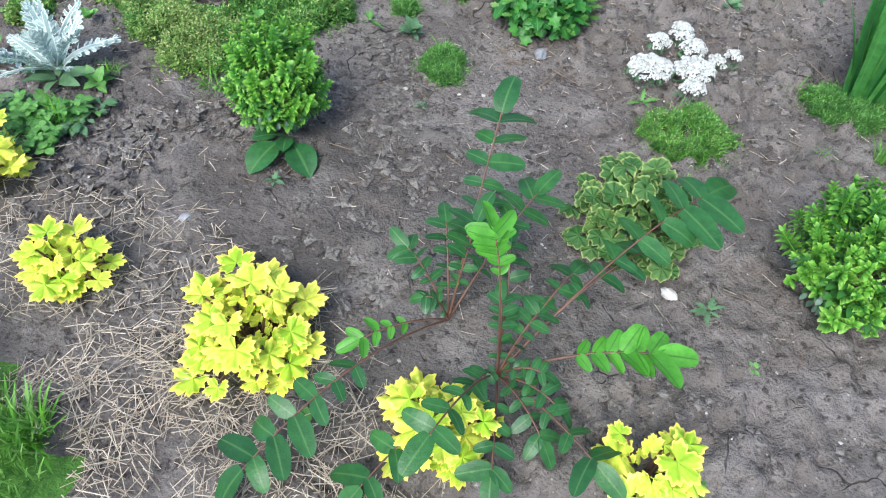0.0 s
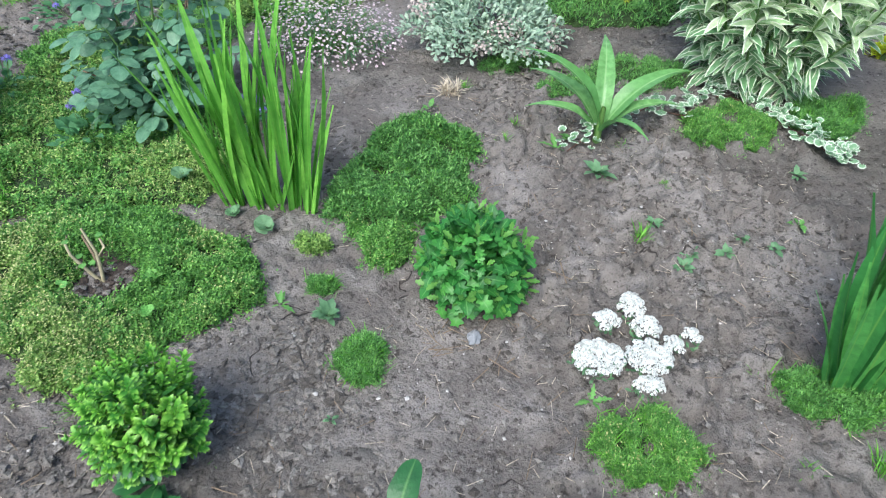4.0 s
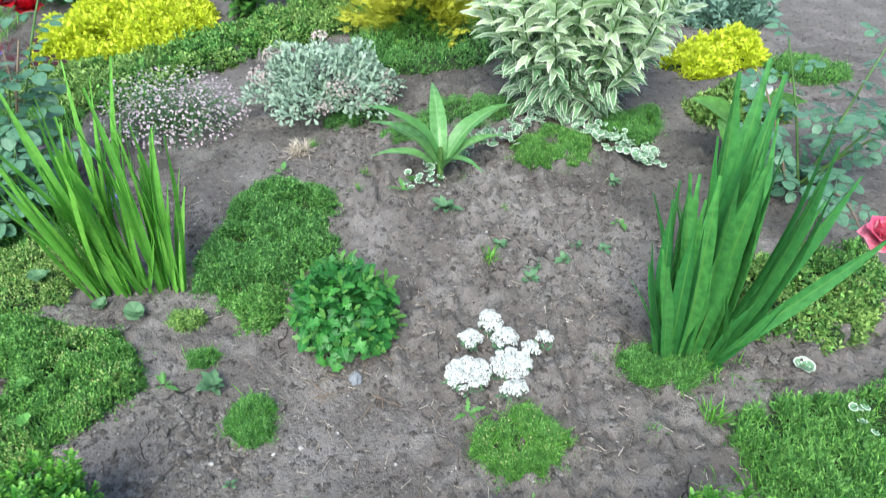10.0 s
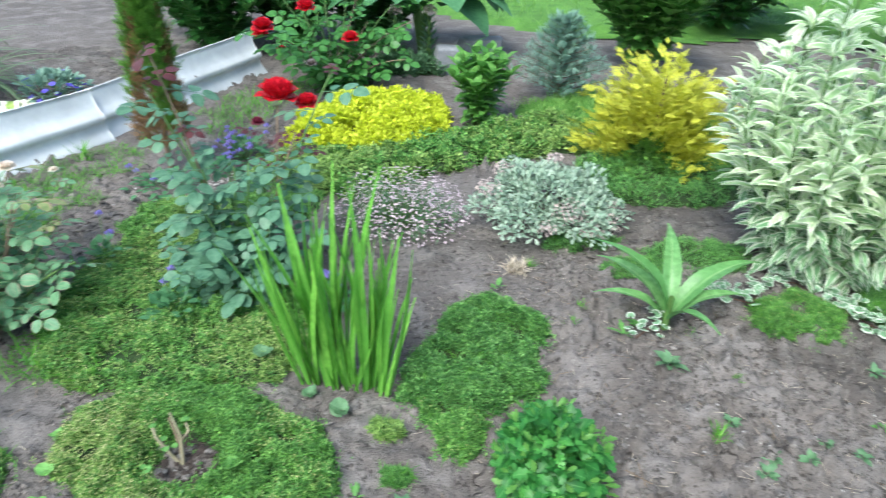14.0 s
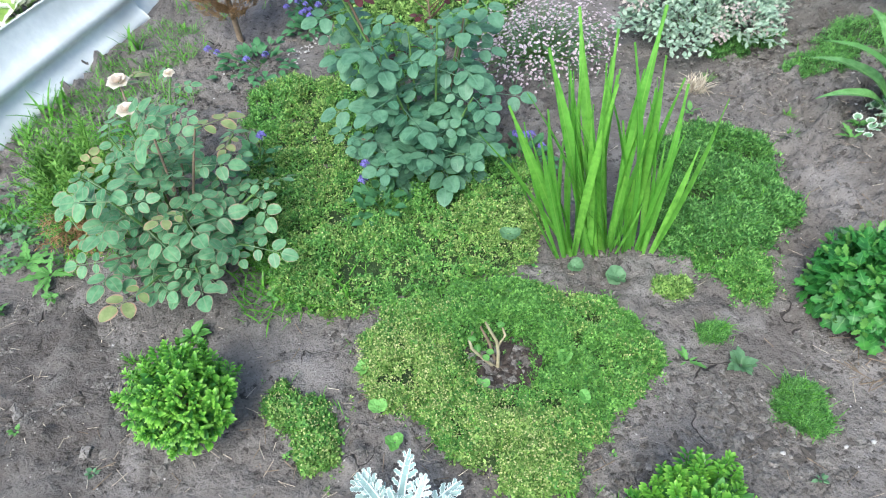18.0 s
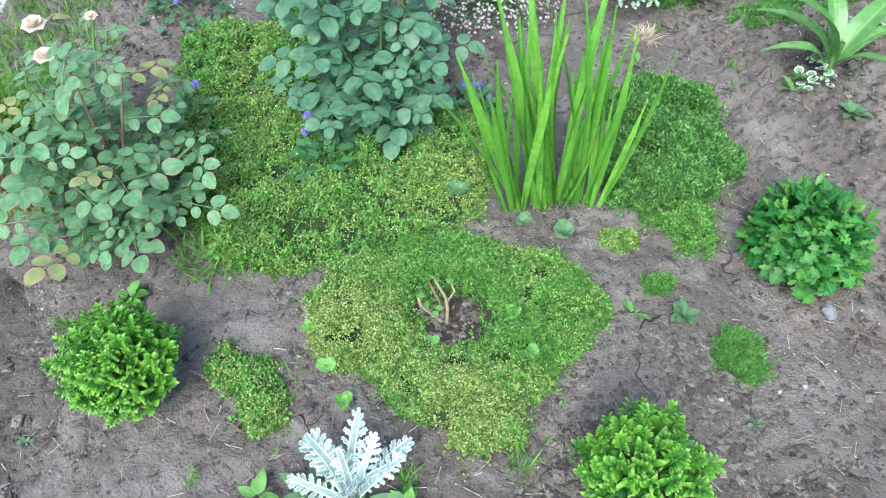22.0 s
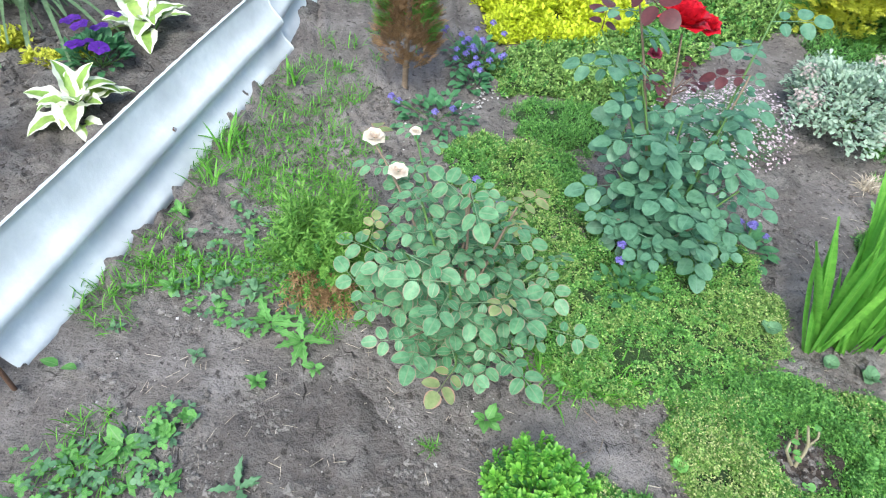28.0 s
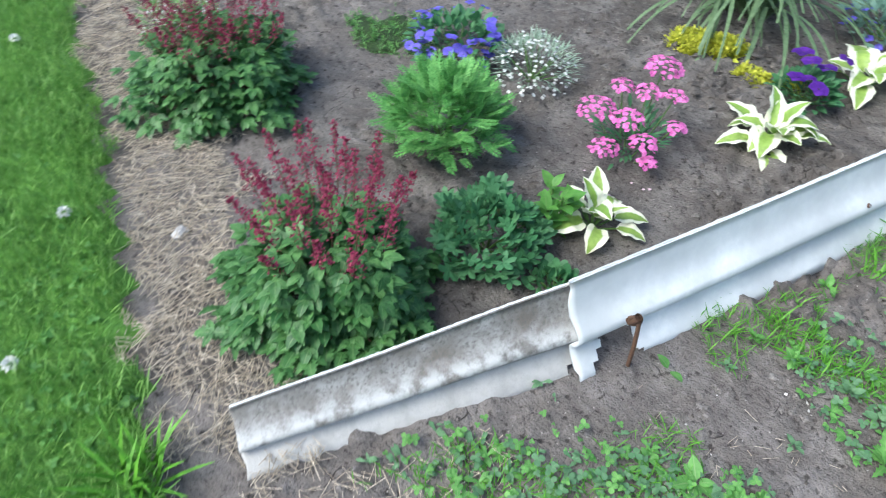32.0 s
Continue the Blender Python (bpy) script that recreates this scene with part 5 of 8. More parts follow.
cushion("green_mat", [(-0.07, 1.71), (0.05, 1.72), (0.1, 1.67), (0.075, 1.6), (0.04, 1.565), (0.0, 1.57), (-0.03, 1.62)], 0.045, 1700, 0.0095, MAT_G, "fine light green cushion at the foot of a dark mat", seed_n=350)
cushion("green_mat", [(-0.94, 1.49), (-0.9, 1.54), (-0.84, 1.5), (-0.79, 1.46), (-0.77, 1.36), (-0.83, 1.36), (-0.86, 1.43), (-0.9, 1.43)], 0.03, 1100, 0.0105, MAT_Y, "small yellow-green mat beside a box shrub", seed_n=350, mat2=MAT_G)
cushion("green_tuft", ring(0.465, 1.21, 0.083, 0.062, seed=3, rot=-0.3), 0.04, 3449, 0.0124, MAT_G, "rounded fresh green cushion on bare soil", seed_n=220, needle=True)
cushion("green_tuft", ring(0.005, 1.36, 0.042, 0.05, seed=5), 0.028, 1196, 0.0124, MAT_D, "small green cushion on bare soil", needle=True)
cushion("green_tuft", ring(-0.085, 1.525, 0.026, 0.02, seed=6), 0.02, 505, 0.0112, MAT_D, "tiny green cushion on bare soil", needle=True)
cushion("green_tuft", ring(-0.125, 1.64, 0.04, 0.026, seed=7), 0.016, 260, 0.0095, MAT_Y, "small yellow-green cushion at the mat edge")
cushion("green_mat", [(0.75, 1.35), (0.82, 1.38), (0.92, 1.37), (0.92, 1.31), (0.82, 1.27), (0.74, 1.3)], 0.035, 2300, 0.0136, MAT_D, "green mat at the foot of the gladiolus", needle=True)
cushion("green_mat", [(0.86, 1.14), (0.94, 1.2), (1.05, 1.22), (1.25, 1.22), (1.3, 1.0), (1.1, 0.82), (0.92, 0.95), (0.86, 1.05)], 0.04, 5200, 0.018, MAT_G, "grassy green mat of fine grassy shoots", needle=True)
cushion("thyme_mat", [(1.06, 1.52), (1.24, 1.58), (1.5, 1.57), (1.45, 1.34), (1.2, 1.32), (1.04, 1.42)], 0.035, 2400, 0.017, MAT_Y, "yellow-green mat behind the gladiolus", seed_n=500, mat2=MAT_G)
cushion("green_tuft", [(0.77, 2.14), (0.88, 2.22), (1.0, 2.17), (0.98, 2.06), (0.87, 2.01), (0.78, 2.05)], 0.045, 3449, 0.0124, MAT_G, "bright green cushion below the variegated shrub", needle=True, seed_n=150)
cushion("green_tuft", [(1.09, 2.2), (1.2, 2.3), (1.32, 2.28), (1.26, 2.14), (1.12, 2.11)], 0.045, 2989, 0.0124, MAT_D, "green cushion below the variegated shrub", needle=True)
cushion("green_mat", [(-0.54, 2.62), (-0.6, 2.92), (-0.37, 3.06), (-0.09, 3.26), (0.09, 3.4), (0.48, 3.54), (0.47, 3.07), (0.23, 3.06), (-0.0, 2.93), (-0.18, 2.82), (-0.3, 2.62)], 0.045, 5200, 0.024, MAT_Y, "yellow-green grassy mat before the golden stonecrop", mat2=MAT_G, seed_n=900)
cushion("green_mat", [(0.42, 2.85), (0.42, 3.1), (0.55, 3.25), (0.79, 3.3), (1.05, 3.25), (1.08, 2.95), (0.95, 2.8), (0.81, 2.74), (0.58, 2.74)], 0.05, 3200, 0.024, MAT_D, "dense green mat beneath the golden conifer", needle=True, mat2=MAT_G)
cushion("green_tuft", ring(0.36, 2.43, 0.13, 0.045, seed=9, rot=0.2), 0.025, 1609, 0.0112, MAT_D, "green mat at the foot of the silver mound", needle=True)
cushion("green_tuft", ring(0.5, 2.3, 0.09, 0.06, seed=4), 0.022, 1150, 0.0124, MAT_D, "green tuft behind the broad-leaved plant", needle=True)
cushion("green_tuft", ring(0.72, 2.4, 0.16, 0.09, seed=8), 0.025, 2070, 0.0124, MAT_D, "green mat beside the creeper", needle=True)
cushion("golden_stonecrop", [(-0.68, 2.98), (-0.71, 3.27), (-0.59, 3.5), (-0.38, 3.62), (-0.14, 3.58), (-0.07, 3.27), (-0.18, 3.06), (-0.44, 2.93)], 0.085, 6000, 0.032, YELLOW, "brilliant yellow stonecrop cushion", "plant")
cushion("golden_stonecrop", [(1.66, 2.73), (1.83, 2.86), (2.08, 2.91), (2.13, 2.76), (1.95, 2.66), (1.75, 2.63)], 0.09, 1500, 0.03, YELLOW, "low bright yellow stonecrop cushion", "plant")
cushion("green_tuft", ring(2.25, 2.62, 0.14, 0.12, seed=2), 0.04, 1380, 0.0186, MAT_G, "green cushion on bare soil", needle=True)
cushion("white_stonecrop", ring(1.7, 2.31, 0.15, 0.12, seed=5), 0.07, 1300, 0.026, MAT_Y, "pale green cushion with tiny white flowers", "plant", seed_n=500)
cushion("golden_mat", ring(-2.3, 2.99, 0.12, 0.06, seed=2, rot=0.4), 0.035, 900, 0.024, GOLD, "low olive-yellow stonecrop beneath arching grass", "plant")
cushion("golden_mat", ring(-2.13, 2.93, 0.045, 0.03, seed=3), 0.025, 220, 0.022, GOLD, "little olive-yellow stonecrop on dark soil", "plant")
cushion("golden_mat", ring(-2.03, 2.95, 0.03, 0.025, seed=4), 0.025, 150, 0.022, GOLD, "little olive-yellow stonecrop on dark soil", "plant")
cushion("green_mat", [(-3.3, 2.36), (-3.08, 2.27), (-2.86, 2.36), (-2.94, 2.5), (-3.2, 2.52)], 0.015, 380, 0.02, MAT_D, "thin green growth on dark soil", needle=True)

# ---- bare stump in the mat ----
hole = thing("soil_hollow", -0.49, 1.515, "dark moist soil hollow in the cushion mat", "soil")
ha = np.linspace(0, 2 * np.pi, 36, endpoint=False)
hr = np.linspace(0.076, 0.002, 12)
hx, hy = hr[:, None] * np.cos(ha), hr[:, None] * np.sin(ha) * 0.95
hz = 0.012 - 0.012 * np.clip((0.076 - hr) / 0.03, 0, 1)[:, None] + 0.011 * gnoise(hx * 55, hy * 55, 71) + 0.006 * gnoise(hx * 120, hy * 120, 72)
hi_, hj = np.arange(11)[:, None] * 36, np.arange(36)[None]
part("soil_floor", (np.stack([hx, hy, hz - 0.006], -1).reshape(-1, 3), np.stack([hi_ + hj, hi_ + (hj + 1) % 36, hi_ + 36 + (hj + 1) % 36, hi_ + 36 + hj], -1).reshape(-1, 4), np.zeros((432, 2))), DARK_SOIL, hole)
clods("soil_clods", ring(-0.49, 1.515, 0.058, 0.055), 190, 0.003, 0.012, DARK_SOIL, "moist dark crumbs in a hollow")
stump = thing("pruned_stump", -0.5, 1.52, "pruned bare woody stump with two pale canes", "stump")
part("cane", tube([(0, 0, -0.01), (-0.022, 0.003, 0.022), (-0.04, 0.006, 0.05), (-0.044, 0.01, 0.075), (-0.036, 0.014, 0.09)], 0.0036, 0.0022, 7), PALE_STEM, stump)
part("cane", tube([(0.006, 0.0, -0.01), (0.008, 0.006, 0.03), (0.006, 0.012, 0.055), (-0.006, 0.02, 0.085), (-0.012, 0.024, 0.1)], 0.0038, 0.0022, 7), PALE_STEM, stump)
part("cane", tube([(0.002, 0.01, 0.0), (-0.006, 0.02, 0.04), (-0.02, 0.03, 0.08)], 0.0035, 0.002, 6), TWIG, stump)
part("cane", tube([(0.01, 0.01, 0.045), (0.022, 0.016, 0.065), (0.018, 0.02, 0.082)], 0.003, 0.002, 6), PALE_STEM, stump)
placed("leaf", mesh_of("leaf", strip(ROUND(0.4), 4, 0.5, 0.2), WEED), stump, [(-0.02, 0.0, 0.035), (-0.03, 0.005, 0.04), (0.0, 0.004, 0.03), (-0.045, 0.01, 0.08), (0.01, 0.02, 0.085)], turned(5, polar(5, 0, 0.6), UPZ), np.full(5, 0.016))

# ---- shrubs and plants of the near bed ----
box_shrub(-0.268, 1.165, 0.073, 0.178, 150, "small rounded bright green box shrub on bare soil")
box_shrub(0.655, 0.91, 0.104, 0.185, 200, "rounded yellow-green box shrub with a woody stem")
box_shrub(-1.035, 1.475, 0.077, 0.152, 160, "small rounded light green box shrub near a rose")
chrysanthemum(0.192, 1.545, 0.104, 0.175)
for x, y, r, h, n, w in ((-0.495, 0.82, 0.063, 0.075, 34, "lime-yellow coral bells in straw mulch"), (-0.225, 0.745, 0.102, 0.11, 95, "large lime-yellow coral bells with frilly lobed leaves"), (0.035, 0.63, 0.068, 0.095, 48, "lime-yellow coral bells overhung by dark leaflets"), (0.3, 0.6, 0.062, 0.09, 26, "small lime-yellow coral bells with lobed leaves"), (-0.69, 0.985, 0.075, 0.09, 34, "lime-yellow coral bells beside clover"), (-1.54, 1.2, 0.125, 0.12, 95, "large lime-yellow coral bells with frilly lobed leaves")):
    coral_bells(x, y, r, h, n, w)

burnet = thing("burnet", 0.08, 0.75, "burnet with dark serrated leaflets on red stalks", "plant")
org = at(0.08, 0.75)
A1, A2 = np.array([0.107, 0.72, 0.0]) - org, np.array([0.035, 0.8, 0.0]) - org
for tip, foot, lift, pairs, size, fresh, bare in (
    ((0.082, 1.003, 0.22), A2, 0.02, 6, 0.056, False, 0.42), ((0.075, 0.80, 0.22), A1, 0.05, 6, 0.036, True, 0.6), ((0.388, 0.96, 0.14), A1, 0.06, 5, 0.072, False, 0.5),
    ((0.298, 0.72, 0.1), A1, 0.03, 6, 0.05, True, 0.5), ((-0.19, 0.548, 0.06), A2, 0.06, 6, 0.06, False, 0.5), ((-0.083, 0.73, 0.05), A2, 0.02, 4, 0.03, True, 0.5),
    ((0.221, 0.588, 0.06), A1, 0.02, 4, 0.045, False, 0.3), ((-0.03, 0.852, 0.1), A2, 0.02, 5, 0.034, False, 0.3), ((0.143, 0.934, 0.14), A2, 0.02, 6, 0.045, False, 0.35),
    ((-0.055, 0.545, 0.04), A1, 0.05, 3, 0.05, False, 0.6), ((0.02, 0.575, 0.15), A1, 0.04, 3, 0.046, False, 0.6), ((0.153, 0.779, 0.08), A1, 0.02, 5, 0.03, False, 0.2),
    ((0.097, 0.568, 0.05), A1, 0.02, 4, 0.04, False, 0.4), ((0.02, 0.9, 0.1), A2, 0.02, 5, 0.036, False, 0.3), ((0.2, 0.84, 0.09), A1, 0.03, 4, 0.04, False, 0.4), ((0.06, 0.86, 0.16), A2, 0.02, 6, 0.04, False, 0.35), ((0.11, 0.86, 0.12), A1, 0.03, 6, 0.032, False, 0.2), ((0.16, 0.7, 0.06), A1, 0.02, 5, 0.026, False, 0.15), ((0.07, 0.68, 0.05), A1, 0.02, 5, 0.026, False, 0.15), ((0.1, 0.78, 0.1), A1, 0.02, 5, 0.028, False, 0.2), ((0.18, 0.66, 0.05), A1, 0.02, 4, 0.03, False, 0.3), ((0.3, 0.88, 0.1), A1, 0.05, 4, 0.05, False, 0.5), ((0.16, 0.62, 0.04), A1, 0.02, 4, 0.034, False, 0.3), ((0.0, 0.8, 0.06), A2, 0.02, 4, 0.026, False, 0.2)):
    frond(burnet, foot, np.array(tip) - org, lift, pairs, size, fresh, bare)

geran = thing("geranium", 0.325, 1.0, "crinkled geranium mound with yellow-edged leaves", "plant")
d = dome(112, low=0.0)
placed("leaf", [mesh_of("leaf", lobed(8, 0.12, 3, 32, c, 20, 0.05, w), GERAN) for c, w in ((0.15, 0.06), (0.3, 0.09), (-0.25, 0.08))], geran, d * np.array([0.1, 0.095, 0.125]) * U(0.55, 1.0, 112)[:, None] + [0, 0, 0.01], turned(112, fix(np.column_stack([d[:, :2], U(-0.3, 0.3, 112)]) + U(-0.4, 0.4, (112, 3))), fix(d + UPZ)), U(0.032, 0.05, 112))
for v in dome(12, low=0.1):
    part("stem", tube(arch((0, 0, -0.01), v * 0.09), 0.004, 0.002, 5), GREEN_STEM, geran)

FLORET = tiny_floret()
wh = thing("white_stonecrop", 0.49, 1.41, "low clump of dense white flower clusters on soil", "flowers")
wc = [(0.412, 1.36, 0.043, 0.038), (0.491, 1.482, 0.021, 0.03), (0.438, 1.446, 0.023, 0.016), (0.506, 1.432, 0.025, 0.024), (0.502, 1.366, 0.038, 0.036), (0.487, 1.306, 0.025, 0.016), (0.583, 1.413, 0.015, 0.018), (0.545, 1.392, 0.016, 0.018)]
WHITE_HEADS = [mesh_of("flower_head", joined([spread(FLORET, dd_ * [0.45, 0.45, 0.36], turned(9, np.cross(dd_, [0.3, 0.9, 0.1]), dd_ + UPZ * 0.4), U(0.42, 0.62, 9))]), WHITE) for dd_ in [fix(dome(9, low=0.0) + U(-0.15, 0.15, (9, 3))) for k in range(4)]]
for x, y, rx, ry in wc:
    gap = 0.0088
    hx, hy = np.meshgrid(np.arange(-rx, rx + gap, gap), np.arange(-ry, ry + gap, gap * 0.87))
    hx = hx + (np.arange(hx.shape[0]) % 2)[:, None] * gap * 0.5 + U(-0.0022, 0.0022, hx.shape)
    hy = hy + U(-0.0022, 0.0022, hx.shape)
    rad2 = (hx / rx) ** 2 + (hy / ry) ** 2
    ok = rad2 < 1.0 + U(-0.18, 0.14, hx.shape)
    hx, hy, rad2 = hx[ok], hy[ok], np.clip(rad2[ok], 0, 1)
    P = np.column_stack([hx + x - 0.49, hy + y - 1.41, 0.018 + 0.016 * np.sqrt(1 - rad2 * 0.95) + U(-0.002, 0.003, len(hx))])
    dd_ = np.column_stack([hx / rx * 0.5, hy / ry * 0.5, np.ones(len(hx))])
    placed("flower_head", WHITE_HEADS, wh, P, turned(len(hx), polar(len(hx), -0.1, 0.1), fix(dd_)), U(0.0105, 0.014, len(hx)))
    nl = max(14, int(len(hx) * 1.2))
    a = U(0, 6.3, nl)
    rr_ = np.sqrt(U(0.2, 1.0, nl))
    tagged(part("foliage", spread(strip(SPOON(0.25), 3, 0.4, 0.2), np.column_stack([np.cos(a) * rx * rr_ + x - 0.49, np.sin(a) * ry * rr_ + y - 1.41, np.full(nl, 0.006)]), turned(nl, polar(nl, 0.3, 1.3), UPZ), U(0.008, 0.016, nl)), WEED_B, wh, "grey-green fleshy leaves"), kind="stuff")

dm = thing("dusty_miller", -0.69, 1.22, "silver-white felted dusty miller with deeply cut leaves", "plant")
def silver_leaf(bend, wide):
    """A felted leaf cut into broad toothed lobes that grow larger towards the tip."""
    lobe = strip(lambda t: wide * (0.4 + 0.6 * np.sin(np.pi * np.clip(t, 0, 1) ** 1.5) ** 0.6) * (1 + 0.28 * np.sin(t * 22)), 11, 0.4, 0.25)
    out = [strip(lambda t: 0.07 * (1.0 - 0.35 * t), 6, bend, 0.2, 2)]
    for yy, a, size in ((0.22, 1.05, 0.13), (0.34, 1.0, 0.18), (0.46, 1.0, 0.22), (0.58, 0.95, 0.24), (0.7, 0.88, 0.23), (0.8, 0.75, 0.2), (0.89, 0.55, 0.16), (0.9, 0.0, 0.17)):
        for sg in (-1, 1) if a else (1,):
            out.append(spread(lobe, [(0, yy * np.cos(bend * yy * 0.5), -yy * np.sin(bend * yy * 0.5))], turned(1, np.array([[np.sin(sg * a), np.cos(a), U(-0.1, 0.35)]]), UPZ + U(-0.4, 0.4, 3)), [size * U(0.75, 1.05)]))
    return joined(out)


dm_leaf = [mesh_of("leaf", silver_leaf(b, w), SILVER) for b, w in ((0.25, 0.19), (0.5, 0.21), (0.8, 0.19), (0.6, 0.17), (1.0, 0.2))]
dirs = np.array([(-0.75, 0.35, 0.7), (-0.4, 0.6, 1.0), (-0.15, 0.5, 1.3), (0.2, 0.3, 1.3), (0.45, 0.2, 0.9), (0.75, 0.1, 0.7), (0.6, -0.3, 0.7), (0.3, -0.5, 0.8), (-0.3, -0.5, 0.8), (-0.8, -0.05, 0.6), (0.05, -0.05, 1.3), (0.8, 0.4, 0.45), (-0.1, 0.8, 0.6), (0.5, 0.5, 0.9), (-0.55, -0.4, 0.5)])
dirs = np.concatenate([dirs, dirs[::4] * [0.7, 0.8, 1.1] + U(-0.3, 0.3, (4, 3))]) + U(-0.16, 0.16, (19, 3))
placed("leaf", dm_leaf, dm, np.column_stack([dirs[:, :2] * 0.015, np.full(len(dirs), 0.015)]), turned(len(dirs), fix(dirs), fix(np.column_stack([dirs[:, :2] * -0.2, np.ones(len(dirs))]) + U(-0.5, 0.5, (len(dirs), 3)))), U(0.075, 0.125, len(dirs)))
part("stem", tube([(0, 0, -0.02), (0, 0, 0.03)], 0.006, 0.005, 7), PALE_STEM, dm)

gl = thing("gladiolus", -0.21, 1.745, "bright green gladiolus clump of upright sword leaves", "plant", "gladiolus clumps")
SW = {m.name: [mesh_of("leaf", strip(SWORD(w), 12, b, 0.5), m) for b, w in (((0.06, 0.021), (0.18, 0.025), (0.36, 0.019), (0.1, 0.026), (0.24, 0.023)) if m is GLAD else ((0.05, 0.033), (0.16, 0.04), (0.3, 0.028), (0.1, 0.042), (0.22, 0.036)))] for m in (GLAD, GLAD_D)}


def fan(ob, foot, n, tall, lean, width, mat):
    """One corm's fan of sword leaves."""
    P = np.asarray(foot) + np.column_stack([U(-0.016, 0.016, n), U(-0.012, 0.012, n), np.full(n, -0.01)])
    D = fix(np.column_stack([lean[0] + np.linspace(-width, width, n) + U(-0.1, 0.1, n), lean[1] + U(-0.2, 0.2, n), np.ones(n)]))
    side = np.column_stack([D[:, 0] * 2 + U(-1.3, 1.3, n), U(-1.0, 0.3, n), np.full(n, 0.1)])
    placed("leaf", SW[mat.name], ob, P, turned(n, D, side), U(0.5, 1.0, n) ** 0.8 * tall)


for (x, y), n, tall, lean, w in (((-0.1, 0.022), 6, 0.42, (-0.36, 0.02), 0.16), ((-0.085, 0.018), 7, 0.45, (-0.14, 0.05), 0.1), ((-0.047, 0.013), 12, 0.5, (-0.1, 0.12), 0.1), ((-0.015, 0.02), 10, 0.52, (-0.08, 0.16), 0.09), ((0.03, 0.02), 11, 0.47, (-0.02, 0.1), 0.09), ((0.063, 0.002), 9, 0.41, (0.07, 0.06), 0.09), ((0.0, 0.01), 7, 0.2, (0.0, -0.1), 0.25)):
    fan(gl, (x, y, 0), n, tall, lean, w, GLAD)
gr = thing("gladiolus", 0.888, 1.34, "tall deep green gladiolus clump of broad sword leaves", "plant", "gladiolus clumps")
for (x, y), n, tall, lean, w in (((-0.05, 0.0), 7, 0.38, (-0.3, 0.0), 0.1), ((-0.04, 0.01), 10, 0.44, (-0.12, 0.04), 0.1), ((-0.01, 0.0), 13, 0.56, (-0.02, 0.06), 0.11), ((0.02, 0.015), 12, 0.58, (0.03, 0.1), 0.1), ((0.045, 0.01), 9, 0.55, (0.11, 0.06), 0.1), ((0.055, 0.0), 5, 0.47, (0.3, 0.0), 0.12), ((0.06, 0.0), 3, 0.42, (0.95, -0.02), 0.15), ((0.03, -0.03), 5, 0.25, (0.05, -0.12), 0.3)):
    fan(gr, (x, y, 0), n, tall, lean, w, GLAD_D)

ca = thing("broad_leaved_lily", 0.515, 2.03, "young plant with broad ribbed upright leaves", "plant")
co = at(0.515, 2.03)
for k, (tip, w) in enumerate((((0.345, 2.06, 0.13), 0.16), ((0.41, 2.1, 0.24), 0.17), ((0.48, 2.04, 0.32), 0.15), ((0.69, 2.12, 0.26), 0.15), ((0.675, 2.06, 0.17), 0.16), ((0.56, 1.93, 0.2), 0.13), ((0.53, 2.16, 0.3), 0.13))):
    v = np.array(tip) - co
    L = np.linalg.norm(v) * 1.06
    me = mesh_of("leaf", strip(LANCE(w * 0.55), 14, 1.5, 0.5, 6, 0.1), CANNA)
    placed("leaf", me, ca, [(0, 0, 0.01)], turned(1, fix(v + [0, 0, 1.0 * np.hypot(v[0], v[1])]), UPZ), [L])
part("stem", tube([(0, 0, -0.02), (0, 0, 0.09)], 0.011, 0.006, 8), GREEN_STEM, ca)

gc = thing("ground_ivy", 0.8, 2.15, "white-edged ground ivy trailing over soil", "creeper")
trail = np.array([(0.465, 1.996), (0.56, 2.099), (0.699, 2.205), (0.785, 2.163), (0.85, 2.26), (0.933, 2.276), (1.006, 2.172), (1.058, 2.099), (1.089, 2.028), (1.114, 1.984)])
ti = np.linspace(0, 9, 110)
tx, ty = np.interp(ti, np.arange(10), trail[:, 0]), np.interp(ti, np.arange(10), trail[:, 1])
part("runner", tube(np.column_stack([tx, ty, land(tx, ty) + 0.006]) - at(0.8, 2.15), 0.0018, 0.0014, 5), RED_STEM, gc)
n = 300
k = rng.integers(0, 110, n)
P = np.column_stack([tx[k] + U(-0.036, 0.036, n), ty[k] + U(-0.032, 0.032, n), land(tx[k], ty[k]) + U(0.012, 0.045, n)]) - at(0.8, 2.15)
placed("leaf", [mesh_of("leaf", lobed(9, 0.1, 3, 27, c, 22, 0.0, 0.05), GLECH) for c in (0.2, -0.25)], gc, P, turned(n, polar(n, -0.3, 0.4), fix(U(-0.5, 0.5, (n, 3)) + UPZ)), U(0.015, 0.027, n))

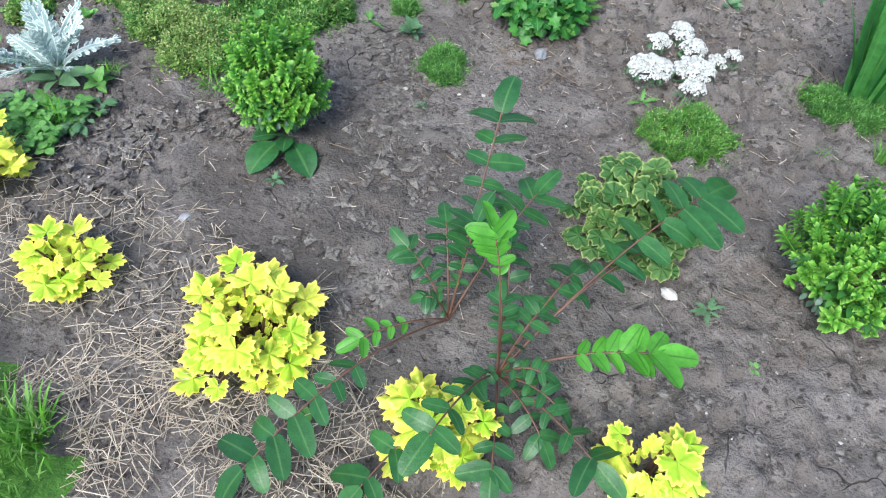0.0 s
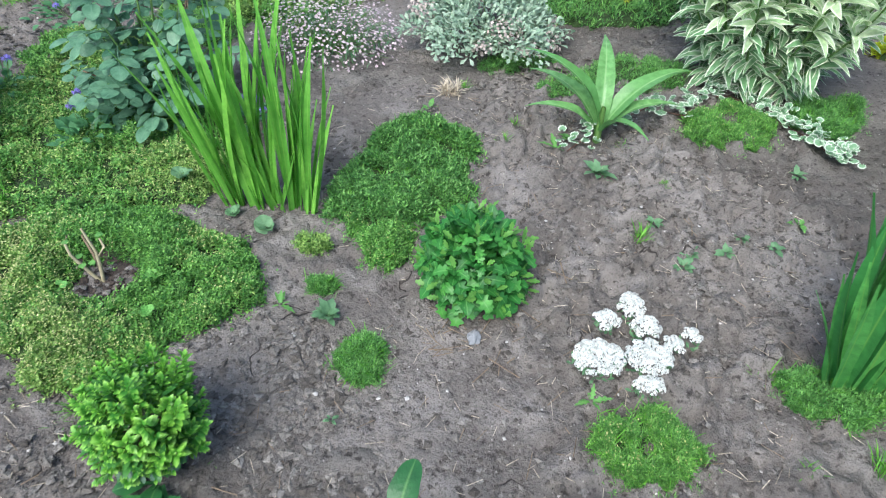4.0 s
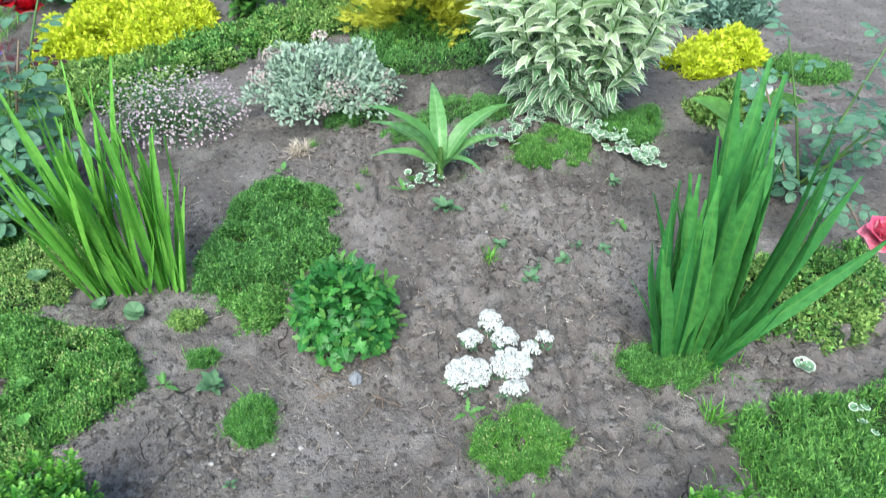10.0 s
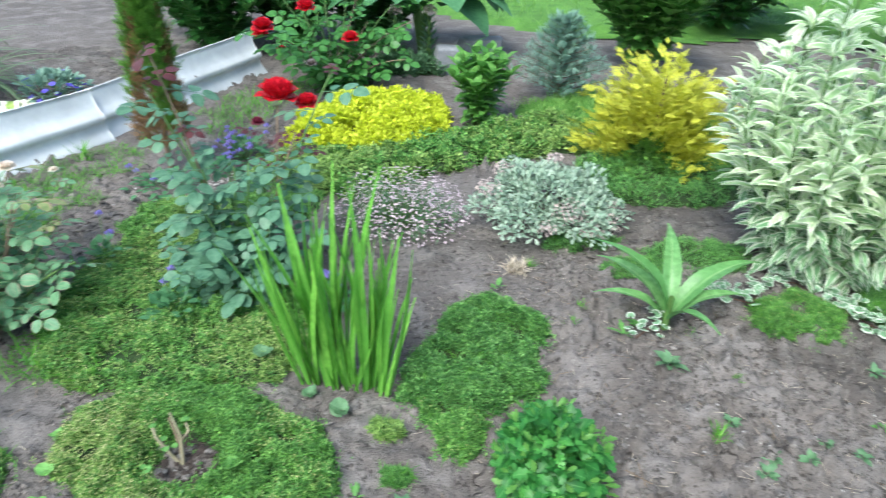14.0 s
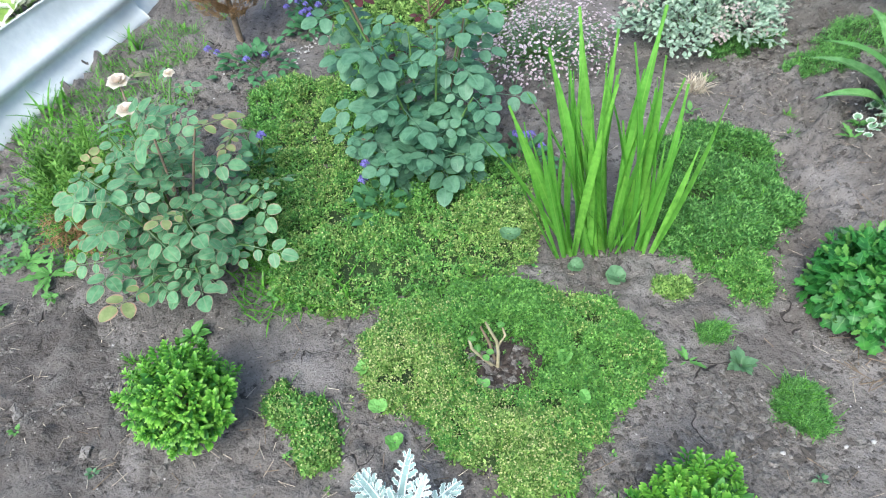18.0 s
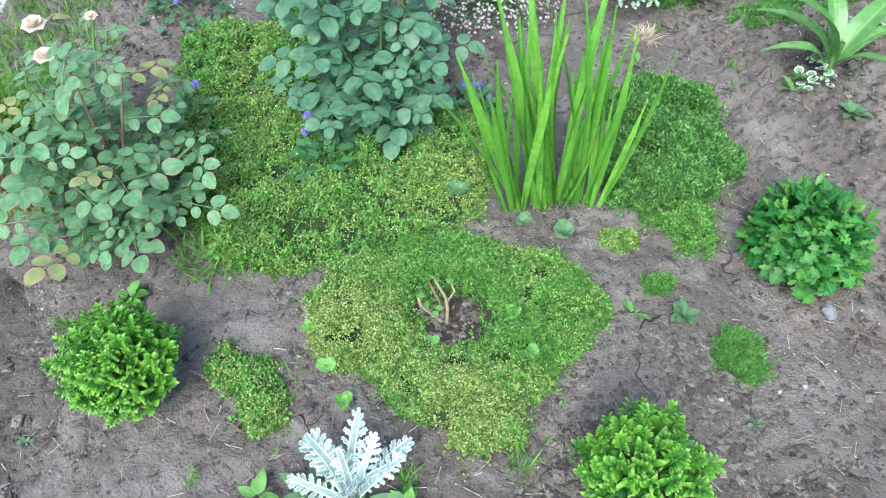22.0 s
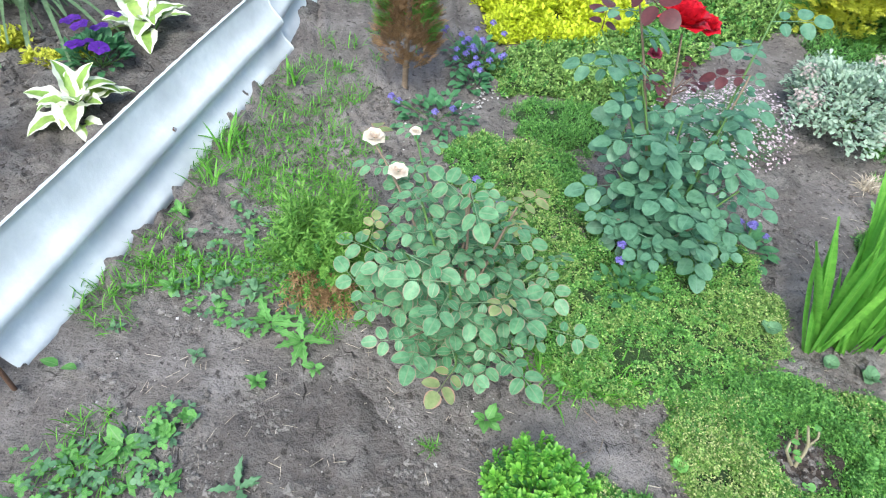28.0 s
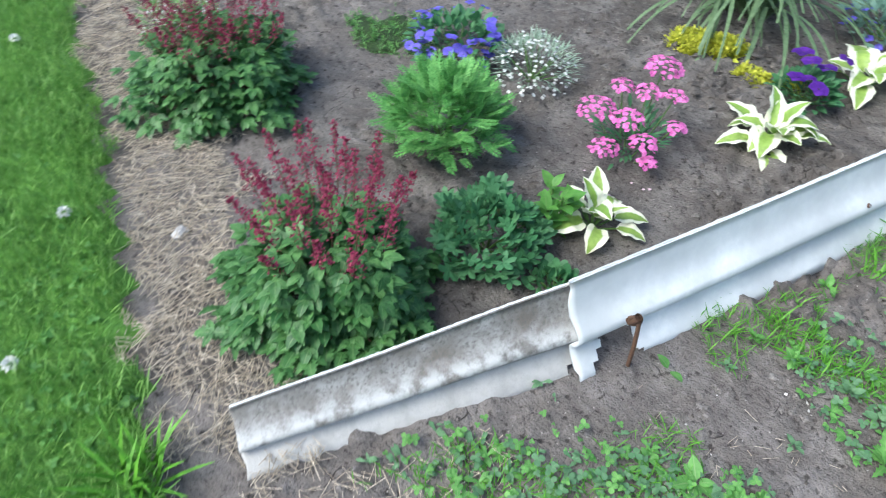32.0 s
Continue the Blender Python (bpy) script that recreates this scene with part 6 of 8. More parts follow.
dw = thing("variegated_shrub", 1.06, 2.42, "large bushy shrub with white-edged green leaves", "shrub")
vl = strip(OVATE(0.128), 6, 1.0, 0.24)
for s in range(70):
    a, e = s * 2.4, (0.2 + 0.8 * np.sqrt((s % 46 + 0.5) / 46))
    e *= 1.0 if s < 46 else 0.82
    top = np.array([np.cos(a) * (0.3 if s < 46 else 0.17) * e, np.sin(a) * (0.27 if s < 46 else 0.16) * e, (0.8 - 0.36 * e ** 2 if s < 46 else 0.36 - 0.14 * e ** 2) + U(-0.05, 0.05)])
    tt = np.linspace(0, 1, 14)[:, None]
    foot_ = np.array([np.cos(a) * 0.12 * e, np.sin(a) * 0.12 * e, -0.01])
    pts = np.hstack([foot_[:2] + (top[:2] * 1.08 - foot_[:2]) * np.sin(tt * 1.75) ** 1.5, foot_[2] + (top[2] - foot_[2]) * tt])
    st_ = part("stem", tube(pts, 0.0035, 0.0015, 6), GREEN_STEM, dw)
    n = 84 if s < 46 else 26
    idx = np.clip((np.linspace(0.06, 1.0, n) * 13).astype(int), 0, 13)
    la_ = np.arange(n) * 2.0 + s
    rise = np.linspace(0.0, 1.1, n)
    D = fix(np.column_stack([np.cos(la_) + np.cos(a) * 0.4, np.sin(la_) + np.sin(a) * 0.4, rise + U(-0.4, 0.4, n)]))
    if s >= 46:
        D[:, 2] -= 1.0
    R, S = turned(n, fix(D), UPZ + U(-0.55, 0.55, (n, 3))), U(0.055, 0.094, n)
    # Leaves low on each stem take the green with shade in it.
    lower_part = np.arange(n) < n * (0.4 if s < 46 else 2)
    part("lower_foliage", spread(vl, pts[idx][lower_part], R[lower_part], S[lower_part]), VARIEG_LOW, st_, "lower leaves with thin white edges, their green darkened for shade")
    if (~lower_part).any():
        part("foliage", spread(vl, pts[idx][~lower_part], R[~lower_part], S[~lower_part]), VARIEG, st_, "white-edged drooping leaves")

sm = leafy_mound("silver_mound", 0.27, 2.56, 0.215, 0.165, 4600, strip(SPOON(0.28), 3, 0.5, 0.25, 1), 0.02, SILV_MOUND, "grey-green silvery mound with faded pinkish blooms", "plant", low=0.0, jitter=1.0, lump=0.26)
for x, y, z, r, n in ((-0.19, -0.02, 0.1, 0.05, 110), (-0.15, 0.06, 0.14, 0.035, 60), (0.05, -0.14, 0.1, 0.055, 110), (0.17, -0.1, 0.05, 0.045, 90), (0.11, -0.17, 0.06, 0.04, 60), (0.0, 0.0, 0.215, 0.025, 30), (0.2, 0.0, 0.07, 0.03, 40), (-0.02, -0.19, 0.07, 0.03, 40)):
    d = dome(n, low=-0.2)
    part("flower_head", spread(FLORET, np.array([x, y, z]) + d * r * U(0.5, 1, n)[:, None], turned(n, polar(n, -0.3, 0.5), d), U(0.008, 0.013, n)), PINKISH, sm, "faded pinkish-white blooms")

gy = thing("gypsophila", -0.2, 2.47, "airy gypsophila cloud of tiny pink-white flowers", "flowers")
n = 1500
d = dome(n, low=0.0)
P = d * [0.23, 0.18, 0.18] * (U(0.2, 1, n) ** 0.45)[:, None] + [0, 0, 0.01]
part("bloom_cover", spread(FLORET, P, turned(n, polar(n, -0.3, 0.5), d + UPZ), U(0.006, 0.0105, n)), PALE_PINK, gy, "tiny pale pink florets")
part("stem_work", joined([tube(arch((0, 0, 0), v * [0.2, 0.16, 0.16]), 0.0014, 0.0008, 4) for v in dome(120, low=0.05)]), GREEN_STEM, gy, "hair-thin branching stems")["kind"] = "stuff"
n = 700
d = dome(n, low=0.0)
part("foliage", spread(NEEDLE, d * [0.2, 0.17, 0.13] * (U(0.1, 1, n) ** 0.5)[:, None], turned(n, polar(n, 0, 1.4), UPZ), U(0.02, 0.035, n)), WEED_B, gy, "thin grey-green leaves")

# ---- roses ----
young_me = mesh_of("leaf", ROSE_LEAF, ROSE_RED_L)
rb = np.array([-0.56, 2.09, 0.0])


def from_foot(p, foot):
    return np.array(p, float) - foot


RB = rose_bush(-0.56, 2.09, "tall red rose bush with blue-green leaves", [from_foot(p, rb) for p in ((-0.765, 2.18, 0.6), (-0.71, 2.15, 0.42), (-0.8, 2.2, 0.5), (-0.36, 2.3, 0.52), (-0.43, 2.2, 0.4), (-0.62, 2.04, 0.24), (-0.46, 2.03, 0.22), (-0.42, 2.1, 0.18), (-0.56, 1.99, 0.15), (-0.7, 2.13, 0.2), (-0.58, 2.15, 0.32), (-0.5, 2.2, 0.26), (-0.65, 1.99, 0.12), (-0.62, 2.22, 0.3), (-0.52, 2.1, 0.36), (-0.49, 1.98, 0.11), (-0.71, 2.05, 0.13), (-0.47, 2.15, 0.31), (-0.64, 2.1, 0.33))], ROSE_BL, 0.104, [], 11, young_me, 0.16)
red_top = new("flowering_cane", mesh_of("flowering_cane", tube([(0, -0.22, -0.01), (0, -0.06, 0.16), (-0.005, 0.03, 0.41)], 0.005, 0.003, 6), TWIG))
red_top.parent, red_top.location = RB, (0.04, 0.24, 0.0)
part("bloom", spread(rose_bloom(0.118), [(-0.005, 0.04, 0.42)], turned(1, np.array([[0.1, 1, -0.15]]), UPZ + [0, -0.5, 0]), [1.0]), RED, red_top, "full red double bloom")
part("bloom", spread(rose_bloom(0.066), [(0.07, 0.06, 0.405)], turned(1, np.array([[0.4, 1, 0.1]]), UPZ), [1.0]), RED, red_top, "smaller red bloom")
part("bloom", spread(rose_bloom(0.035), [(-0.06, 0.02, 0.36)], turned(1, np.array([[-0.4, 1, 0.1]]), UPZ), [1.0]), MAROON, red_top, "fading dark red bloom")
for k in range(9):
    p = np.array([U(-0.1, 0.1), U(-0.08, 0.08), U(0.2, 0.36)])
    placed("leaf", young_me, red_top, [p], turned(1, polar(1, -0.2, 0.5), UPZ), [U(0.05, 0.075)])
    part("twig", tube(arch((0, 0, p[2] - 0.04), p, 0.0, 3), 0.0018, 0.0012, 4), RED_STEM, red_top)

young_pale = mesh_of("leaf", ROSE_LEAF, ROSE_NEW)
wb = np.array([-1.12, 1.83, 0.0])
tips = [(-1.262, 2.172, 0.23), (-1.165, 2.22, 0.21)] + [(-1.12 + 0.21 * c * k, 1.83 + 0.2 * s * k, z) for c, s, k, z in ((np.cos(a), np.sin(a), kk, zz) for a, kk, zz in ((0.2, 1.0, 0.16), (0.8, 0.9, 0.22), (1.4, 0.8, 0.27), (2.0, 0.8, 0.25), (2.7, 0.9, 0.2), (3.3, 0.85, 0.15), (3.9, 0.75, 0.13), (4.5, 0.78, 0.1), (5.1, 0.78, 0.11), (5.7, 0.9, 0.12), (0.5, 0.5, 0.3), (2.4, 0.5, 0.29), (4.2, 0.5, 0.26), (5.3, 0.55, 0.22), (1.5, 0.35, 0.33), (3.2, 0.55, 0.25)))]
rose_bush(-1.095, 1.87, "pale-flowered rose bush with rounded grey-green leaves", [from_foot(p, wb) for p in tips], ROSE_P, 0.09, [(from_foot((-1.262, 2.172, 0.24), wb), 0.046, CREAM), (from_foot((-1.165, 2.22, 0.22), wb), 0.026, CREAM), (from_foot((-1.222, 2.064, 0.235), wb), 0.04, CREAM)], 12, young_pale, 0.2)

# roses behind the stonecrop
bb = np.array([-0.65, 3.75, 0.0])
rose_bush(-0.65, 3.75, "red rose bush with dark leaves before the edging", [from_foot(p, bb) for p in ((-0.84, 3.3, 0.34), (-0.82, 3.4, 0.29), (-0.557, 3.729, 0.22), (-0.743, 3.5, 0.2), (-0.4, 3.8, 0.25), (-0.7, 4.0, 0.3), (-0.5, 4.0, 0.2), (-0.85, 3.7, 0.2), (-0.3, 3.75, 0.15), (-0.6, 3.6, 0.12), (-0.95, 3.85, 0.42), (-0.75, 3.95, 0.5), (-0.55, 3.95, 0.45), (-0.4, 3.95, 0.36), (-0.9, 4.1, 0.5), (-0.65, 4.15, 0.48), (-0.3, 4.0, 0.28), (-1.0, 3.6, 0.3), (-0.8, 3.75, 0.36), (-0.6, 3.8, 0.34), (-0.5, 3.85, 0.3), (-0.7, 3.7, 0.28), (-0.9, 3.95, 0.4))], DARK_BUSH, 0.13, [(from_foot((-0.84, 3.3, 0.36), bb), 0.095, RED), (from_foot((-0.905, 3.45, 0.3), bb), 0.075, RED), (from_foot((-0.557, 3.7, 0.24), bb), 0.085, RED), (from_foot((-0.736, 3.6, 0.39), bb), 0.09, RED), (from_foot((-0.83, 3.5, 0.22), bb), 0.055, RED), (from_foot((-0.7, 3.5, 0.17), bb), 0.05, PINKISH)], 9)
# rose at the bed's far side
rr = np.array([1.55, 1.85, 0.0])
rose_bush(1.55, 1.85, "leafy rose bush with a pink bloom", [from_foot(p, rr) for p in ((1.33, 1.43, 0.17), (1.5, 2.0, 0.35), (1.7, 1.9, 0.36), (1.75, 1.7, 0.3), (1.4, 1.95, 0.3), (1.6, 1.7, 0.32), (1.3, 1.8, 0.22), (1.8, 2.0, 0.25))], ROSE_BL, 0.1, [(from_foot((1.37, 1.42, 0.17), rr), 0.1, PINK_RED)], 9)

# ---- lilac-flowered floss flowers ----
POM = joined([spread(NEEDLE, np.zeros((26, 3)), turned(26, dome(26, low=-0.3), [0.3, 0.2, 1.0]), np.full(26, 0.5)), spread(FLORET, dome(12, low=0.0) * 0.3, turned(12, polar(12, -0.2, 0.3), dome(12, low=0.0)), np.full(12, 0.35))])
POM_ME = mesh_of("flower_head", POM, LILAC)


def floss(x, y, r, h, flowers, n=60, lab="floss flower clump with lilac-blue pompon heads"):
    ob = thing("floss_flower", x, y, lab, "flowers", "floss flowers")
    d = dome(n, low=0.0)
    leaf = mesh_of("leaf", strip(OVATE(0.32), 5, 0.7, 0.2), PEONY)
    P = d * [r, r, h] * U(0.45, 1.0, n)[:, None] + [0, 0, 0.006]
    placed("leaf", leaf, ob, P, turned(n, fix(d + U(-0.5, 0.5, (n, 3))), UPZ), U(0.022, 0.038, n))
    for f in flowers:
        f = np.array(f) - at(x, y)
        part("flower_stalk", tube(arch((0, 0, 0), f), 0.0015, 0.0012, 4), GREEN_STEM, ob)
        placed("flower_head", POM_ME, ob, [f], turned(1, np.array([[0.1, 1, 0.1]]), UPZ), [U(0.022, 0.03)])
    return ob


floss(-0.69, 1.94, 0.065, 0.06, ((-0.709, 1.996, 0.105), (-0.717, 1.968, 0.085)))
floss(-1.01, 2.6, 0.12, 0.06, ((-1.027, 2.562, 0.06), (-0.974, 2.575, 0.06), (-1.141, 2.624, 0.07), (-1.12, 2.626, 0.055)), 80)
floss(-0.8, 2.83, 0.1, 0.085, [(-0.8 + U(-0.1, 0.1), 2.83 + U(-0.1, 0.1), U(0.07, 0.11)) for k in range(22)] + [(-0.823, 2.741, 0.06), (-0.835, 2.735, 0.055), (-0.81, 2.75, 0.055)], 90, "floss flower clump crowded with lilac-blue heads")
floss(-0.84, 2.73, 0.05, 0.045, ((-0.823, 2.735, 0.055),), 40)
floss(-0.34, 2.05, 0.06, 0.05, ((-0.352, 2.093, 0.06), (-0.32, 2.082, 0.06), (-0.335, 2.07, 0.07), (-0.3, 2.05, 0.05)), 50)
floss(-0.98, 2.15, 0.05, 0.06, ((-1.0, 2.2, 0.13), (-0.95, 2.15, 0.1)), 30)

# ---- conifers and bushes ----
def spray_tpl(n=7):
    """A flat scaly spray, length 1."""
    out = [strip(lambda t: 0.022, 2, 0.2, 0.0, 1)]
    for k in range(n):
        t = 0.1 + 0.85 * k / n
        for sg in (-1, 1):
            out.append(spread(kite(0.085), [(0, t, 0)], turned(1, np.array([[sg * 0.6, 0.85, U(-0.15, 0.3)]]), UPZ), [0.52 * (1.15 - t)]))
    return joined(out)


SPRAY = spray_tpl()


def conifer(name, x, y, r, h, n, size, mat, label, up=0.8, low_mat=None, low_label="", shape=0.5, core=True):
    ob = thing(name, x, y, label, "conifer", "conifers")
    z = U(0.13 if shape > 0.8 else 0.02, 1, n)
    a = np.arange(n) * 2.4
    rad = r * np.minimum(1, (1 - z) / max(shape, 0.1) + 0.12) * U(0.55, 1.0, n)
    P = np.column_stack([np.cos(a) * rad, np.sin(a) * rad, z * h])
    if shape < 0:
        m = max(22, n // 34)
        plume = dome(m, low=0.02) * U(0.72, 1.12, (m, 1))
        k = rng.integers(0, m, n)
        dd = plume[k]
        P = dd * [r, r, h] * (U(0.25, 1.0, n) ** 0.6)[:, None] + U(-0.11, 0.11, (n, 3)) * r
        P[:, 2] = np.maximum(P[:, 2], 0.015)
        a, z = np.arctan2(dd[:, 1], dd[:, 0]), np.clip(P[:, 2] / h, 0, 1)
    D = fix(np.column_stack([np.cos(a), np.sin(a), np.full(n, up)]) + U(-0.55, 0.55, (n, 3)))
    R = turned(n, D, np.column_stack([-np.cos(a), -np.sin(a), np.full(n, 0.6)]) + U(-0.6, 0.6, (n, 3)))
    hi = (z > (0.12 if shape < 0 else 0.46) + 0.26 * np.sin(a * 3 + 1.0)) if low_mat else z > -1
    part("foliage", spread(SPRAY, P[hi], R[hi], U(0.75, 1.2, hi.sum()) * size), mat, ob)
    if low_mat:
        part("browned_foliage", spread(SPRAY, P[~hi], R[~hi], U(0.7, 1.0, (~hi).sum()) * size * 0.8), low_mat, ob, low_label)
    part("trunk", tube([(0, 0, -0.02), (0, 0, h * 0.9)], 0.01, 0.003, 7), TWIG, ob, "thin brown trunk")
    return ob


def juniper_shoot(length):
    """A thin shoot set with short scale-like needles."""
    n = 46
    pts = arch((0, 0, 0), (0.1 * length, 0, length), 0.0, 6)
    t = np.linspace(0.12, 1.0, n)
    P = np.column_stack([np.interp(t, np.linspace(0, 1, 6), pts[:, k]) for k in range(3)])
    a = np.arange(n) * 2.4
    D = fix(np.column_stack([np.cos(a), np.sin(a), U(0.5, 1.4, n)]))
    return joined([tube(pts, 0.0014, 0.0007, 4), spread(kite(0.11), P, turned(n, D, UPZ), U(0.012, 0.022, n) * (1.15 - 0.5 * t))])


juniper = thing("juniper", -1.35, 2.07, "small ragged juniper with a browned base", "conifer", "conifers")
# Inner shoots repeat the outer ones in dark green, colour in place of shade.
for nm, count, mat_, reach, lab in (("shoot", 230, THUJA, (0.12, 0.11, 0.25), ""), ("inner_shoot", 130, DARK_BUSH, (0.1, 0.095, 0.18), "inner shoot with shade in its dark green"), ("dead_shoot", 60, BROWN, (0.115, 0.135, 0.125), "browned dead shoot")):
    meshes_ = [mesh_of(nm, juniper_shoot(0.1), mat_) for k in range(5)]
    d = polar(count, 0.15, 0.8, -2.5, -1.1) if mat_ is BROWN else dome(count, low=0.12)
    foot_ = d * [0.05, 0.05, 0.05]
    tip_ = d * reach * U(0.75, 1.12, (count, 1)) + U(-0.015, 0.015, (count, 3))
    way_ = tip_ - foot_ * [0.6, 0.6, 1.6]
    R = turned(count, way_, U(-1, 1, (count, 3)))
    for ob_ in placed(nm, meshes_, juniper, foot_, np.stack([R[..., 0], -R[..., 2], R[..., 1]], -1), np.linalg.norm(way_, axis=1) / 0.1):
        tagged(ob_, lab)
part("trunk", tube([(0, 0, -0.02), (0, 0, 0.08)], 0.009, 0.004, 7), TWIG, juniper, "thin brown trunk")
conifer("thuja", -1.085, 2.79, 0.082, 0.8, 2300, 0.062, THUJA, "upright thuja column with browned patches", 1.2, BROWN, "browned dead sprays", 0.9)
conifer("golden_conifer", 0.73, 3.17, 0.27, 0.37, 4200, 0.05, GOLD, "bushy golden-yellow conifer with feathery sprays", 0.55, THUJA, "greener inner sprays", -1)
sp = conifer("blue_spruce", 0.42, 3.88, 0.16, 0.38, 10, 0.05, SPRUCE, "young blue-green spruce with bristling branches", 0.4)
for k in range(72):
    z = (k + 0.5) / 72
    a = k * 2.4
    L = 0.2 * (1 - z) + 0.05
    b0 = np.array([0, 0, z * 0.36])
    b1 = b0 + np.array([np.cos(a), np.sin(a), 0.45]) * L
    n = 100
    t = U(0.05, 1, n)[:, None]
    D = fix(fix(b1 - b0) * 0.8 + U(-1, 1, (n, 3)) * 0.7)
    br = part("branch", tube([b0, (b0 + b1) / 2, b1], 0.0025, 0.0012, 5), TWIG, sp)
    part("needle_foliage", spread(strip(LANCE(0.075), 2, 0.1, 0.0, 1), b0 + (b1 - b0) * t, turned(n, D, UPZ), U(0.03, 0.045, n)), SPRUCE, br)

BIG = strip(OVATE(0.27), 5, 0.6, 0.2)


def leafy_bush(x, y, r, h, stems, per, size, mat, label, name="bush", leaf=None, stem_mat=None):
    """Upright stems with leaves all along."""
    ob = thing(name, x, y, label, "bush")
    for s in range(stems):
        a, e = s * 2.4, np.sqrt((s + 0.5) / stems)
        top = np.array([np.cos(a) * r * e, np.sin(a) * r * e, h * (1 - 0.35 * e ** 2) * U(0.9, 1.05)])
        pts = arch((np.cos(a) * 0.02, np.sin(a) * 0.02, -0.01), top, 0.04 * e, 10)
        stx = part("stem", tube(pts, 0.004, 0.002, 5), stem_mat or GREEN_STEM, ob)
        idx = np.clip((np.linspace(0.2, 1, per) * 9).astype(int), 0, 9)
        la2 = np.arange(per) * 2.4 + s
        D = fix(np.column_stack([np.cos(la2), np.sin(la2), np.linspace(0.0, 1.2, per) + U(-0.2, 0.2, per)]))
        part("foliage", spread(leaf or BIG, pts[idx], turned(per, D, UPZ), U(0.7, 1.1, per) * size), mat, stx)
    return ob


leafy_bush(0.035, 3.44, 0.15, 0.33, 16, 24, 0.075, BUSH, "small upright bush with bright green leaves")
leafy_bush(1.0, 4.72, 0.4, 0.62, 60, 40, 0.1, BUSH, "dense dark green leafy bush")
leafy_bush(2.9, 4.2, 0.5, 0.45, 40, 40, 0.07, PEONY, "soft blue-green bush at the bed's back", leaf=strip(LANCE(0.16), 4, 0.5, 0.2))
cushion("blue_hosta", ring(2.3, 3.35, 0.22, 0.16, seed=3), 0.1, 900, 0.06, SPRUCE, "low blue-grey leafy clump on soil", "plant")
tagged(leafy_bush(-1.12, 4.6, 0.36, 0.5, 40, 30, 0.09, DARK_BUSH, "dark leafy shrub behind the red roses"), group="background bushes")
for bx, by, br, bh in ((-1.75, 4.75, 0.42, 0.5), (-0.6, 4.6, 0.42, 0.45), (-1.15, 4.75, 0.36, 0.4)):
    tagged(leafy_bush(bx, by, br, bh, 40, 26, 0.1, DARK_BUSH, "dark leafy shrub at the bed's back"), group="background bushes")
tagged(leafy_bush(-1.5, 4.35, 0.4, 0.55, 40, 26, 0.11, DARK_BUSH, "dark shrub behind the edging sheets"), group="background bushes")
tagged(leafy_bush(2.0, 6.4, 0.8, 0.7, 44, 30, 0.14, DARK_BUSH, "dark shrub beyond the far lawn"), group="background bushes")
tagged(leafy_bush(4.2, 6.2, 0.9, 0.8, 44, 30, 0.14, DARK_BUSH, "dark shrub beyond the far lawn"), group="background bushes")
post = thing("fence_post", 3.3, 6.1, "weathered grey wooden post beyond the bed", "post")
part("post_body", tube([(0, 0, -0.05), (0, 0, 0.5), (0.01, 0, 1.1)], 0.05, 0.045, 10), OLD_WOOD, post)

bl = thing("broad_hosta", -0.32, 4.55, "large hosta with broad grey-green leaves", "plant")
n = 18
a = np.arange(n) * 2.4
D = fix(np.column_stack([np.cos(a), np.sin(a), U(0.3, 1.2, n)]))
placed("leaf", mesh_of("leaf", strip(OVATE(0.36), 8, 1.5, 0.25, 4), PEONY), bl, np.column_stack([np.cos(a) * 0.05, np.sin(a) * 0.05, np.full(n, 0.25)]) + D * 0.1, turned(n, D, UPZ), U(0.36, 0.5, n))
for q in a:
    part("leaf_stalk", tube(arch((0, 0, 0), np.array([np.cos(q) * 0.05, np.sin(q) * 0.05, 0.27])), 0.012, 0.006, 6), GREEN_STEM, bl)
for x, y in ((-0.42, 4.2), (-0.25, 4.28)):
    hl = thing("houseleek", x, y, "houseleek flower spike with pinkish buds", "plant", "houseleek spikes")
    n = 60
    z = np.linspace(0.0, 0.26, n)
    a = np.arange(n) * 2.4
    part("spike_foliage", spread(strip(LANCE(0.25), 3, 0.3, 0.2), np.column_stack([np.cos(a) * 0.02, np.sin(a) * 0.02, z]), turned(n, np.column_stack([np.cos(a), np.sin(a), np.full(n, 0.9)]), UPZ), np.linspace(0.07, 0.035, n)), WEED_B, hl)
    part("stem", tube([(0, 0, -0.01), (0, 0, 0.27)], 0.014, 0.01, 7), GREEN_STEM, hl)
    d = dome(30, low=-0.2)
    part("bud_cluster", spread(FLORET, d * 0.035 + [0, 0, 0.29], turned(30, polar(30, 0, 1), d), np.full(30, 0.022)), PINKISH, hl, "cluster of pinkish buds")
cushion("houseleek_mat", ring(-0.35, 4.15, 0.2, 0.12, seed=2), 0.06, 500, 0.05, WEED_B, "grey-green rosettes at the foot of flower spikes", "plant")


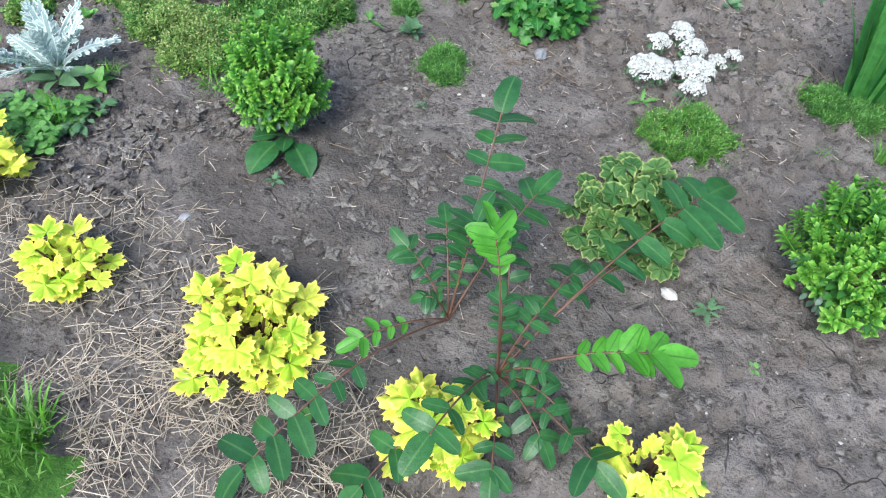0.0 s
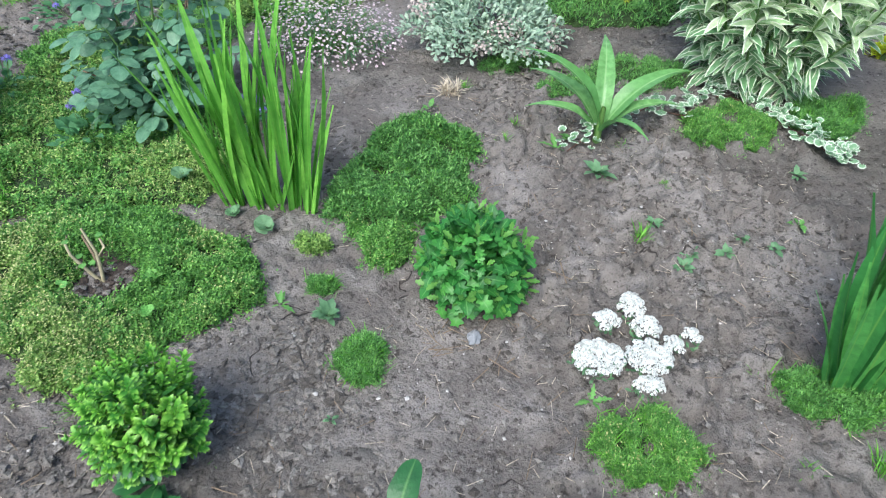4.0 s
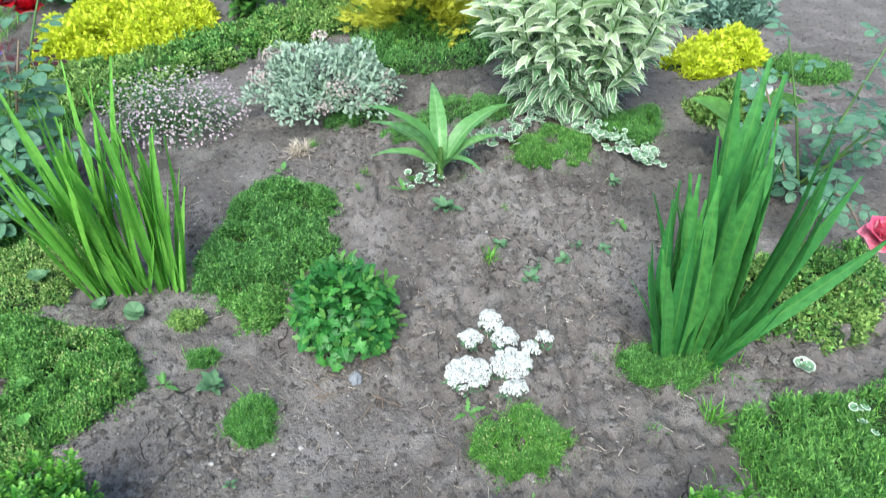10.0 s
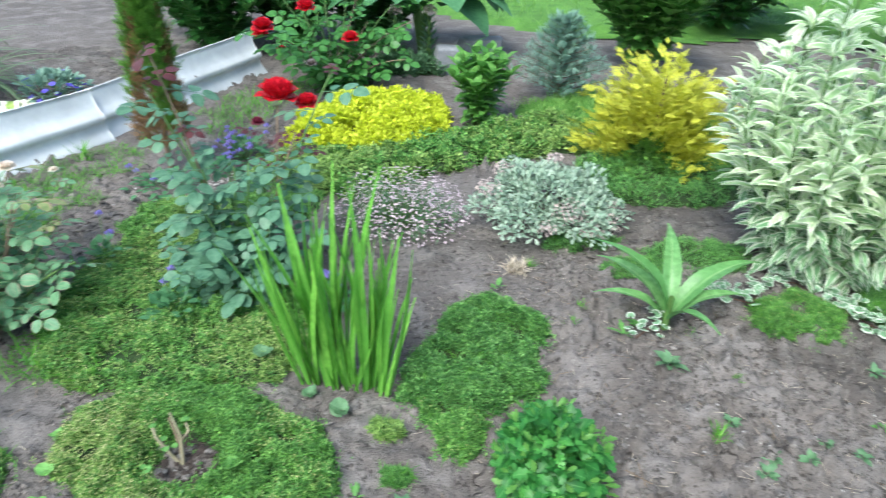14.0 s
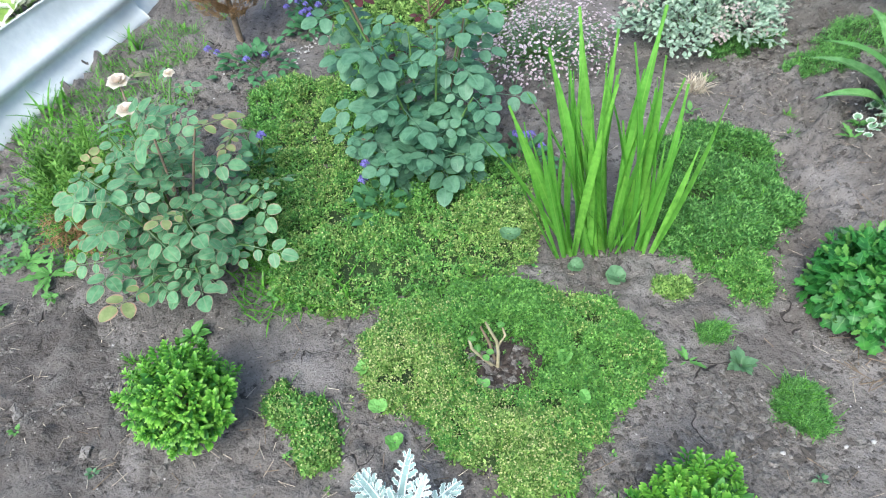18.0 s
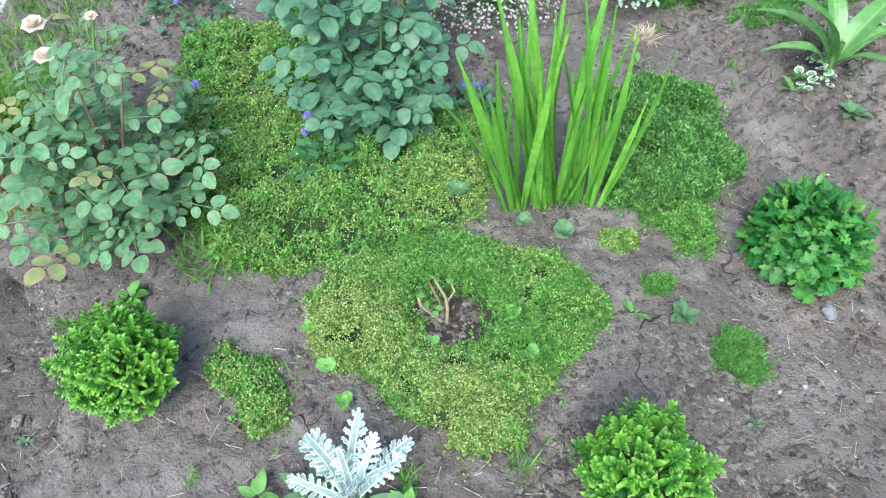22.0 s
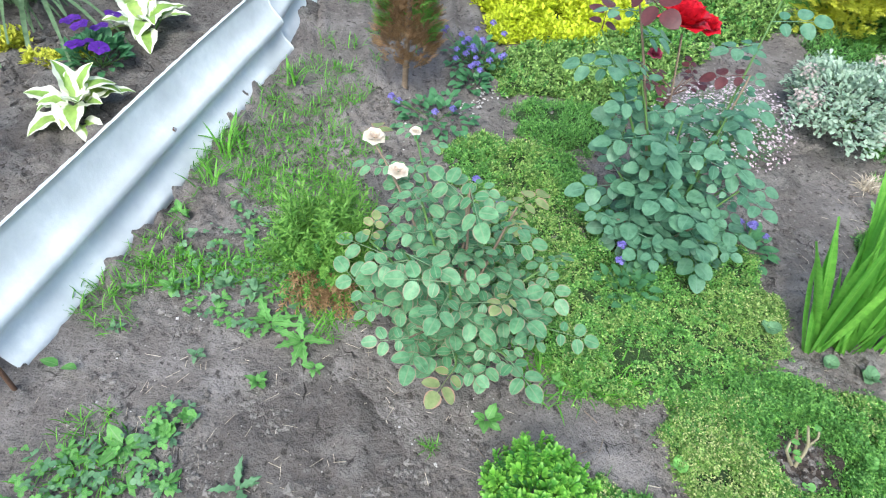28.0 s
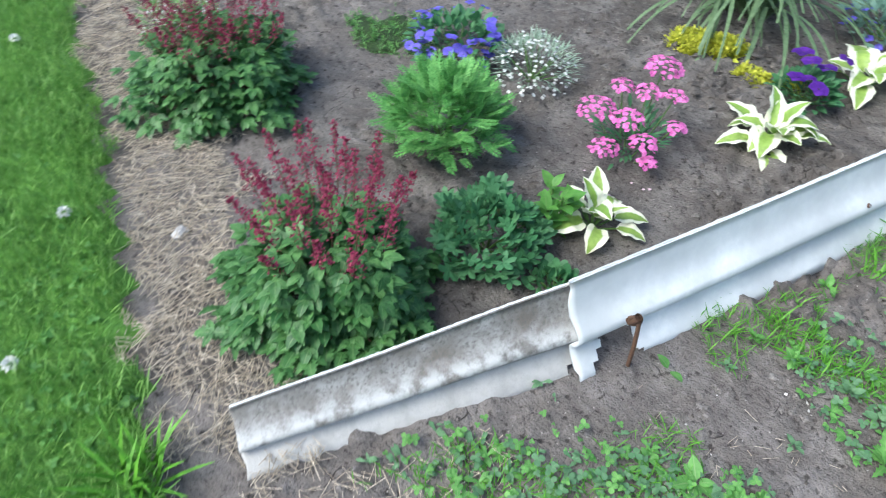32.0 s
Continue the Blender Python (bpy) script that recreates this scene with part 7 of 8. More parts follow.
def rock(x, y, sx, sy, sz, turn, label):
    ob = thing("rock", x, y, label, "rock", "rocks at the bed's back")
    bm = bmesh.new()
    bmesh.ops.create_cube(bm, size=1.0)
    bmesh.ops.subdivide_edges(bm, edges=bm.edges[:], cuts=2, use_grid_fill=True)
    for v in bm.verts:
        v.co = Vector((v.co.x * sx, v.co.y * sy, v.co.z * sz)) * (1 + 0.12 * noise.noise(v.co * 3 + Vector((x, y, 0)))) * (0.9 if abs(v.co.x) > 0.4 and abs(v.co.y) > 0.4 else 1)
    bmesh.ops.bevel(bm, geom=bm.edges[:], offset=min(sx, sy, sz) * 0.05, segments=1, affect="EDGES")
    me = bpy.data.meshes.new("rock_body")
    bm.to_mesh(me)
    bm.free()
    me.materials.append(STONE if "pale" in label else GREY_STONE)
    o = new("rock_body", me)
    o.parent, o.location, o.rotation_euler = ob, (0, 0, sz * 0.4), (0.1, 0.05, turn)
    return ob


rock(-0.15, 4.2, 0.13, 0.1, 0.16, 0.3, "rough pinkish-grey block beside the houseleeks")
rock(0.02, 4.62, 0.26, 0.1, 0.13, 0.5, "rough grey block at the back of the bed")

# ---- plants beyond the edging: left bed ----
def hosta(x, y, n, size, label, h=0.05):
    ob = thing("hosta", x, y, label, "plant", "white-edged hostas")
    a = np.arange(n) * 2.4 + x
    el = np.linspace(1.25, 0.3, n) + U(-0.2, 0.2, n)
    D = fix(np.column_stack([np.cos(a) * np.cos(el), np.sin(a) * np.cos(el), np.sin(el)]))
    me = [mesh_of("leaf", strip(OVATE(w), 12, b, 0.3, 6, 0.16), HOSTA) for w, b in ((0.3, 1.0), (0.34, 1.7), (0.27, 0.7), (0.32, 2.2))]
    st2 = D * np.linspace(0.03, 0.06, n)[:, None] + [0, 0, 0.01]
    placed("leaf", me, ob, st2, turned(n, fix(D + U(-0.3, 0.3, (n, 3))), UPZ + np.column_stack([-D[:, :2] * 0.3, np.zeros(n)]) + U(-0.45, 0.45, (n, 3))), U(0.72, 1.15, n) * size)
    for p in st2:
        part("leaf_stalk", tube(arch((0, 0, -0.01), p), 0.003, 0.0025, 5), GREEN_STEM, ob)
    return ob


hosta(-2.16, 2.09, 15, 0.086, "white-edged hosta with pointed leaves on dark soil")
hosta(-1.97, 2.66, 17, 0.112, "larger white-edged hosta on dark soil beside the edging")
hosta(-1.86, 3.1, 11, 0.13, "white-edged hosta beside purple petunias")
leafy_bush(-2.23, 2.02, 0.05, 0.11, 4, 9, 0.05, BUSH, "fresh green seedling beside the hosta")


def astilbe(x, y, r, h, plumes, label, lean=(0.0, 0.0)):
    ob = thing("astilbe", x, y, label, "plant", "red astilbes")
    n = 900
    d = dome(n, low=0.0)
    tri = strip(lambda t: 0.27 * (np.sin(np.pi * t ** 0.7) ** 0.8) * (0.72 + 0.42 * ((t * 5.2) % 1.0 < 0.5)), 21, 0.6, 0.25)
    leaf = joined([spread(tri, [(0, 0, 0)], turned(1, np.array([[np.sin(a), np.cos(a), 0.0]]), UPZ), [s]) for a, s in ((0, 0.8), (0.95, 0.6), (-0.95, 0.6))])
    bump = 1 + 0.22 * np.sin(d[:, 0] * 6 + x) * np.cos(d[:, 1] * 6) + U(-0.08, 0.08, n)
    k = (U(0.35, 1, n) ** 0.5) * bump
    P = d * [r, r, h] * k[:, None] + [0, 0, 0.02]
    D = fix(np.column_stack([d[:, :2], 0.1 - 0.2 * d[:, 2]]) + U(-0.6, 0.6, (n, 3)))
    me = mesh_of("leaf", leaf, ASTILBE)
    placed("leaf", me, ob, P[:200], turned(200, D[:200], UPZ + d[:200] * 0.6), U(0.042, 0.07, 200))
    tagged(part("inner_foliage", spread(joined([spread(strip(OVATE(0.3), 3, 0.6, 0.25), [(0, 0, 0)], turned(1, np.array([[np.sin(a), np.cos(a), 0.0]]), UPZ), [s]) for a, s in ((0, 0.8), (0.95, 0.6), (-0.95, 0.6))]), P[200:] * 0.9, turned(n - 200, D[200:], UPZ), U(0.035, 0.055, n - 200)), ASTILBE, ob), kind="stuff")
    part("stem_work", joined([tube(arch((v[0] * 0.04, v[1] * 0.04, -0.01), v * [r, r, h] * 0.85), 0.003, 0.0016, 5) for v in dome(30, low=0.1)]), RED_STEM, ob, "wiry red stems")
    for k in range(plumes):
        a, e = k * 2.4, np.sqrt((k + 0.5) / plumes)
        base = np.array([np.cos(a) * r * 0.72 * e - 0.03, np.sin(a) * r * 0.72 * e + 0.04, h * (0.98 - 0.25 * e)])
        top = base + np.array([np.cos(a) * 0.04 * e + lean[0], np.sin(a) * 0.04 * e + lean[1], U(0.07, 0.15)])
        m = 150
        t = U(0.0, 1, m) ** 0.8
        rad = (0.024 * (1 - t) + 0.004) * U(0.3, 1.0, m)
        th = np.floor(t * 26) * 2.4 + U(-0.5, 0.5, m)
        Q = base + (top - base) * t[:, None] + np.column_stack([np.cos(th) * rad, np.sin(th) * rad, 0.5 * rad + U(-0.003, 0.003, m)])
        pl = part("plume", spread(strip(ROUND(0.35), 2, 0.3, 0.3, 1), Q, turned(m, polar(m, 0.2, 1.4), UPZ), U(0.005, 0.009, m)), MAROON, ob, "dark red fluffy flower plume")
        part("plume_stalk", tube([base * [0.6, 0.6, 0.6], base, top], 0.002, 0.001, 5), RED_STEM, pl)
    return ob


astilbe(-2.46, 1.55, 0.21, 0.22, 27, "bushy astilbe with dark red plumes beside straw")
astilbe(-3.22, 1.85, 0.24, 0.22, 32, "second astilbe with dark red plumes")

mg = thing("marigold", -2.6, 2.08, "bushy marigold with feathery bright green foliage", "plant")
FEATHER = joined([strip(lambda t: 0.016, 4, 0.4, 0.0, 1)] + [spread(strip(LANCE(0.11), 3, 0.3, 0.2, 1), [(0, t, -0.05 * t)], turned(1, np.array([[sg * np.sin(a_), np.cos(a_), 0.15]]), UPZ), [0.34 - 0.12 * t]) for t in (0.14, 0.26, 0.38, 0.5, 0.62, 0.74, 0.86) for sg in (-1, 1) for a_ in (0.75, 1.15)] + [spread(strip(LANCE(0.12), 3, 0.3, 0.2, 1), [(0, 0.9, -0.06)], turned(1, np.array([[0, 1, 0.1]]), UPZ), [0.25])])
n = 420
d = dome(n, low=-0.1)
P = np.array([0, 0, 0.08]) + d * [0.125, 0.125, 0.15] * (U(0.3, 1, n) ** 0.5)[:, None]
P[:, 2] = np.maximum(P[:, 2], 0.015)
FE = mesh_of("leaf", FEATHER, FERNY)
P[:, :2] += U(-0.02, 0.02, (n, 2))
D = fix(d + [0, 0, 0.3] + U(-0.95, 0.95, (n, 3)))
placed("leaf", FE, mg, P[:260], turned(260, D[:260], UPZ), U(0.045, 0.07, 260))
tagged(part("inner_foliage", spread(FEATHER, P[260:] * 0.9, turned(160, D[260:], UPZ), U(0.045, 0.07, 160)), FERNY, mg), kind="stuff")
for v in dome(14, low=0.2):
    part("stem", tube(arch((0, 0, -0.01), v * [0.1, 0.1, 0.17]), 0.004, 0.002, 5), GREEN_STEM, mg)

leafy_mound("columbine", -2.3, 1.87, 0.12, 0.12, 190, frilly(20, 0.1, 0.05, 2, 0.5), 0.052, PEONY, "low matt green plant of lobed leaves", "plant", low=0.0, jitter=0.9, lump=0.22)
leafy_mound("columbine", -2.12, 1.87, 0.05, 0.05, 60, lobed(3, 0.3, 2, 18, 0.1, 40), 0.036, PEONY, "small lobed seedling beside the edging", "plant", low=0.0)


def flower_dome(name, x, y, r, h, leaf_n, leaf, leaf_size, leaf_m, heads, label, category="flowers"):
    """heads: (places, mesh, size, name)."""
    ob = leafy_mound(name, x, y, r, h, leaf_n, leaf, leaf_size, leaf_m, label, category, low=0.0)
    for P, me, size, nm in heads:
        n = len(P)
        placed(nm, me, ob, P, turned(n, polar(n, -0.2, 0.3), fix(np.asarray(P) * [1, 1, 0.5] + UPZ * 0.15)), U(0.85, 1.15, n) * size)
    return ob


PANSY = joined([floret_data(1.0, 5, 0.55, 0.15)])
VIO_ME, BLUE_ME, PINK_ME, WHT_ME = (mesh_of("flower", PANSY, m) for m in (VIOLET, BLUEV, PINK, WHITE))
vd = dome(90, low=0.25)
flower_dome("viola", -2.86, 2.44, 0.14, 0.12, 260, strip(OVATE(0.3), 4, 0.5, 0.2), 0.035, PEONY, [(vd[:60] * [0.15, 0.15, 0.17] * U(0.85, 1.05, (60, 1)), BLUE_ME, 0.032, "flower")], "viola clump covered in blue-violet flowers")
wd = dome(170, low=0.0)
flower_dome("gypsophila", -2.62, 2.5, 0.12, 0.12, 500, NEEDLE, 0.03, SILV_MOUND, [(wd * [0.125, 0.125, 0.14] * U(0.7, 1.05, (170, 1)), WHT_ME, 0.0105, "floret")], "airy mound dotted with tiny white flowers")
flower_dome("gypsophila", -3.55, 1.96, 0.12, 0.15, 400, NEEDLE, 0.03, FERNY, [(wd[:110] * [0.125, 0.125, 0.17] * U(0.7, 1.05, (110, 1)), WHT_ME, 0.012, "floret")], "loose plant dotted with tiny white flowers")
ph = thing("phlox", -2.24, 2.4, "pink phlox with dense flower heads on dark soil", "flowers")
for x, y, z, r, n in ((0.0, 0.09, 0.2, 0.045, 34), (-0.07, 0.03, 0.15, 0.028, 16), (0.0, 0.03, 0.16, 0.032, 20), (0.06, 0.06, 0.16, 0.026, 14), (-0.09, -0.05, 0.11, 0.05, 36), (0.0, -0.05, 0.12, 0.04, 26), (0.06, -0.07, 0.09, 0.035, 22), (0.1, 0.0, 0.12, 0.025, 12), (-0.02, -0.11, 0.06, 0.035, 22), (0.09, -0.09, 0.06, 0.022, 12)):
    n = int(n * 1.35)
    d = dome(n, low=0.0)
    hd = part("flower_head", tube(arch((x * 0.4, y * 0.4, 0.0), (x, y, z), 0.0), 0.0022, 0.0018, 5), GREEN_STEM, ph)
    placed("floret", PINK_ME, hd, np.array([x, y, z]) + d * [r, r, r * 0.55], turned(n, polar(n, -0.2, 0.3), d + UPZ * 0.4), U(0.0115, 0.0165, n))
n = 130
q = polar(n, 0.2, 1.2) * U(0.03, 0.12, n)[:, None]
part("foliage", spread(strip(LANCE(0.14), 4, 0.5, 0.2), np.abs(q) * [0, 0, 1] + q * [1, 1, 0] * 0.9, turned(n, fix(q), UPZ), U(0.025, 0.045, n)), PEONY, ph, "narrow dark leaves")
n = 9
tagged(part("petal_litter", spread(PANSY, np.column_stack([U(-0.06, 0.16, n), U(-0.2, -0.1, n), np.full(n, 0.012)]), turned(n, polar(n, -0.1, 0.1), UPZ), U(0.006, 0.009, n)), PALE_PINK, ph, "fallen pale petals"), kind="stuff")
pp = np.array([(-2.027, 2.951, 0.12), (-1.922, 2.988, 0.12), (-1.977, 2.862, 0.1), (-1.935, 2.832, 0.1), (-1.99, 2.9, 0.13), (-1.95, 2.93, 0.11), (-2.0, 2.85, 0.1)]) - at(-1.97, 2.91)
flower_dome("petunia", -1.97, 2.91, 0.085, 0.08, 160, strip(OVATE(0.3), 4, 0.5, 0.2), 0.035, PEONY, [(pp, VIO_ME, 0.055, "flower")], "petunia with velvety purple flowers")
bd = dome(40, low=0.2)
flower_dome("viola", -1.9, 3.42, 0.13, 0.12, 220, strip(OVATE(0.3), 4, 0.5, 0.2), 0.04, SPRUCE, [(bd[:26] * [0.14, 0.14, 0.15], BLUE_ME, 0.028, "flower")], "bluish plant with small violet flowers")
og = thing("ornamental_grass", -2.33, 3.32, "arching clump of long pale-striped grass", "ornamental grass")
gm = [mesh_of("blade", strip(SWORD(0.012), 12, b, 0.4), ORN) for b in (1.2, 1.7, 2.2)]
n = 170
placed("blade", gm, og, np.column_stack([U(-0.1, 0.1, n), U(-0.07, 0.07, n), np.zeros(n)]), turned(n, polar(n, 0.75, 1.45), UPZ), U(0.35, 0.62, n))

# ---- weeds, seedlings and grass tufts ----
SAW = strip(lambda t: 0.14 * np.sin(np.pi * min(1, 0.15 + t * 0.85)) * (1 + 0.4 * np.sin(t * 24)), 12, 0.5, 0.2)
RND = lobed(6, 0.06, 2, 24, 0.12, 16, 0.0, 0.03)
for x, y, r, n, m, lf, w in (
    (0.49, 1.88, 0.062, 9, WEED_B, None, "grey-green rosette weed on bare soil"), (0.405, 1.98, 0.05, 7, WEED, SAW, "dandelion-like seedling with toothed leaves"), (0.44, 2.02, 0.04, 6, WEED, None, "small green seedling"),
    (0.586, 1.72, 0.03, 6, WEED_B, None, "small grey-green seedling"), (0.772, 1.69, 0.03, 6, WEED_B, None, "small grey-green seedling"), (0.725, 1.645, 0.032, 6, WEED_B, None, "small grey-green seedling"), (0.644, 1.637, 0.036, 8, WEED_B, None, "small grey-green seedling"), (0.62, 1.6, 0.034, 7, WEED_B, None, "small grey-green seedling"), (0.838, 1.671, 0.03, 6, WEED_B, None, "small grey-green seedling"), (0.988, 1.926, 0.035, 6, WEED_B, None, "grey-green seedling"), (0.92, 1.75, 0.035, 6, WEED, None, "green seedling by the gladiolus"),
    (-0.066, 1.45, 0.05, 13, WEED_B, None, "grey-green leafy weed on bare soil"), (-0.152, 1.474, 0.03, 7, WEED, SAW, "small toothed seedling"), (0.39, 1.29, 0.04, 7, WEED, SAW, "toothed seedling below white flowers"), (-0.257, 1.026, 0.022, 7, WEED_B, None, "tiny seedling on bare soil"), (0.43, 0.86, 0.036, 9, WEED_B, SAW, "tiny feathery seedling"), (-0.03, 1.24, 0.016, 5, WEED_B, None, "tiny seedling"), (0.48, 0.77, 0.014, 4, WEED, None, "tiny seedling"), (-0.14, 0.63, 0.03, 6, WEED, RND, "small round-leaved seedling"), (0.36, 0.585, 0.03, 6, WEED, None, "small green seedling"),
    (-1.509, 1.58, 0.05, 9, WEED_B, SAW, "grey-green toothed weed on bare soil"), (-1.483, 1.777, 0.04, 9, WEED, None, "bright green weed"), (-1.701, 1.677, 0.055, 8, WEED, strip(OVATE(0.3), 5, 0.5, 0.2), "broad-leaved green weed"), (-1.64, 1.7, 0.04, 5, WEED, RND, "round-leaved weed"), (-1.6, 1.72, 0.035, 4, WEED, RND, "round-leaved weed"), (-1.297, 1.281, 0.04, 9, WEED_B, SAW, "grey-green toothed seedling"), (-1.581, 1.465, 0.03, 6, WEED, None, "small green seedling"), (-1.36, 1.5, 0.02, 5, WEED, None, "tiny seedling"), (-1.2, 1.4, 0.02, 5, WEED_B, None, "tiny seedling"), (-1.43, 1.45, 0.05, 8, WEED_B, SAW, "feathery grey-green weed"), (-1.73, 1.28, 0.06, 10, WEED, strip(OVATE(0.18), 5, 0.6, 0.2), "broad-leaved weed at the bed edge"), (-1.68, 1.22, 0.055, 9, WEED, strip(OVATE(0.18), 5, 0.6, 0.2), "broad-leaved weed at the bed edge"),
    (-1.84, 1.85, 0.055, 2, WEED, strip(OVATE(0.36), 5, 0.4, 0.2), "single broad leaf seedling by the iron rod"), (-1.76, 1.93, 0.03, 6, WEED_B, None, "small seedling"), (-1.667, 2.029, 0.04, 8, WEED, None, "green weed"), (-1.558, 2.025, 0.045, 9, WEED_B, None, "grey-green weed"), (-1.747, 2.03, 0.03, 7, WEED, None, "small green weed"), (-1.68, 2.26, 0.045, 8, WEED, None, "green weed by the edging"), (-1.465, 1.918, 0.06, 10, WEED, SAW, "dandelion-like weed"), (-1.403, 1.867, 0.06, 10, WEED, SAW, "dandelion-like weed by the thuja"), (-1.499, 2.0, 0.04, 8, WEED_B, None, "grey-green weed"), (-1.38, 1.8, 0.035, 7, WEED, None, "small green weed"), (-1.6, 1.85, 0.03, 7, WEED_B, None, "small grey-green weed"),
    (-2.26, 1.37, 0.03, 6, WEED, None, "small seedling at the sheet's end"), (-2.1, 1.8, 0.05, 8, PEONY, None, "seedling in dark soil"), (-0.68, 1.2, 0.075, 8, WEED_B, strip(OVATE(0.2), 6, 0.6, 0.2), "broad plantain beneath the dusty miller"), (-0.75, 1.24, 0.065, 7, WEED_B, strip(OVATE(0.2), 6, 0.6, 0.2), "broad plantain beside the dusty miller"), (-0.61, 1.2, 0.05, 7, WEED, None, "green seedling"), (-0.83, 1.25, 0.06, 8, WEED, strip(OVATE(0.24), 5, 0.6, 0.2), "green broad-leaved weed"),
    (-0.38, 1.49, 0.027, 5, MALLOW, RND, "round-leaved mallow seedling in the mat"), (-0.362, 1.41, 0.027, 5, MALLOW, RND, "round-leaved mallow seedling in the mat"), (-0.74, 1.53, 0.027, 7, MALLOW, RND, "round-leaved mallow seedling at the mat edge"), (-0.715, 1.45, 0.027, 7, MALLOW, RND, "round-leaved mallow seedling at the mat edge"), (-0.69, 1.38, 0.027, 6, MALLOW, RND, "round-leaved mallow seedling at the mat edge"), (-0.53, 1.46, 0.03, 2, WEED, RND, "round-leaved seedling in the mat"), (-0.44, 1.29, 0.04, 6, WEED, None, "green seedling at the mat edge"), (-0.3, 1.72, 0.03, 7, WEED_B, RND, "round-leaved weed by the gladiolus"), (-0.22, 1.68, 0.04, 6, WEED_B, RND, "round-leaved weed by the gladiolus"), (-0.42, 1.8, 0.035, 8, WEED_B, RND, "round-leaved weed in the mat"), (-0.92, 1.72, 0.03, 5, WEED, None, "seedling at the mat edge"), (-1.07, 1.66, 0.05, 9, WEED, None, "leafy weed below the rose"), (0.24, 1.7, 0.05, 9, WEED_B, None, "leafy weed behind the chrysanthemum"), (0.1, 2.15, 0.04, 5, WEED, strip(OVATE(0.2), 5, 0.3, 0.2), "small upright seedling")):
    rosette_weed(x, y, r, n, m, w, lf, lift=0.034 if "in the mat" in w else 0.012 if "mat edge" in w else 0.0)
spn = thing("broad_leaf_seedling", -0.25, 1.12, "two broad spoon-shaped leaves under the box shrub", "weed")
spd = fix(np.array([(-0.42, -0.75, 0.28), (0.46, -0.72, 0.26), (0.05, -0.6, 0.5), (-0.7, -0.2, 0.35)]))
placed("leaf", mesh_of("leaf", strip(SPOON(0.27), 8, 0.9, 0.25, 4), SANG), spn, np.array([(0, 0, 0.012)] * 4) + spd * 0.006, turned(4, spd, UPZ), [0.1, 0.098, 0.055, 0.06])

CLOVER = joined([spread(strip(ROUND(0.42), 4, 0.3, 0.15), [(0, 0, 0)], turned(1, np.array([[np.sin(a), np.cos(a), 0.05]]), UPZ), [0.55]) for a in (0, 2.09, 4.19)])


def clover_patch(poly, n, size, label, mat=WEED):
    q = scatter(poly, n, 0.03)
    c = q.mean(0)
    ob = thing("clover_patch", c[0], c[1], label, "weed", kind="stuff")
    z = land(q[:, 0], q[:, 1]) - float(land(*c)) + U(0.008, 0.035, n)
    tagged(part("foliage", spread(CLOVER, np.column_stack([q - c, z]), turned(n, polar(n, -0.3, 0.3), fix(UPZ + U(-0.4, 0.4, (n, 3)))), U(0.4, 1.3, n) * size), mat, ob), kind="stuff")
    m2 = n // 2
    q = scatter(poly, m2, 0.05)
    z = land(q[:, 0], q[:, 1]) - float(land(*c)) + 0.006
    ros = spread(strip(SPOON(0.2), 3, 0.7, 0.2, 1), np.zeros((7, 3)), turned(7, polar(7, 0.1, 0.7), UPZ), U(0.5, 1.0, 7))
    tagged(part("low_foliage", spread(ros, np.column_stack([q - c, z]), turned(m2, polar(m2, -0.1, 0.1), UPZ), U(0.5, 1.7, m2) * size), WEED_B if mat is WEED else WEED, ob), kind="stuff")
    return ob


clover_patch(ring(-0.66, 1.06, 0.08, 0.07), 150, 0.026, "patch of clover and grass beside coral bells")
clover_patch([(-2.15, 1.4), (-1.95, 1.66), (-1.82, 1.68), (-1.72, 1.55), (-1.85, 1.4), (-2.0, 1.3)], 110, 0.017, "clover patch before the edging sheet")
clover_patch([(-2.95, 1.32), (-2.4, 1.06), (-2.0, 0.92), (-2.1, 0.78), (-2.5, 0.85), (-3.0, 1.1)], 420, 0.02, "clover growing in the lawn edge")
clover_patch([(-2.05, 1.4), (-1.86, 1.62), (-1.7, 1.72), (-1.62, 1.66), (-1.75, 1.5), (-1.9, 1.36)], 80, 0.02, "low weeds spreading before the edging joint", WEED_B)
clover_patch([(-1.82, 1.42), (-1.7, 1.55), (-1.6, 1.62), (-1.62, 1.72), (-1.8, 1.66)], 60, 0.017, "clover patch on trodden soil")
clover_patch([(-1.62, 1.95), (-1.4, 1.85), (-1.35, 2.1), (-1.5, 2.3), (-1.65, 2.2)], 130, 0.018, "small weeds on trodden soil", WEED_B)
clover_patch([(-4.4, 2.0), (-3.0, 1.36), (-2.38, 1.06), (-2.5, 0.8), (-3.6, 1.0), (-4.6, 1.5)], 320, 0.02, "clover leaves in the lawn")
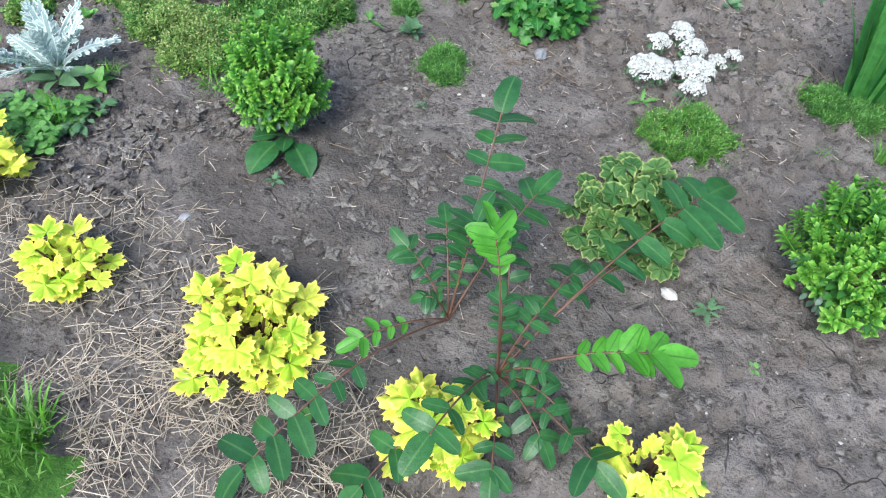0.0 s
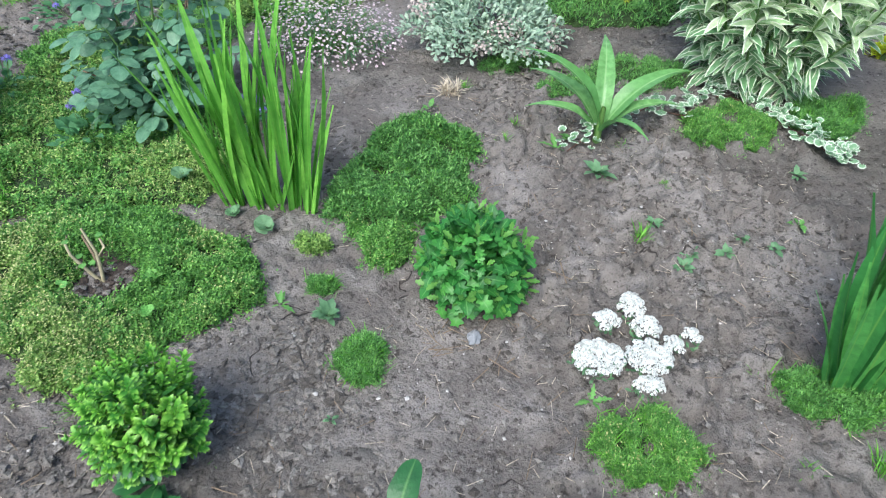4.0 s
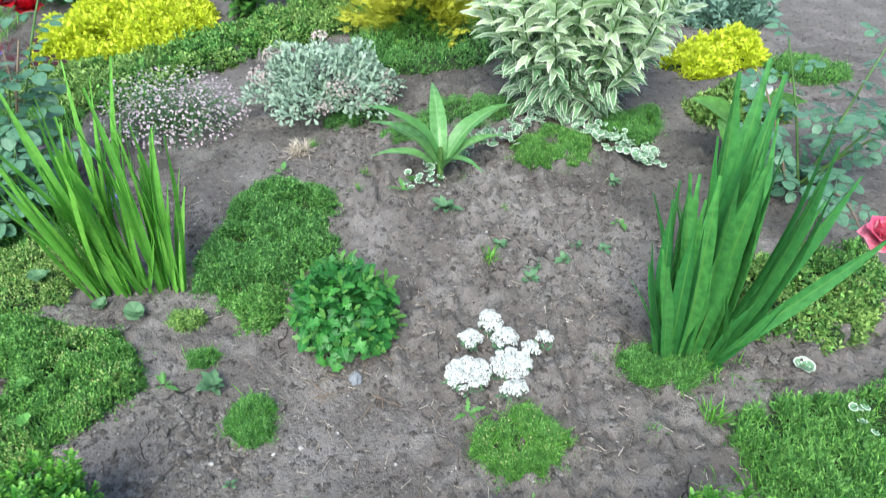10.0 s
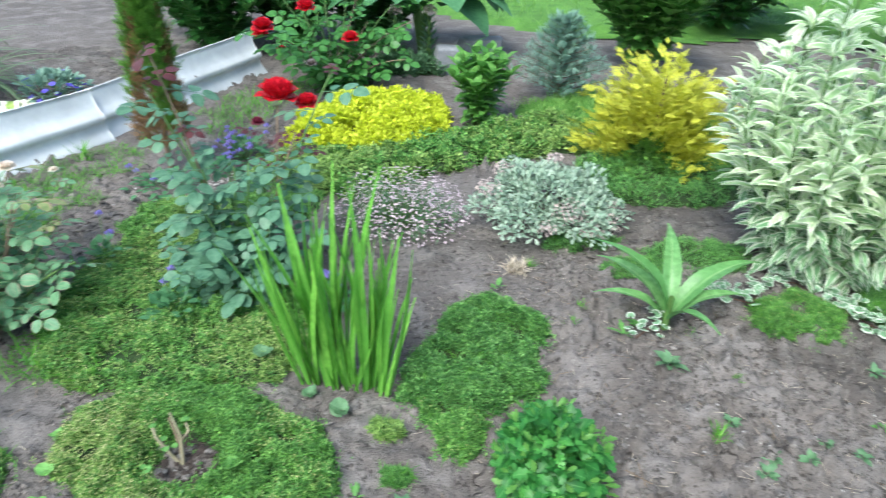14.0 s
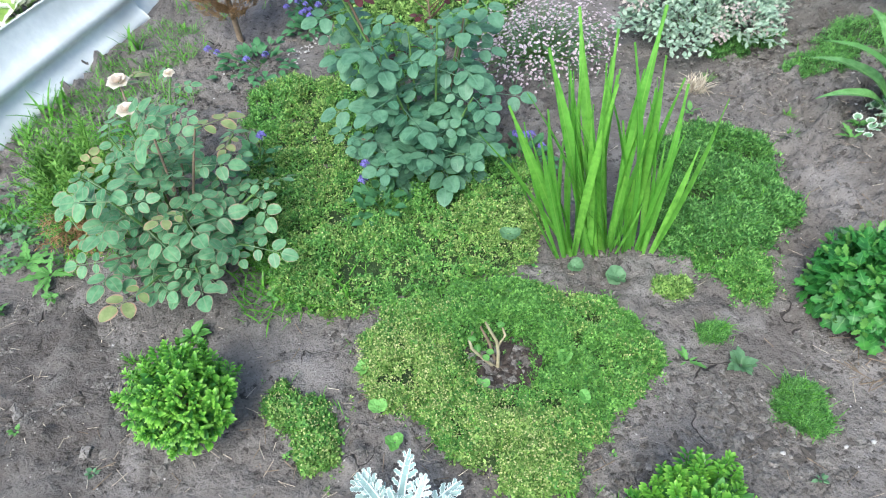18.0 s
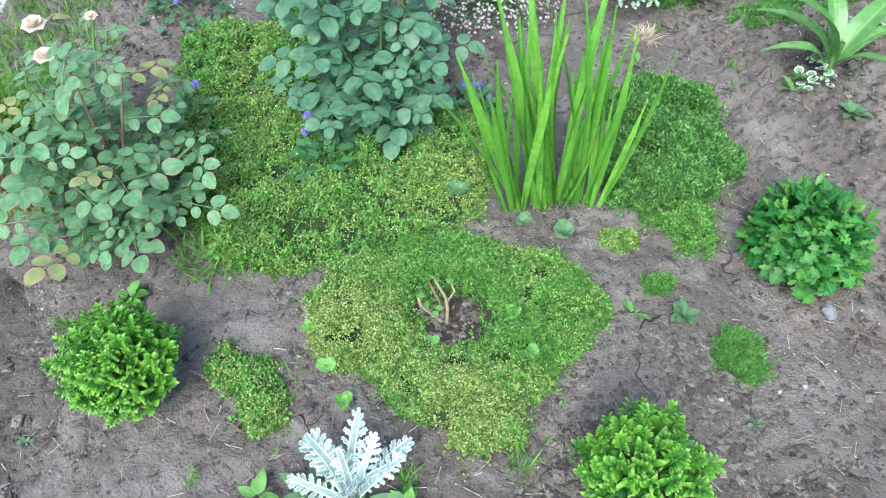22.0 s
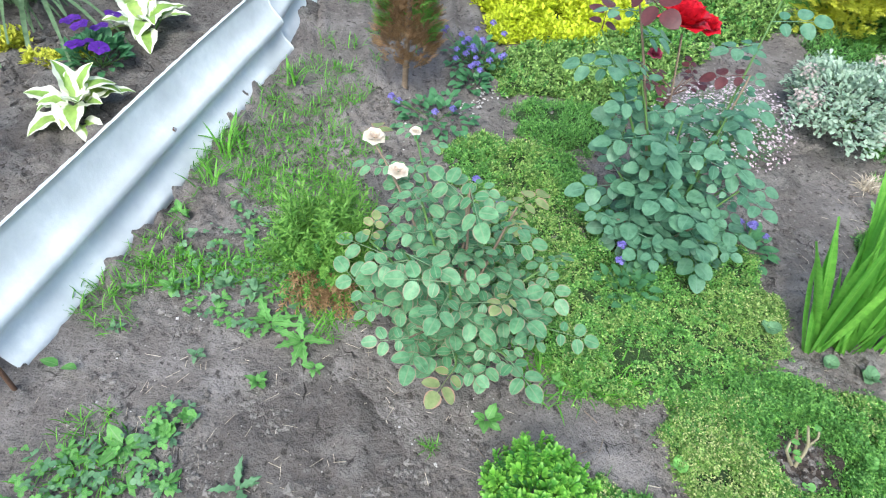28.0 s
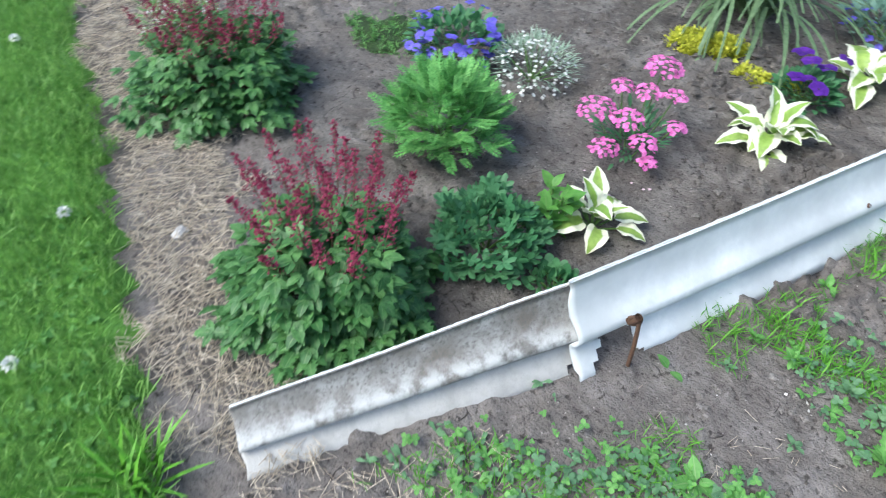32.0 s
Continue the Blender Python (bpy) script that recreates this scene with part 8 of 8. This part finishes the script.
for x, y, h, n, w in ((-2.42, 1.06, 0.13, 70, "coarse bright green grass tuft at the lawn edge"), (-2.3, 1.02, 0.1, 50, "coarse grass tuft at the lawn edge"), (-0.63, 1.1, 0.06, 60, "grass tuft beside clover"), (-0.68, 1.02, 0.06, 60, "grass tuft beside clover"), (-0.46, 0.58, 0.07, 80, "grass tuft at the lawn edge"), (-0.55, 0.62, 0.06, 60, "grass tuft at the lawn edge"), (0.2, 2.28, 0.03, 30, "small grass tuft"), (0.32, 2.1, 0.03, 25, "small grass tuft"), (0.28, 2.02, 0.03, 25, "small grass tuft"), (0.55, 1.68, 0.04, 40, "fine grass tuft"), (0.58, 2.0, 0.03, 30, "fine grass tuft"), (0.64, 1.86, 0.025, 25, "fine grass tuft"), (-1.77, 1.5, 0.03, 40, "small green grass tuft"), (0.85, 1.2, 0.05, 40, "fine grass tuft"), (0.72, 1.19, 0.03, 20, "fine grass tuft"), (-0.78, 1.7, 0.05, 40, "dry-tipped grass tuft"), (-0.6, 1.24, 0.04, 25, "fine grass tuft"), (-0.42, 1.24, 0.04, 25, "fine grass tuft"), (-0.93, 1.3, 0.03, 20, "fine grass tuft"), (-1.18, 1.62, 0.03, 30, "fine grass tuft"), (-1.57, 2.5, 0.11, 26, "long thin grass against the edging sheet"), (-1.62, 2.36, 0.08, 24, "thin grass against the edging sheet"), (-1.42, 2.8, 0.09, 24, "thin grass against the edging sheet"), (-1.72, 2.1, 0.06, 24, "thin grass against the edging sheet")):
    tuft(x, y, h * 0.7, h, n, GRASS, w)
dry = tuft(0.157, 2.25, 0.05, 0.05, 130, STRAW, "withered straw-coloured grass tuft on dark soil", "dry_tuft", "grass", 0.15)


def sparse_grass(poly, n, tall, label, mat=GRASS):
    q = scatter(poly, n, 0.05)
    q = q[gnoise(q[:, 0] * 5, q[:, 1] * 5, 51) > -0.15]
    n = len(q)
    c = q.mean(0)
    ob = thing("sparse_grass", c[0], c[1], label, "grass", kind="stuff")
    z = land(q[:, 0], q[:, 1]) - float(land(*c))
    tagged(part("grass", spread(strip(SWORD(0.035), 3, 0.7, 0.2, 1), np.column_stack([q - c, z]), turned(n, polar(n, 0.3, 1.4), UPZ), U(0.4, 1.2, n) * tall), mat, ob), kind="stuff")


sparse_grass([(-1.9, 1.95), (-1.75, 1.95), (-1.3, 2.2), (-1.15, 2.6), (-1.2, 3.0), (-1.4, 2.95), (-1.62, 2.55)], 4200, 0.034, "sparse green grass along the pale edging")
sparse_grass([(-1.66, 2.1), (-1.3, 1.85), (-1.2, 2.1), (-1.3, 2.45), (-1.6, 2.45)], 2200, 0.035, "grass and weeds round the small thuja")
sparse_grass([(-1.3, 3.05), (-1.05, 3.0), (-0.75, 3.3), (-0.8, 3.9), (-1.0, 3.95)], 1500, 0.05, "grass before the far edging sheet")
sparse_grass([(-2.1, 1.35), (-1.75, 1.8), (-1.5, 1.75), (-1.65, 1.4)], 1500, 0.03, "thin grass on trodden soil")
sparse_grass([(-1.0, 1.66), (-0.75, 1.68), (-0.85, 2.1), (-1.02, 2.1)], 900, 0.045, "longer grass below the pale rose")
sparse_grass([(-0.4, 1.2), (-0.15, 1.1), (-0.35, 1.3)], 60, 0.02, "a few grass blades by the mat")
sparse_grass([(0.75, 0.95), (0.95, 1.0), (1.0, 1.4), (0.75, 1.35)], 450, 0.03, "thin grass by the gladiolus")
wg = thing("ground_ivy", 1.05, 1.0, "white-edged ground ivy growing through a grassy mat", "creeper")
n = 85
c3 = np.column_stack([U(0.0, 0.24, 12), U(-0.17, 0.16, 12)])[rng.integers(0, 12, n)]
P = np.column_stack([c3 + U(-0.03, 0.03, (n, 2)), U(0.045, 0.07, n)])
placed("leaf", [mesh_of("leaf", lobed(9, 0.1, 3, 27, c, 22, 0.0, 0.05), GLECH) for c in (0.2, -0.25)], wg, P, turned(n, polar(n, -0.3, 0.4), fix(U(-0.4, 0.4, (n, 3)) + UPZ)), U(0.012, 0.024, n))
part("stem_work", joined([tube(arch(p * [0.9, 0.9, 0], p), 0.001, 0.0008, 4) for p in P]), GREEN_STEM, wg, "thin green stems")
rosette_weed(1.12, 1.27, 0.034, 4, GLECH, "four pale rounded leaves on bare soil", RND, (0.1, 0.4), "seedling")
for x, y in ((-3.054, 1.301), (-2.758, 1.036), (-3.86, 1.581), (-3.2, 1.2)):
    cf = thing("clover_head", x, y, "white clover flower head in the lawn", "flower", "clover heads")
    d = dome(40, low=-0.3)
    part("floret_ball", spread(strip(LANCE(0.3), 2, 0.3, 0.2, 1), d * 0.006 + [0, 0, 0.05], turned(40, d, UPZ), np.full(40, 0.011)), WHITE, cf)
    part("stalk", tube([(0, 0, 0), (0, 0, 0.05)], 0.0012, 0.001, 4), GREEN_STEM, cf)
hi2 = thing("calla", 1.42, 1.98, "broad pale leaf with a white bloom", "plant")
placed("leaf", mesh_of("leaf", strip(OVATE(0.36), 7, 0.9, 0.3, 4), BUSH), hi2, [(0, 0, 0.1), (0.03, 0.02, 0.14), (-0.03, 0.02, 0.12)], turned(3, np.array([[-0.5, -0.4, 0.4], [0.5, -0.2, 0.5], [-0.4, 0.5, 0.5]]), UPZ), [0.16, 0.14, 0.13])
part("bloom", petals(4, 0.5, 0.7, 0.05, 0.4, 0.2), WHITE, hi2, "white bloom")
part("stem", joined([tube(arch((0, 0, -0.01), p), 0.004, 0.003, 5) for p in ((0, 0, 0.1), (0.03, 0.02, 0.14), (-0.03, 0.02, 0.12), (0, 0, 0.21))]), GREEN_STEM, hi2)
